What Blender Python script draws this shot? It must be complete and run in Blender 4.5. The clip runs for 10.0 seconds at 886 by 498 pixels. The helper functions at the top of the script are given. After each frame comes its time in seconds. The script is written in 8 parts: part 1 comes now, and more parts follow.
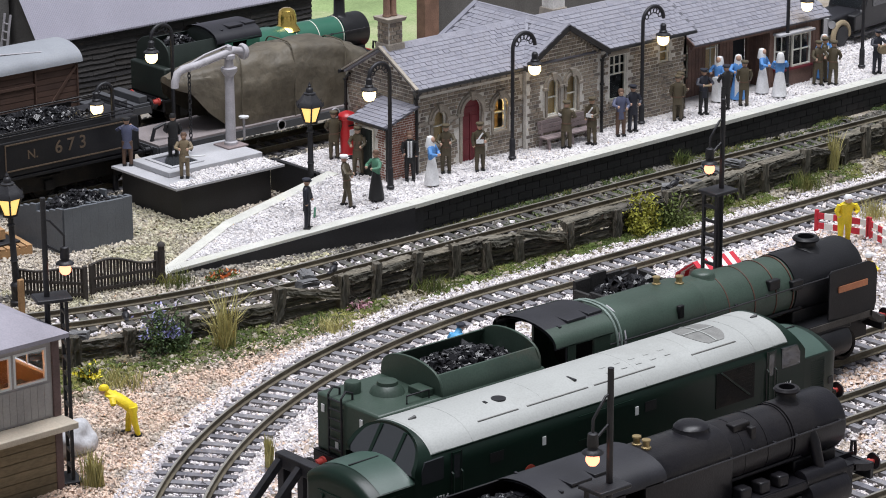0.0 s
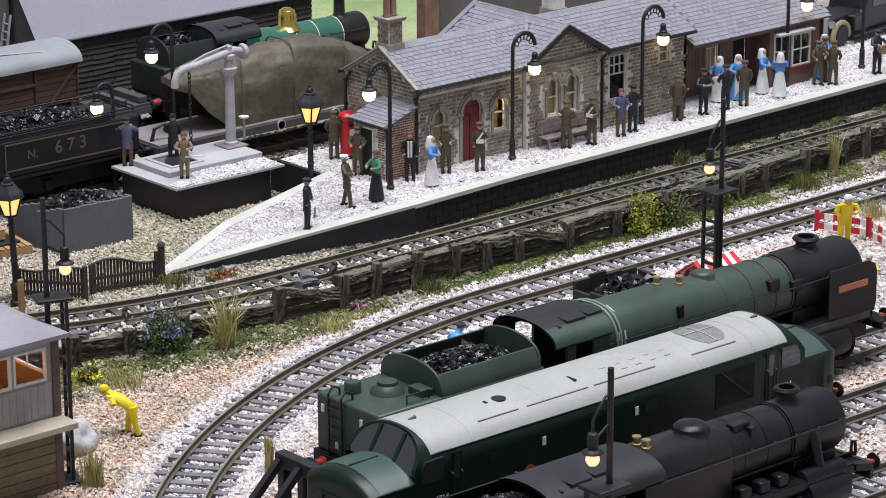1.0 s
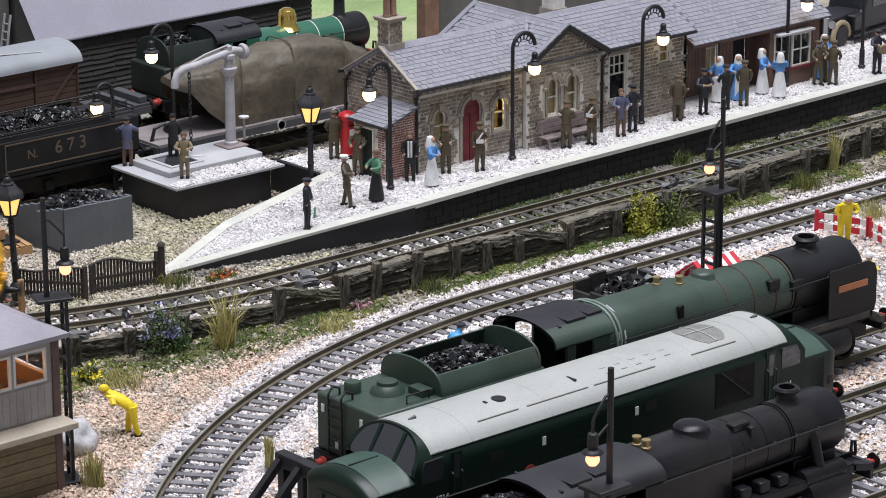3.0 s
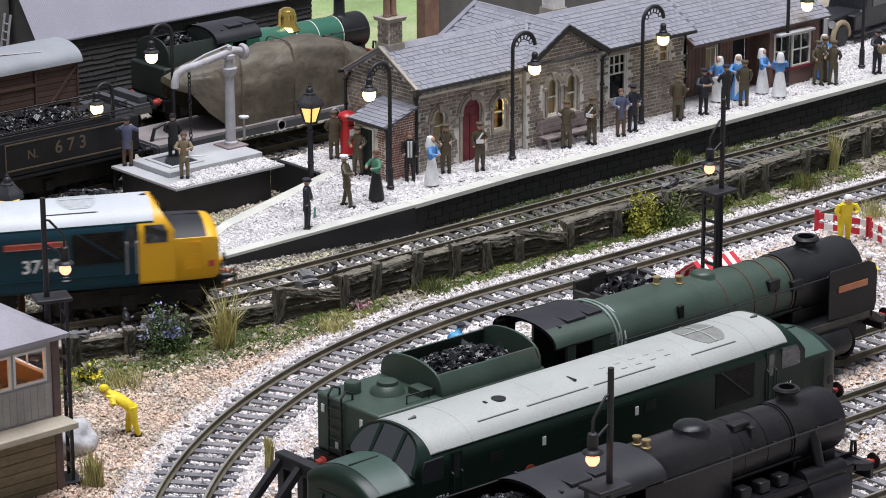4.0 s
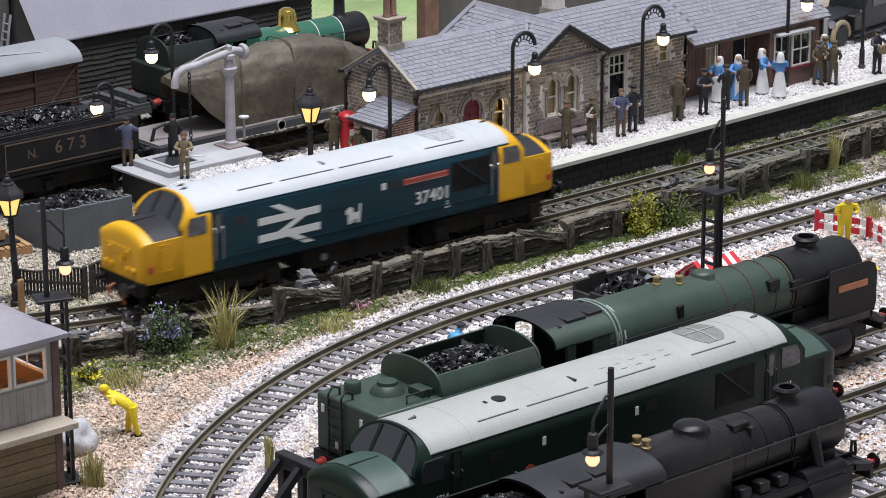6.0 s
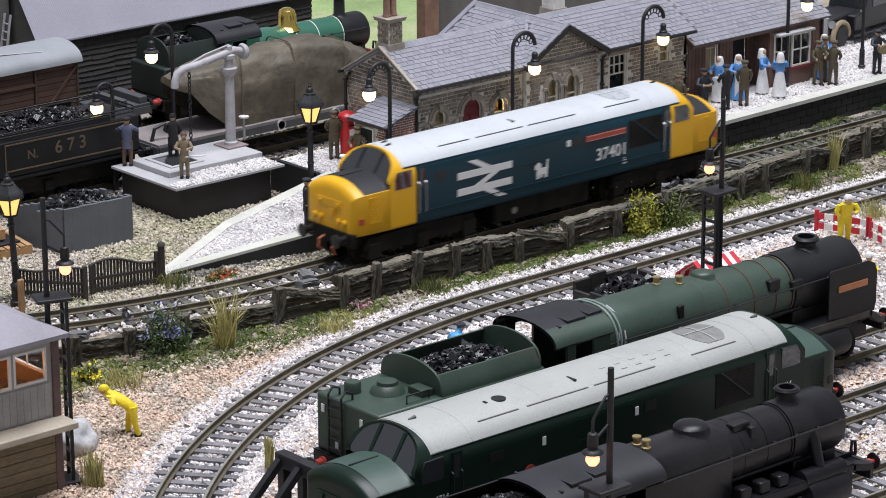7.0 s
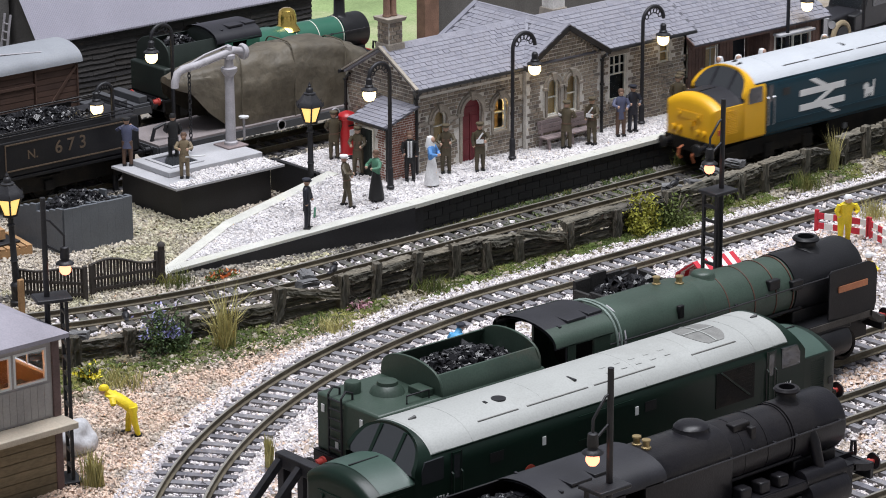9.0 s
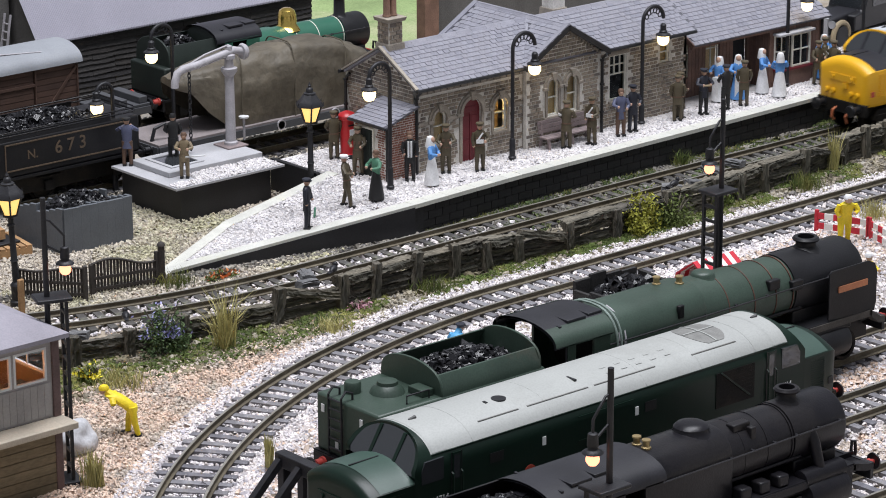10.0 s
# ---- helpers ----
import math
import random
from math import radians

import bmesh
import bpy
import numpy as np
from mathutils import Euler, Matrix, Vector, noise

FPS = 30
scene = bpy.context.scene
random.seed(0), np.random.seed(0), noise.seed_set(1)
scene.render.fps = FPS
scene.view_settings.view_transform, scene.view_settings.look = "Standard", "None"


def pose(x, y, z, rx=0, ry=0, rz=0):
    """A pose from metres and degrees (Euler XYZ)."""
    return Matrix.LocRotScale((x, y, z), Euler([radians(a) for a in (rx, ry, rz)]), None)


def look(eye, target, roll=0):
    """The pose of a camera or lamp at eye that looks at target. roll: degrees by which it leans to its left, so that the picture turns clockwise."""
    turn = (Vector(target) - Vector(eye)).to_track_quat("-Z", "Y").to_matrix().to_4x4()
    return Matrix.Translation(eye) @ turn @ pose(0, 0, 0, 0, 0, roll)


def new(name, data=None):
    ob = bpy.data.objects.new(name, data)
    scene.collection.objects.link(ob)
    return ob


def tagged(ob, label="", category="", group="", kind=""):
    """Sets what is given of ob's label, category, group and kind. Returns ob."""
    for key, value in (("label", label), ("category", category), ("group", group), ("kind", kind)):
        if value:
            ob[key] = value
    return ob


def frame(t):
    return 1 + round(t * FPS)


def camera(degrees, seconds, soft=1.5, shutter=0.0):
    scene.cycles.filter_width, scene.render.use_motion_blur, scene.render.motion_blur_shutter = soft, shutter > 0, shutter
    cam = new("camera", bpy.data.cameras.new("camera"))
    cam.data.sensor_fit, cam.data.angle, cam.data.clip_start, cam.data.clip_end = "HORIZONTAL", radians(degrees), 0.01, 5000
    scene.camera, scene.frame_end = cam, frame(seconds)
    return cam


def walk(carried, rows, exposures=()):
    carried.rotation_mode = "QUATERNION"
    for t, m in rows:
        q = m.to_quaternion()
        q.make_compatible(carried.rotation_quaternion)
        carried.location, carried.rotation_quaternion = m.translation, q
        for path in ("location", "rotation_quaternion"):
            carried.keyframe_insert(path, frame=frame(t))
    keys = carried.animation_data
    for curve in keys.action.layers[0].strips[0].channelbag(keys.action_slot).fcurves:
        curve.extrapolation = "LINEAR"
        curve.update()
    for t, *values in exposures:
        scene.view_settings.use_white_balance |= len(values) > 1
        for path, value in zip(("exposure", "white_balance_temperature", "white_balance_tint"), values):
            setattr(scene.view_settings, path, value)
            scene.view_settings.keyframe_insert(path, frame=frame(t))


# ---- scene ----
# A model railway at 1:76. All plans below are in millimetres; part() turns them into metres.
# x runs along the platform line, y away from the viewer, z = 0 is the top of the rails.
MM = 0.001
EYE = (-0.9152, -0.9868, 0.4026)
TURN, TILT = radians(40.8), radians(17.43)
AIM = (EYE[0] + math.sin(TURN) * math.cos(TILT), EYE[1] + math.cos(TURN) * math.cos(TILT), EYE[2] - math.sin(TILT))
cam = camera(16.49, 10.0, soft=1.0, shutter=0.6)
walk(cam, [(0.0, look(EYE, AIM, -0.196)), (10.0, look(EYE, AIM, -0.196))], exposures=[(0.0, 0.0), (10.0, 0.0)])

# ---- light: a hall with white lamps overhead ----
world = bpy.data.worlds.new("world")
scene.world = world
world.use_nodes = True
world.node_tree.nodes["Background"].inputs[0].default_value = (0.86, 0.90, 1.0, 1)
world.node_tree.nodes["Background"].inputs[1].default_value = 0.32


def area_lamp(name, eye, target, sx, sy, watts, colour):
    data = bpy.data.lights.new(name, "AREA")
    data.shape, data.size, data.size_y, data.energy, data.color = "RECTANGLE", sx, sy, watts, colour
    ob = new(name, data)
    ob.matrix_basis = look(eye, target)
    return ob


area_lamp("hall_lamp", (-0.1, -0.20, 1.9), (-0.1, -0.02, 0.0), 1.6, 0.9, 64.5, (0.93, 0.942, 1.0))


# ---- materials ----
def rgb(c, k=1.0):
    return (min(c[0] * k, 1), min(c[1] * k, 1), min(c[2] * k, 1), 1)


def mat(name, col, rough=0.6, metal=0.0, var=0.2, scale=120, bump=0.15, fine=1400, other=None, island=0.0, piece=0.0, amount=0.5, coat=0.0, stretch=None, spec=0.5):
    """A surface with coarse and fine variation. other: a second colour in patches; island, piece: change from chip to chip or from piece to piece."""
    m = bpy.data.materials.new(name)
    m.use_nodes = True
    nt = m.node_tree
    n, li = nt.nodes, nt.links
    bsdf = n["Principled BSDF"]
    bsdf.inputs["Roughness"].default_value, bsdf.inputs["Metallic"].default_value = rough, metal
    bsdf.inputs["Coat Weight"].default_value, bsdf.inputs["Specular IOR Level"].default_value = coat, spec
    co = n.new("ShaderNodeTexCoord")
    src = co.outputs["Object"]
    if stretch:
        mp = n.new("ShaderNodeMapping")
        mp.inputs["Scale"].default_value = stretch
        li.new(src, mp.inputs["Vector"])
        src = mp.outputs["Vector"]
    big, small = n.new("ShaderNodeTexNoise"), n.new("ShaderNodeTexNoise")
    for t, sc, de in ((big, scale, 5), (small, fine, 3)):
        t.inputs["Scale"].default_value, t.inputs["Detail"].default_value = sc, de
        li.new(src, t.inputs["Vector"])
    ramp = n.new("ShaderNodeValToRGB")
    ramp.color_ramp.elements[0].position, ramp.color_ramp.elements[1].position = 0.3, 0.7
    ramp.color_ramp.elements[0].color, ramp.color_ramp.elements[1].color = rgb(col, 1 - var), rgb(col, 1 + var * 0.8)
    li.new(big.outputs["Fac"], ramp.inputs["Fac"])
    out = ramp.outputs["Color"]

    def mix(a, b, fac, kind="MIX"):
        mx = n.new("ShaderNodeMix")
        mx.data_type, mx.blend_type = "RGBA", kind
        li.new(a, mx.inputs[6])
        if isinstance(b, tuple):
            mx.inputs[7].default_value = b
        else:
            li.new(b, mx.inputs[7])
        if isinstance(fac, float):
            mx.inputs[0].default_value = fac
        else:
            li.new(fac, mx.inputs[0])
        return mx.outputs[2]

    if other:
        r2 = n.new("ShaderNodeValToRGB")
        r2.color_ramp.elements[0].position, r2.color_ramp.elements[1].position = 0.72 - amount * 0.5, 0.84 - amount * 0.5
        t3 = n.new("ShaderNodeTexNoise")
        t3.inputs["Scale"].default_value, t3.inputs["Detail"].default_value = scale * 0.6, 8
        t3.inputs["Roughness"].default_value = 0.65
        li.new(src, t3.inputs["Vector"])
        li.new(t3.outputs["Fac"], r2.inputs["Fac"])
        out = mix(out, rgb(other), r2.outputs["Color"])
    fr = n.new("ShaderNodeValToRGB")
    fr.color_ramp.elements[0].color, fr.color_ramp.elements[1].color = (1 - var,) * 3 + (1,), (1, 1, 1, 1)
    fr.color_ramp.elements[0].position, fr.color_ramp.elements[1].position = 0.35, 0.6
    li.new(small.outputs["Fac"], fr.inputs["Fac"])
    out = mix(out, fr.outputs["Color"], 0.8, "MULTIPLY")
    for k, node, sock in ((island, "ShaderNodeNewGeometry", "Random Per Island"), (piece, "ShaderNodeObjectInfo", "Random")):
        if k:
            g = n.new(node)
            r3 = n.new("ShaderNodeValToRGB")
            r3.color_ramp.elements[0].color = (1 - k, 1 - k, 1 - k * 0.9, 1)
            r3.color_ramp.elements[1].color = (1, 1, 1, 1)
            mid = r3.color_ramp.elements.new(0.45)
            mid.color = (1 - k * 0.25, 1 - k * 0.32, 1 - k * 0.4, 1)
            li.new(g.outputs[sock], r3.inputs["Fac"])
            out = mix(out, r3.outputs["Color"], 1.0, "MULTIPLY")
    li.new(out, bsdf.inputs["Base Color"])
    if bump:
        bp = n.new("ShaderNodeBump")
        bp.inputs["Strength"].default_value, bp.inputs["Distance"].default_value = bump, 0.0006
        li.new(small.outputs["Fac"], bp.inputs["Height"])
        li.new(bp.outputs["Normal"], bsdf.inputs["Normal"])
    return m


def glow(name, col, strength):
    m = bpy.data.materials.new(name)
    m.use_nodes = True
    b = m.node_tree.nodes["Principled BSDF"]
    b.inputs["Base Color"].default_value = rgb(col)
    b.inputs["Emission Color"].default_value, b.inputs["Emission Strength"].default_value = rgb(col), strength
    return m


def glass(name, col=(0.9, 0.95, 1), rough=0.05):
    m = bpy.data.materials.new(name)
    m.use_nodes = True
    b = m.node_tree.nodes["Principled BSDF"]
    b.inputs["Base Color"].default_value, b.inputs["Roughness"].default_value = rgb(col), rough
    b.inputs["Transmission Weight"].default_value, b.inputs["IOR"].default_value = 1.0, 1.2
    return m


M = {}
M["earth"] = mat("earth", (0.38, 0.32, 0.25), 0.95, var=0.35, scale=60, other=(0.42, 0.40, 0.36), bump=0.6)
M["tan_gravel"] = mat("tan_gravel", (0.86, 0.68, 0.56), 0.95, var=0.2, scale=80, bump=0.3, island=0.38, other=(0.72, 0.63, 0.55))
M["ballast"] = mat("ballast", (0.88, 0.84, 0.85), 0.9, var=0.15, scale=90, bump=0.2, island=0.5)
M["dark_ballast"] = mat("dark_ballast", (0.21, 0.20, 0.18), 0.9, var=0.3, scale=90, bump=0.3, island=0.65, other=(0.52, 0.49, 0.43), amount=0.38)
M["yard_gravel"] = mat("yard_gravel", (0.70, 0.64, 0.55), 0.95, var=0.22, scale=30, bump=0.3, island=0.5, other=(0.60, 0.58, 0.40), amount=0.45)
M["platform_gravel"] = mat("platform_gravel", (0.78, 0.76, 0.77), 0.9, var=0.15, scale=70, bump=0.3, fine=1800, island=0.36)
M["platform_bed"] = mat("platform_bed", (0.74, 0.71, 0.71), 0.95, var=0.3, scale=120, bump=0.8, fine=1500)
M["coping"] = mat("coping", (0.60, 0.60, 0.55), 0.85, var=0.14, scale=90, bump=0.15, piece=0.12, other=(0.58, 0.58, 0.48), amount=0.35)
M["black_block"] = mat("black_block", (0.015, 0.015, 0.017), 0.65, var=0.4, scale=120, bump=0.3, piece=0.35)
M["black_card"] = mat("black_card", (0.016, 0.016, 0.019), 0.55, var=0.35, scale=60, bump=0.1)
M["rail_top"] = mat("rail_top", (0.46, 0.44, 0.39), 0.42, 0.7, var=0.2, scale=80, bump=0.05)
M["rail_side"] = mat("rail_side", (0.125, 0.105, 0.072), 0.75, 0.1, var=0.3, scale=60, bump=0.15, other=(0.19, 0.165, 0.115), amount=0.4)
M["sleeper"] = mat("sleeper", (0.245, 0.24, 0.262), 0.8, var=0.3, scale=200, bump=0.3, piece=0.4, other=(0.2, 0.19, 0.18), amount=0.3)
M["stone"] = mat("stone", (0.43, 0.38, 0.315), 0.92, var=0.3, scale=110, bump=0.5, piece=0.5, island=0.45, other=(0.30, 0.255, 0.21), amount=0.35)
M["mortar"] = mat("mortar", (0.74, 0.71, 0.66), 0.95, var=0.2, scale=150, bump=0.3, other=(0.48, 0.44, 0.39), amount=0.35)
M["trim_stone"] = mat("trim_stone", (0.36, 0.32, 0.27), 0.9, var=0.25, scale=130, bump=0.3, piece=0.2)
M["slate"] = mat("slate", (0.275, 0.275, 0.318), 0.6, var=0.14, scale=140, bump=0.2, piece=0.2)
M["slate_under"] = mat("slate_under", (0.12, 0.12, 0.14), 0.8, var=0.2)
M["red_brick"] = mat("red_brick", (0.36, 0.15, 0.105), 0.9, var=0.25, scale=160, bump=0.3, piece=0.4, island=0.4)
M["red_paint"] = mat("red_paint", (0.15, 0.014, 0.022), 0.5, var=0.15, scale=150, bump=0.1)
M["pillar_red"] = mat("pillar_red", (0.50, 0.02, 0.025), 0.35, var=0.1, scale=150, bump=0.05)
M["cream"] = mat("cream", (0.74, 0.72, 0.64), 0.6, var=0.1, scale=200, bump=0.1)
M["black_paint"] = mat("black_paint", (0.012, 0.012, 0.014), 0.38, var=0.3, scale=200, bump=0.1)
M["black_iron"] = mat("black_iron", (0.022, 0.022, 0.026), 0.5, 0.2, var=0.3, scale=200, bump=0.15)
M["grey_iron"] = mat("grey_iron", (0.42, 0.405, 0.43), 0.6, 0.0, var=0.15, scale=200, bump=0.1)
M["grey_card"] = mat("grey_card", (0.42, 0.42, 0.44), 0.8, var=0.12, scale=60, bump=0.1)
M["brown_wood"] = mat("brown_wood", (0.21, 0.125, 0.098), 0.7, var=0.25, scale=120, bump=0.2, piece=0.3)
M["old_timber"] = mat("old_timber", (0.235, 0.212, 0.168), 0.9, var=0.6, scale=260, bump=1.0, fine=1100, piece=0.35, other=(0.075, 0.072, 0.056), stretch=(0.10, 1, 1))
M["bench"] = mat("bench", (0.25, 0.20, 0.20), 0.75, var=0.2, scale=150, bump=0.2)
M["coal"] = mat("coal", (0.020, 0.020, 0.024), 0.28, var=0.5, scale=300, bump=0.3, island=0.4)
M["loco_green"] = mat("loco_green", (0.0065, 0.0185, 0.0125), 0.34, var=0.15, scale=40, bump=0.03, spec=0.28)
M["steam_green"] = mat("steam_green", (0.042, 0.067, 0.051), 0.43, var=0.22, scale=40, bump=0.06, spec=0.42, other=(0.070, 0.066, 0.052), amount=0.16)
M["bright_green"] = mat("bright_green", (0.030, 0.125, 0.082), 0.35, var=0.1, scale=40, bump=0.03)
M["loco_black"] = mat("loco_black", (0.013, 0.013, 0.015), 0.42, var=0.3, scale=60, bump=0.06, spec=0.3)
M["grimy_black"] = mat("grimy_black", (0.0105, 0.010, 0.0128), 0.33, var=0.3, scale=50, bump=0.1, other=(0.018, 0.0165, 0.018), spec=0.24)
M["loco_blue"] = mat("loco_blue", (0.0055, 0.035, 0.053), 0.38, var=0.1, scale=40, bump=0.02, spec=0.3)
M["loco_yellow"] = mat("loco_yellow", (0.76, 0.405, 0.010), 0.42, var=0.06, scale=60, bump=0.03)
M["white_roof"] = mat("white_roof", (0.51, 0.535, 0.565), 0.5, var=0.1, other=(0.44, 0.465, 0.495), amount=0.4, scale=22, bump=0.02)
M["grey_roof"] = mat("grey_roof", (0.37, 0.38, 0.365), 0.5, var=0.12, other=(0.31, 0.315, 0.30), amount=0.4, scale=22, bump=0.03)
M["dark_roof"] = mat("dark_roof", (0.021, 0.021, 0.026), 0.5, var=0.25, scale=60, bump=0.06, spec=0.35)
M["underframe"] = mat("underframe", (0.007, 0.0065, 0.0065), 0.7, var=0.4, scale=150, bump=0.2, other=(0.016, 0.013, 0.010), spec=0.25)
M["white_mark"] = mat("white_mark", (0.72, 0.73, 0.73), 0.5, var=0.05, bump=0)
M["red_plate"] = mat("red_plate", (0.42, 0.06, 0.035), 0.45, var=0.1, bump=0.02)
M["buffer_red"] = mat("buffer_red", (0.42, 0.05, 0.04), 0.5, var=0.15, bump=0.05)
M["orange_line"] = mat("orange_line", (0.40, 0.12, 0.05), 0.5, var=0.1, bump=0)
M["steel"] = mat("steel", (0.42, 0.43, 0.45), 0.4, 0.8, var=0.15, bump=0.05)
M["brass"] = mat("brass", (0.83, 0.60, 0.16), 0.2, 1.0, var=0.08, bump=0.02)
M["dull_brass"] = mat("dull_brass", (0.45, 0.34, 0.17), 0.4, 0.7, var=0.2, bump=0.05)
M["gold_text"] = mat("gold_text", (0.115, 0.082, 0.055), 0.6, var=0.15, bump=0)
M["dark_window"] = mat("dark_window", (0.035, 0.038, 0.042), 0.08, var=0.1, bump=0, coat=0.5)
M["cab_glass"] = mat("cab_glass", (0.035, 0.038, 0.042), 0.05, var=0.08, scale=60, bump=0, coat=0.6)
M["orange_thin"] = mat("orange_thin", (0.11, 0.045, 0.03), 0.6, var=0.3, scale=120, bump=0)
M["van_roof"] = mat("van_roof", (0.27, 0.285, 0.31), 0.6, var=0.12, scale=50, bump=0.05)
M["glass"] = glass("clear_glass")
M["grille"] = mat("grille", (0.10, 0.10, 0.10), 0.6, 0.3, var=0.3, scale=300, bump=0.4)
M["roof_grille"] = mat("roof_grille", (0.21, 0.21, 0.20), 0.6, 0.2, var=0.15, scale=300, bump=0.3)
M["grille_pale"] = mat("grille_pale", (0.42, 0.44, 0.46), 0.6, 0.1, var=0.2, scale=400, bump=0.4)
# bright tan: the warm light of the rooms is put into this colour
M["warm_lit_interior"] = mat("warm_lit_interior", (0.75, 0.54, 0.28), 0.9, var=0.15, bump=0.1)
M["lamp_glow"] = glow("lamp_glow", (1.0, 0.74, 0.36), 3.6)
M["bulb_glow"] = glow("bulb_glow", (1.0, 0.30, 0.17), 2.9)
M["lantern_glow"] = glow("lantern_glow", (1.0, 0.64, 0.20), 1.05)


# ---- mesh helpers, in millimetres ----
def quad_ring(bm, rings, close=True, cap=True):
    rows = [[bm.verts.new(p) for p in ring] for ring in rings]
    n = len(rows[0])
    for a, b in zip(rows, rows[1:]):
        for i in range(n if close else n - 1):
            j = (i + 1) % n
            bm.faces.new((a[i], a[j], b[j], b[i]))
    if cap and close:
        bm.faces.new(rows[0][::-1])
        bm.faces.new(rows[-1])
    return rows


def box(bm, x0, y0, z0, x1, y1, z1, m=None):
    pts = [(x0, y0), (x1, y0), (x1, y1), (x0, y1)]
    r = quad_ring(bm, [[(x, y, z) for x, y in pts] for z in (z0, z1)])
    if m is not None:
        for v in r[0] + r[1]:
            v.co = m @ v.co
    return bm


def tube(bm, p0, p1, r0, r1=None, n=10):
    r1 = r0 if r1 is None else r1
    p0, p1 = Vector(p0), Vector(p1)
    d = (p1 - p0).normalized()
    a = d.orthogonal().normalized()
    b = d.cross(a)
    ang = [2 * math.pi * i / n for i in range(n)]
    quad_ring(bm, [[p + (a * math.cos(t) + b * math.sin(t)) * r for t in ang] for p, r in ((p0, r0), (p1, r1))])
    return bm


def bent(bm, pts, r, n=8):
    """A round rod through points."""
    pts = [Vector(p) for p in pts]
    rings = []
    a = None
    for i, p in enumerate(pts):
        d = (pts[min(i + 1, len(pts) - 1)] - pts[max(i - 1, 0)]).normalized()
        a = d.orthogonal().normalized() if a is None else (a - d * a.dot(d)).normalized()
        b = d.cross(a)
        rings.append([p + (a * math.cos(2 * math.pi * k / n) + b * math.sin(2 * math.pi * k / n)) * r for k in range(n)])
    quad_ring(bm, rings)
    return bm


def lathe(bm, prof, n=20, at=(0, 0, 0), axis="z"):
    """prof: pairs of radius and height along the axis."""
    rings = []
    for r, h in prof:
        ring = []
        for k in range(n):
            c, s = r * math.cos(2 * math.pi * k / n), r * math.sin(2 * math.pi * k / n)
            ring.append({"z": (at[0] + c, at[1] + s, at[2] + h), "x": (at[0] + h, at[1] + c, at[2] + s), "y": (at[0] + s, at[1] + h, at[2] + c)}[axis])
        rings.append(ring)
    quad_ring(bm, rings)
    return bm


def prism(bm, poly, a, b, plane="xz"):
    """A flat outline drawn out from a to b along the third axis."""
    f = {"xz": lambda p, t: (p[0], t, p[1]), "yz": lambda p, t: (t, p[0], p[1]), "xy": lambda p, t: (p[0], p[1], t)}[plane]
    quad_ring(bm, [[f(p, t) for p in poly] for t in (a, b)])
    return bm


def part(name, bm, material, parent=None, label="", bevel=0.0, smooth=True, at=None):
    """One mesh object out of a bmesh in millimetres."""
    bmesh.ops.recalc_face_normals(bm, faces=bm.faces)
    bmesh.ops.scale(bm, vec=(MM, MM, MM), verts=bm.verts)
    me = bpy.data.meshes.new(name)
    bm.to_mesh(me)
    bm.free()
    for mt in material if isinstance(material, (list, tuple)) else [material]:
        me.materials.append(mt)
    ob = new(name, me)
    if parent:
        ob.parent = parent
    if at is not None:
        ob.matrix_basis = at
    if bevel:
        mod = ob.modifiers.new("bevel", "BEVEL")
        mod.width, mod.segments, mod.limit_method, mod.angle_limit = bevel * MM, 2, "ANGLE", radians(40)
    if smooth:
        me.shade_smooth()
        me.set_sharp_from_angle(angle=radians(38))
    if label:
        tagged(ob, label)
    return ob


def root(name, label, category, at=None, group="", kind=""):
    ob = tagged(new(name), label, category, group, kind)
    ob.empty_display_size = 0.01
    if at is not None:
        ob.matrix_basis = at
    return ob


def put(x, y, z=0.0, rz=0.0, rx=0.0, ry=0.0):
    return pose(x * MM, y * MM, z * MM, rx, ry, rz)


def share(name, me, parent, at):
    """One more piece on a mesh that is there already."""
    ob = new(name, me)
    ob.parent = parent
    ob.matrix_basis = at
    return ob


def piece_mesh(name, bm, material):
    bmesh.ops.recalc_face_normals(bm, faces=bm.faces)
    bmesh.ops.scale(bm, vec=(MM, MM, MM), verts=bm.verts)
    me = bpy.data.meshes.new(name)
    bm.to_mesh(me)
    bm.free()
    me.materials.append(material)
    return me


CHIP_V = np.array([(-1, -1, -0.7), (1, -1, -0.7), (1, 1, -0.7), (-1, 1, -0.7), (-0.7, -0.6, 0.7), (0.7, -0.7, 0.8), (0.6, 0.7, 0.6), (-0.7, 0.6, 0.8)])
CHIP_F = np.array([(4, 5, 6, 7), (0, 1, 5, 4), (1, 2, 6, 5), (2, 3, 7, 6), (3, 0, 4, 7)])


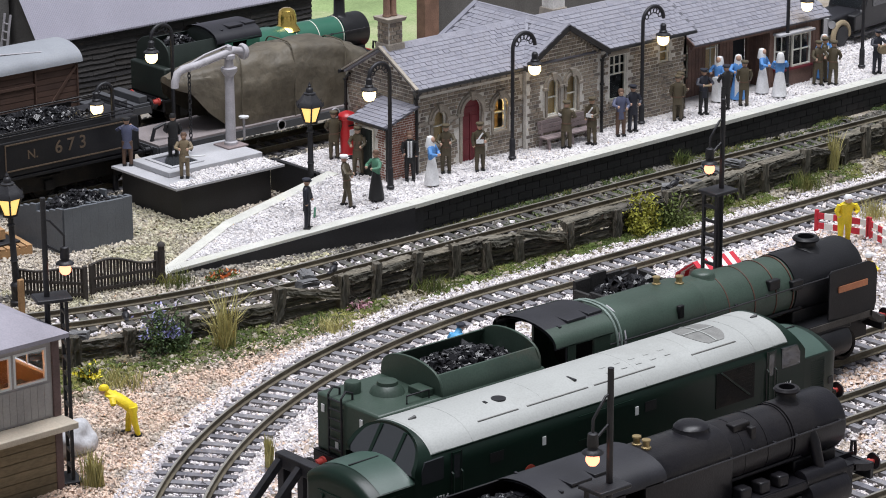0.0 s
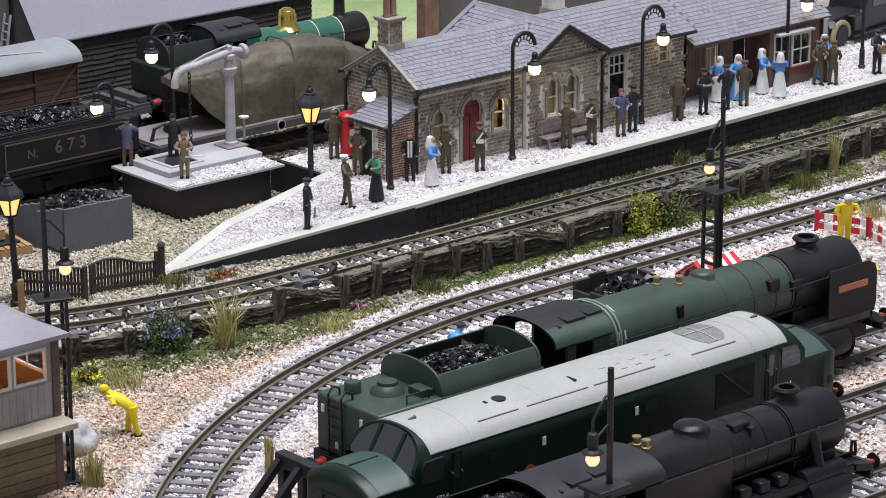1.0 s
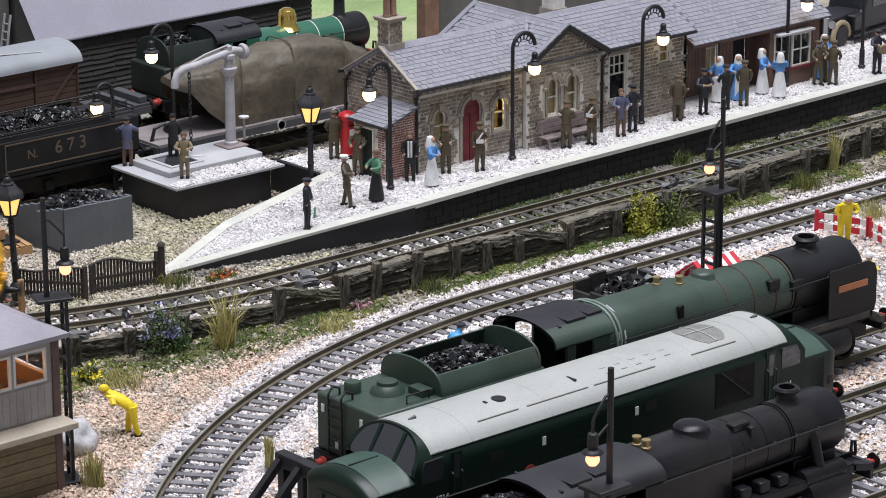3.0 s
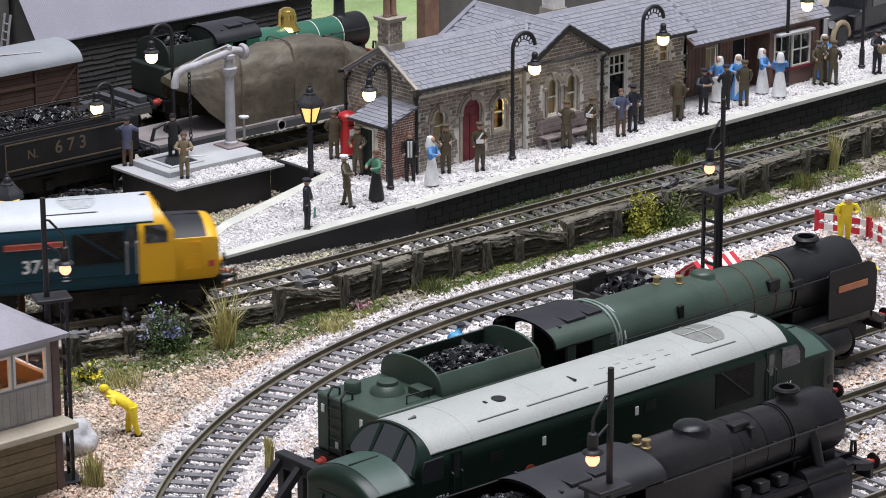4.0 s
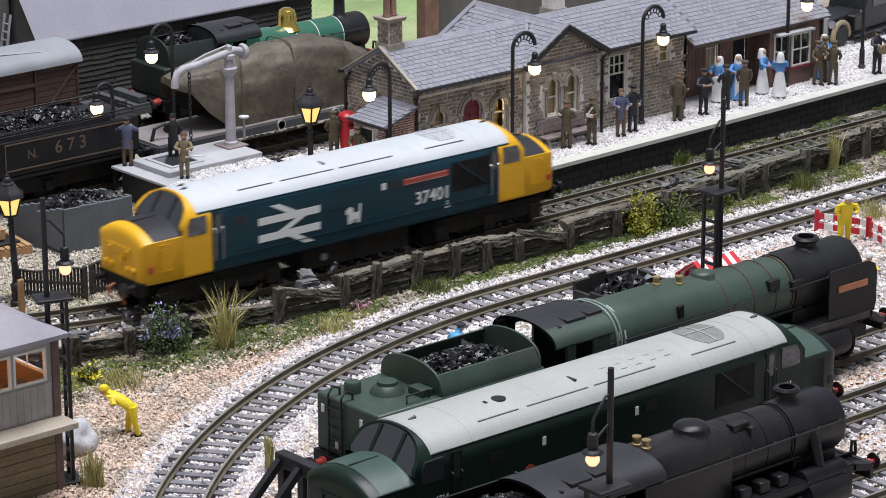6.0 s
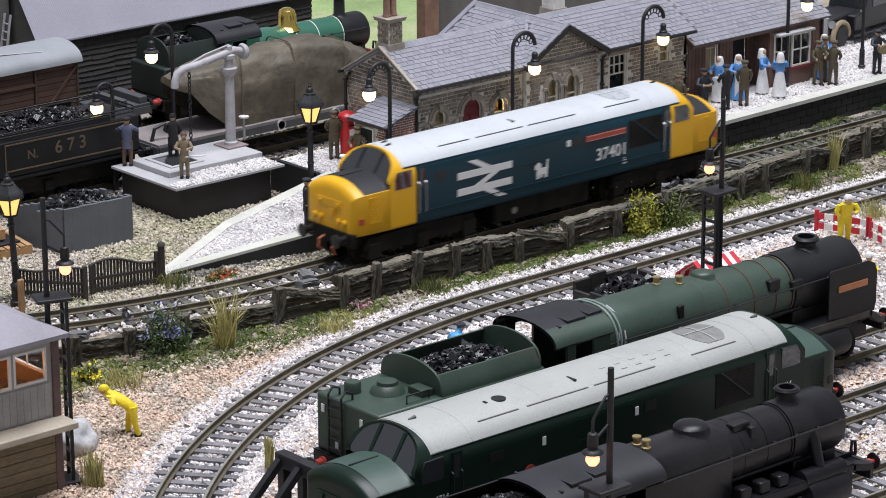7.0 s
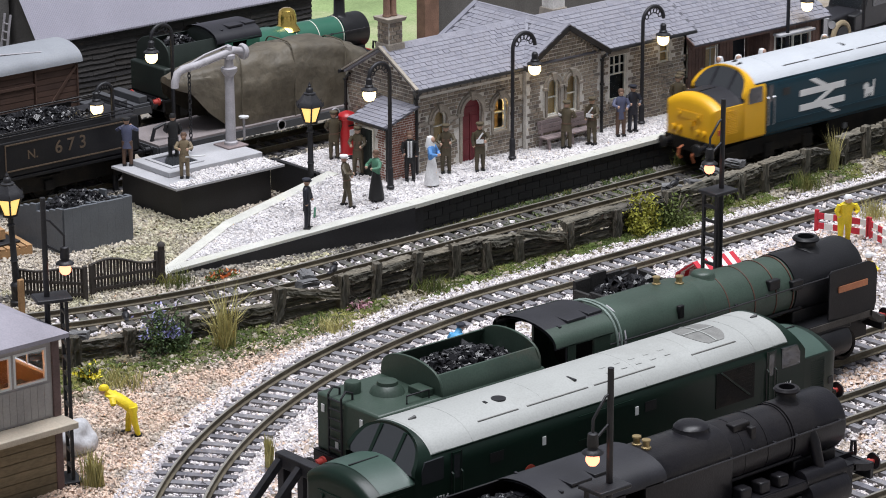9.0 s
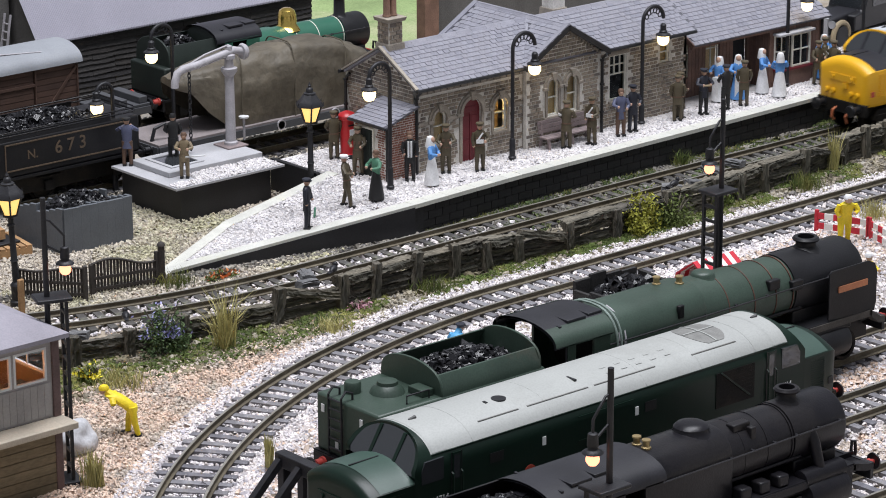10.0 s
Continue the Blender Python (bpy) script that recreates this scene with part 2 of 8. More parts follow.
def chips(name, where, size, material, seed, flat=0.8, parent=None, spread=0.33):
    """Loose stones at the places given (an array of x, y, z in millimetres), in one mesh."""
    rng = np.random.default_rng(seed)
    n = len(where)
    s = size * np.exp(rng.normal(0, spread, n)) * 0.5
    v = CHIP_V[None] * (1 + rng.uniform(-0.35, 0.35, (n, 8, 3)))
    v = v * np.stack([s * rng.uniform(0.75, 1.35, n), s * rng.uniform(0.65, 1.1, n), s * flat * rng.uniform(0.7, 1.2, n)], 1)[:, None]
    q = rng.normal(0, 1, (n, 4)) * np.array([1, 0.28, 0.28, 1])
    q /= np.linalg.norm(q, axis=1)[:, None]
    w, x, y, z = q.T
    R = np.stack([1 - 2 * (y * y + z * z), 2 * (x * y - z * w), 2 * (x * z + y * w), 2 * (x * y + z * w), 1 - 2 * (x * x + z * z), 2 * (y * z - x * w), 2 * (x * z - y * w), 2 * (y * z + x * w), 1 - 2 * (x * x + y * y)], 1).reshape(n, 3, 3)
    v = np.einsum("nij,nkj->nki", R, v) + np.asarray(where)[:, None]
    f = CHIP_F[None] + 8 * np.arange(n)[:, None, None]
    me = bpy.data.meshes.new(name)
    me.from_pydata((v.reshape(-1, 3) * MM).tolist(), [], f.reshape(-1, 4).tolist())
    me.materials.append(material)
    ob = new(name, me)
    if parent:
        ob.parent = parent
    return ob
# ---- the lines ----
def line_a(s):
    """Platform line: straight, then bending away from the viewer at its near end."""
    th = min(max((-145 - s) / 345, 0), 1.25)
    over = max(-145 - s - 345 * 1.25, 0)
    return (s if s > -145 else -145 - 345 * math.sin(th) - over * math.cos(th), 345 * (1 - math.cos(th)) + over * math.sin(th), -th)


def line_b(s):
    """Running line: straight, then bending towards the viewer."""
    th = min(max((-95 - s) / 350, 0), 1.25)
    over = max(-95 - s - 350 * 1.25, 0)
    return (s if s > -95 else -95 - 350 * math.sin(th) - over * math.cos(th), -78 - 350 * (1 - math.cos(th)) - over * math.sin(th), th)


def straight(y, slope=0.0):
    return lambda s: (s, y + slope * s, math.atan(slope))


line_c, line_d, line_e = straight(-220), straight(-266), straight(-323)
yard_near, yard_far = straight(177), straight(243)
SLEEPER = piece_mesh("sleeper", box(bmesh.new(), -1.65, -15, -5, 1.65, 15, -2.7), M["sleeper"])
M["old_sleeper"] = mat("old_sleeper", (0.115, 0.11, 0.105), 0.85, var=0.35, scale=200, bump=0.4, piece=0.4, other=(0.16, 0.165, 0.12), amount=0.35)
OLD_SLEEPER = piece_mesh("sleeper", box(bmesh.new(), -1.65, -15, -5, 1.65, 15, -2.7), M["old_sleeper"])


def track(name, label, path, s0, s1, step=7.7, tie=None):
    t = root(name, label, "track", kind="structure")
    n = int((s1 - s0) / 6)
    for side in (-1, 1):
        bm, top = bmesh.new(), bmesh.new()
        web, head = [], []
        for i in range(n + 1):
            x, y, h = path(s0 + (s1 - s0) * i / n)
            nx, ny = -math.sin(h), math.cos(h)
            web.append([(x + nx * d, y + ny * d, z) for d, z in ((side * 8.75 + a, b) for a, b in ((-1.2, -2.7), (1.2, -2.7), (1.2, -2.3), (0.3, -1.9), (0.3, -0.9), (0.5, -0.6), (0.5, -0.12), (-0.5, -0.12), (-0.5, -0.6), (-0.3, -0.9), (-0.3, -1.9), (-1.2, -2.3)))])
            head.append([(x + nx * d, y + ny * d, z) for d, z in ((side * 8.75 + a, b) for a, b in ((-0.5, -0.2), (0.5, -0.2), (0.42, 0.0), (-0.42, 0.0)))])
        quad_ring(bm, web)
        quad_ring(top, head)
        rail = part("rail", bm, M["rail_side"], t)
        part("rail_head", top, M["rail_top"], rail, "worn bright rail top")
    rnd = random.Random(name)
    for i in range(int((s1 - s0) / step)):
        x, y, h = path(s0 + i * step)
        share("sleeper", tie or SLEEPER, t, put(x, y, rnd.uniform(-0.15, 0.1), math.degrees(h) + rnd.uniform(-1.5, 1.5)))
    return t


track("track_platform", "curved platform line with weathered rails on dark sleepers", line_a, -440, 470, tie=OLD_SLEEPER)
track("track_running", "curved running line on pale stone ballast", line_b, -440, 330)
track("track_siding", "siding with rusty rails under a steam engine", line_c, -330, 120)
track("track_middle", "siding with rusty rails beneath a green diesel", line_d, -370, 90)
track("track_front", "front siding with rusty rails beneath a black engine", line_e, -420, 60)
track("track_yard", "yard siding behind the platform", yard_near, -330, 90)
track("track_back", "far yard siding beside the timber shed", yard_far, -330, 140)

# ---- ground ----
bm = bmesh.new()
NX, NY = 90, 90
gv = []
for j in range(NY + 1):
    row = []
    for i in range(NX + 1):
        x, y = -560 + 1240 * i / NX, -460 + 1100 * j / NY
        row.append(bm.verts.new((x, y, -4.6 + 0.7 * noise.noise((x * 0.02, y * 0.02, 0)) + 0.5 * noise.noise((x * 0.09, y * 0.09, 4)))))
    gv.append(row)
for j in range(NY):
    for i in range(NX):
        bm.faces.new((gv[j][i], gv[j][i + 1], gv[j + 1][i + 1], gv[j + 1][i]))
inner = [gv[0][i] for i in range(NX + 1)] + [gv[j][NX] for j in range(1, NY + 1)] + [gv[NY][i] for i in range(NX - 1, -1, -1)] + [gv[j][0] for j in range(NY - 1, 0, -1)]
outer = [bm.verts.new((v.co.x + (v.co.x - 60) * 60, v.co.y + (v.co.y - 90) * 60, -5)) for v in inner]
for i in range(len(inner)):
    j = (i + 1) % len(inner)
    bm.faces.new((inner[i], outer[i], outer[j], inner[j]))
tagged(part("ground", bm, M["earth"]), "brown earth of the layout with scattered stones", "ground", kind="structure")

rng = np.random.default_rng(7)


def along(path, s0, s1, half, n, z=-3.9, jit=0.5, keep_rails=True, lean=0.0):
    s, d = rng.uniform(s0, s1, n), rng.uniform(-half, half, n) + lean
    if keep_rails:
        ok = np.abs(np.abs(d) - 8.75) > 1.5
        s, d = s[ok], d[ok]
        on = (np.mod(s - s0, 7.7) < 2.0) | (np.mod(s - s0, 7.7) > 5.7)
        ok = ~(on & (np.abs(d) < 15)) | (rng.uniform(0, 1, len(s)) < 0.13)
        s, d = s[ok], d[ok]
    p = np.array([path(a) for a in s])
    return np.stack([p[:, 0] - np.sin(p[:, 2]) * d, p[:, 1] + np.cos(p[:, 2]) * d, z + rng.uniform(-jit, jit, len(s))], 1)


def patch(x0, x1, y0, y1, n, z=-4.0, jit=0.5, keep=None):
    p = np.stack([rng.uniform(x0, x1, n), rng.uniform(y0, y1, n), z + rng.uniform(-jit, jit, n)], 1)
    return p[keep(p[:, 0], p[:, 1])] if keep else p


def b_y(x):
    """The running line's y at each x, as an array."""
    t = np.clip((-95 - x) / 350, 0, 0.99)
    return -78 - 350 * (1 - np.sqrt(1 - t * t))


def stones(name, label, where, size, material, seed, **k):
    return tagged(chips(name, where, size, material, seed, **k), label, "gravel", kind="stuff")


stones("ballast", "pale pinkish white stone ballast of the running line", along(line_b, -430, 320, 25, 64000), 0.95, M["ballast"], 11)
stones("ballast", "mixed white and grey ballast on the platform line", along(line_a, -430, -20, 17, 10000), 1.2, M["ballast"], 12)
stones("ballast", "dark grey ballast with moss between the platform rails", along(line_a, -60, 460, 15, 8500), 1.4, M["dark_ballast"], 13)
stones("ballast", "white stone ballast spread between the sidings", np.concatenate([patch(-330, 260, -215, -98, 46000, keep=lambda x, y: (y < b_y(x) - 16) & (y < -96)), patch(-330, 120, -420, -205, 42000, z=-4.0)]), 1.12, M["ballast"], 14)
stones("gravel", "warm tan crushed stone around the siding ends", np.concatenate([patch(-60, 150, -200, -100, 11000, keep=lambda x, y: np.abs(y + 128 - 0.1 * x) < 25), patch(-350, -200, -220, -130, 3600, keep=lambda x, y: y < b_y(x) - 22), patch(-150, 60, -250, -232, 2400), patch(-200, 40, -312, -285, 4200)]), 1.2, M["tan_gravel"], 15)
stones("gravel", "tan crushed stone on the bank inside the curve", patch(-420, -150, -170, -52, 40000, keep=lambda x, y: (y > b_y(x) + 22) & (y < -52 - 0.12 * (x + 180) * (x < -180))), 0.82, M["tan_gravel"], 16)
stones("gravel", "fine cream yard gravel with faint moss", np.concatenate([patch(-330, -60, 20, 165, 36000, keep=lambda x, y: y > 17 + 345 * (1 - np.sqrt(1 - (np.clip(-145 - x, 0, 340) / 345) ** 2))), patch(-66, 60, 118, 165, 9000)]), 0.88, M["yard_gravel"], 17)
stones("ballast", "grey and white stones of the yard sidings", np.concatenate([along(yard_near, -330, 80, 22, 7000), along(yard_far, -330, 130, 22, 5000)]), 1.5, M["dark_ballast"], 18)

# ---- platform ----
PLAT = 11.0
EDGE = [(-66, 16.5), (0, 21), (110, 24), (260, 29), (470, 36)]


def edge_y(x):
    return float(np.interp(x, [p[0] for p in EDGE], [p[1] for p in EDGE]))


platform = root("platform", "railway platform of white gravel with pale coping and black block wall", "platform", kind="structure")
bm = bmesh.new()
prism(bm, [(x, y + 1.2) for x, y in EDGE] + [(470, 130), (-66, 118), (-61, 85)], -5, PLAT - 0.9, "xy")
part("platform_bed", bm, M["platform_bed"], platform)


def ramp_z(x):
    return PLAT + min(x + 66, 0) * (13.2 / 124)


bm = bmesh.new()
tri = [(-66, 16.5), (-61, 85), (-132, 71), (-190, 44)]
rows = [[(x, y, -5) for x, y in tri], [(x, y, ramp_z(x) - 0.9) for x, y in tri]]
quad_ring(bm, rows)
part("platform_ramp", bm, M["platform_bed"], platform)
bm = bmesh.new()
for a, b in (((-66, 16.5), (-190, 43.6)),):
    quad_ring(bm, [[(p[0], p[1] + o, z) for o, z in ((-0.6, -5), (0.6, -5), (0.6, ramp_z(p[0]) - 1.4), (-0.6, ramp_z(p[0]) - 1.4))] for p in (a, b)])
part("ramp_wall", bm, M["black_card"], platform, "plain black ramp side wall")
bm = bmesh.new()
box(bm, -68.2, 84, -5, -65.9, 119, PLAT + 0.3)
box(bm, -66.2, 16.85, -5, -60.5, 18.4, PLAT - 1.95)
part("end_wall", bm, M["black_card"], platform, "plain black end wall")
for (ax, ay), (bx, by), w in (((-66, 16), (-189, 43), 6.5), ((-61, 85), (-132, 71), -6.5), ((-132, 71), (-189, 44.6), -5.5)):
    bm = bmesh.new()
    d = Vector((bx - ax, by - ay, 0)).normalized()
    nrm = Vector((-d.y, d.x, 0)) * (-1 if w > 0 else 1) * abs(w)
    ends = []
    for x, y in ((ax, ay), (bx, by)):
        z = ramp_z(x)
        ends.append([(x, y, z - 1.6), (x + nrm.x, y + nrm.y, z - 1.6), (x + nrm.x, y + nrm.y, z), (x, y, z)])
    quad_ring(bm, ends)
    part("ramp_coping", bm, M["coping"], platform, bevel=0.2)
COPING = [piece_mesh("coping_slab", box(bmesh.new(), 0.08, 0, -1.9, w - 0.08, 7.0, 0.0), M["coping"]) for w in (9.0, 12.0)]
x, i = -66.0, 0
while x < 440:
    w = (9.0, 12.0)[i % 3 == 1]
    share("coping_slab", COPING[i % 3 == 1], platform, put(x, edge_y(x) - 0.8, PLAT, math.degrees(math.atan2(edge_y(x + w) - edge_y(x), w))))
    x, i = x + w, i + 1
BLOCK = piece_mesh("block", box(bmesh.new(), 0.2, 0, 0.15, 8.8, 1.5, 3.6), M["black_block"])
for row in range(4):
    x = -66.0 + (row % 2) * 4.5
    while x < 380:
        share("block", BLOCK, platform, put(x, edge_y(x) + 0.2, -5.4 + row * 3.7, math.degrees(math.atan2(edge_y(x + 9) - edge_y(x), 9))))
        x += 9
plat_pts = patch(-66, 440, 22, 128, 46000, z=PLAT - 0.8, jit=0.25, keep=lambda x, y: (y > np.interp(x, [p[0] for p in EDGE], [p[1] for p in EDGE]) + 6.2) & (y < 117 + (x + 66) * 0.02) & ((y < 57) | (x < -30) | (x > 250)))
rp = patch(-186, -64, 18, 84, 15000, z=-0.8, jit=0.25)
fr, bk = 16 + (-66 - rp[:, 0]) * 27 / 123 + 6.0, np.where(rp[:, 0] > -132, 85 + (rp[:, 0] + 61) * 14 / 71, 71 + (rp[:, 0] + 132) * 27 / 58) - 5.5
rp = rp[(rp[:, 1] > fr) & (rp[:, 1] < bk)]
rp[:, 2] += PLAT + np.minimum(rp[:, 0] + 66, 0) * (13.2 / 124)
stones("platform_gravel", "fine white gravel surface of the platform", np.concatenate([plat_pts, rp]), 0.8, M["platform_gravel"], 19, spread=0.3)
# ---- buildings ----
def outline(u0, u1, z0, z1, arch, n=12):
    """A window's or door's outline; arch: a round head within its height."""
    if not arch:
        return [(u0, z0), (u1, z0), (u1, z1), (u0, z1)]
    r, c = (u1 - u0) / 2, (u0 + u1) / 2
    zs = z1 - r
    return [(u0, z0), (u1, z0)] + [(c + r * math.cos(math.pi * i / n), zs + r * math.sin(math.pi * i / n)) for i in range(n + 1)]


def frame_of(x, y, turn):
    """Local wall axes: x along the wall, y into the building, z up."""
    return put(x, y, 0, turn)


def wall(parent, at, L, z0, z1, thick, material, holes=(), gable=None, name="wall"):
    """Wall with openings cut through. gable: (u of apex, z of apex)."""
    def top(u):
        if not gable:
            return z1
        gu, gz = gable
        return z1 + (gz - z1) * (u / gu if u < gu else (L - u) / (L - gu))

    bm = bmesh.new()
    cuts = sorted({0.0, float(L), *(float(h[k]) for h in holes for k in (0, 1)), *([float(gable[0])] if gable else [])})
    for a, b in zip(cuts, cuts[1:]):
        hs = sorted([h for h in holes if h[0] <= a and h[1] >= b], key=lambda h: h[2])
        z = z0
        for h in hs:
            if h[2] > z + 0.01:
                prism(bm, [(a, z), (b, z), (b, h[2]), (a, h[2])], 0, thick)
            z = h[3]
        prism(bm, [(a, z), (b, z), (b, top(b)), (a, top(a))], 0, thick)
    for h in holes:
        if h[4]:
            o = outline(*h[:5])[2:]
            half = len(o) // 2
            prism(bm, [(h[1], h[3])] + o[half::-1], 0, thick)
            prism(bm, [(h[0], h[3])] + o[:half - 1:-1], 0, thick)
    return part(name, bm, material, parent, smooth=False, at=at), top


def inside(u, z, h, m=0.0):
    if not (h[0] - m < u < h[1] + m and h[2] - m < z < h[3] + m):
        return False
    if h[4]:
        r, c = (h[1] - h[0]) / 2, (h[0] + h[1]) / 2
        if z > h[3] - r:
            return (u - c) ** 2 + (z - h[3] + r) ** 2 < (r + m) ** 2
    return True


def brick_face(parent, L, z0, top, bl, bh, material, avoid, seed, name="brick", limit=300, depth=0.32):
    """Bricks standing a little proud of a wall, some long, some short."""
    rnd = random.Random(seed)
    meshes = []
    for k in range(5):
        b = bmesh.new()
        w, h = bl * (0.55, 0.8, 1.0, 1.15, 0.9)[k] - 0.42, bh - 0.42
        quad_ring(b, [[(-w / 2 + rnd.uniform(-0.1, 0.1), -depth, -h / 2), (w / 2, -depth, -h / 2 + rnd.uniform(0, 0.1)), (w / 2, 0.2, -h / 2), (-w / 2, 0.2, -h / 2)], [(-w / 2, -depth * 0.9, h / 2 - rnd.uniform(0, 0.12)), (w / 2 - rnd.uniform(0, 0.12), -depth, h / 2), (w / 2, 0.2, h / 2), (-w / 2, 0.2, h / 2)]])
        meshes.append((w + 0.42, piece_mesh(name, b, material)))
    spots = []
    z = z0 + bh / 2
    while z < 90:
        u = -rnd.uniform(0, bl * 0.6)
        any_ = False
        while u < L:
            w, me = rnd.choice(meshes)
            c = u + w / 2
            u += w
            if c - w / 2 < -0.1 or c + w / 2 > L + 0.1 or z + bh / 2 > min(top(max(c - w / 2, 0)), top(min(c + w / 2, L))) + 0.1:
                continue
            any_ = True
            if any(inside(c + k * w * 0.45, z, h, 0.35) for h in avoid for k in (-1, 0, 1)):
                continue
            spots.append((c, z, me))
        z += bh
        if not any_ and z > z0 + 3 * bh:
            break
    rest = bmesh.new()
    for i, (c, z, me) in enumerate(spots):
        d = rnd.uniform(-0.12, 0.2)
        if i < limit:
            share(name, me, parent, put(c, d, z))
        else:
            k = len(rest.verts)
            rest.from_mesh(me)
            rest.verts.ensure_lookup_table()
            for v in rest.verts[k:]:
                v.co += Vector((c, d, z)) * MM
    if len(rest.verts):
        me = bpy.data.meshes.new(name)
        rest.to_mesh(me)
        me.materials.append(material)
        ob = share(name + "_rest", me, parent, put(0, 0, 0))
        tagged(ob, kind="stuff")
    rest.free()


def slates(parent, origin, udir, vdir, L, V, w, h, keep, seed, material, name="slate"):
    """Slates in courses up a slope. keep(u, v) says where the roof is."""
    rnd = random.Random(seed)
    u_, v_ = Vector(udir).normalized(), Vector(vdir).normalized()
    n_ = u_.cross(v_)
    base = Matrix(((u_.x, v_.x, n_.x, 0), (u_.y, v_.y, n_.y, 0), (u_.z, v_.z, n_.z, 0), (0, 0, 0, 1)))
    meshes = []
    for k in range(4):
        b = bmesh.new()
        ww = w * (1, 0.94, 1.05, 1)[k] - 0.16
        cut = w * (0.08, 0.14, 0.10, 0.12)[k]
        quad_ring(b, [[(-ww / 2 + cut, -0.3, z0), (ww / 2 - cut, -0.3, z0), (ww / 2, cut * 0.7 - 0.3, z0), (ww / 2, h * 1.1, z0 - 0.3), (-ww / 2, h * 1.1, z0 - 0.3), (-ww / 2, cut * 0.7 - 0.3, z0)] for z0 in (0.12, 0.5)])
        meshes.append(piece_mesh(name, b, material))
    row, v = 0, 0.0
    while v < V:
        u = -w / 2 * (row % 2)
        while u < L + w:
            c = u + w / 2
            if keep(c, v + h * 0.5):
                p = Vector(origin) + u_ * c + v_ * v
                m = Matrix.Translation(p * MM) @ base @ pose(0, 0, 0, rnd.uniform(-0.6, 0.6), rnd.uniform(-0.8, 0.8), rnd.uniform(-0.9, 0.9))
                share(name, rnd.choice(meshes), parent, m)
            u += w
        v += h
        row += 1


def roof_sheet(parent, name, pts, material, t=1.0):
    bm = bmesh.new()
    n = (Vector(pts[1]) - Vector(pts[0])).cross(Vector(pts[2]) - Vector(pts[0])).normalized()
    quad_ring(bm, [[Vector(p) - n * t for p in pts], [Vector(p) for p in pts]])
    return part(name, bm, material, parent, smooth=False)


def rod(parent, name, a, b, r, material, label="", n=8):
    return part(name, tube(bmesh.new(), a, b, r, r, n), material, parent, label)


def beam(parent, name, a, b, w, h, material, label="", bevel=0.0):
    """A squared bar from a to b."""
    a, b = Vector(a), Vector(b)
    d = (b - a).normalized()
    s = d.cross(Vector((0, 0, 1)))
    s = s.normalized() if s.length > 0.01 else Vector((1, 0, 0))
    u = s.cross(d)
    bm = bmesh.new()
    quad_ring(bm, [[p + s * w / 2 * i + u * h / 2 * j for i, j in ((-1, -1), (1, -1), (1, 1), (-1, 1))] for p in (a, b)])
    return part(name, bm, material, parent, label, bevel, smooth=False)


def ring_frame(bm, out, inn, y0, y1):
    """A frame between two outlines of the same number of points."""
    n = len(out)
    vs = [[bm.verts.new((p[0], y, p[1])) for p in o] for o in (out, inn) for y in (y0, y1)]
    for i in range(n):
        j = (i + 1) % n
        for a, b in ((0, 1), (1, 3), (3, 2), (2, 0)):
            bm.faces.new((vs[a][i], vs[a][j], vs[b][j], vs[b][i]))


def window(parent, at, hole, cols, rows_, material, blind=None, depth=1.1, t=0.8, name="window"):
    u0, u1, z0, z1, arch = hole
    bm = bmesh.new()
    ring_frame(bm, outline(u0, u1, z0, z1, arch), outline(u0 + t, u1 - t, z0 + t, z1 - t, arch), depth - 0.5, depth + 0.6)
    w = part(name, bm, material, parent, "pale painted window frame", at=at, smooth=False)
    for i in range(1, cols):
        u = u0 + (u1 - u0) * i / cols
        part("glazing_bar", box(bmesh.new(), u - 0.25, depth - 0.3, z0 + t, u + 0.25, depth + 0.4, z1 - t), material, w)
    for z in rows_:
        part("glazing_bar", box(bmesh.new(), u0 + t, depth - 0.4, z - 0.3, u1 - t, depth + 0.5, z + 0.3), material, w)
    o = outline(u0 + t, u1 - t, z0 + t, z1 - t, arch)
    p = part("pane", prism(bmesh.new(), o, depth, depth + 0.2), M["glass"], w, smooth=False)
    p.visible_shadow = False
    # opaque panel behind the pane; tan ones have room light in their colour
    if blind:
        part("blind", box(bmesh.new(), u0 - 0.5, depth + 2.2, z0 - 0.5, u1 + 0.5, depth + 2.5, z1), blind, w, "drawn blind, the tan ones coloured as lit from inside")
    return w


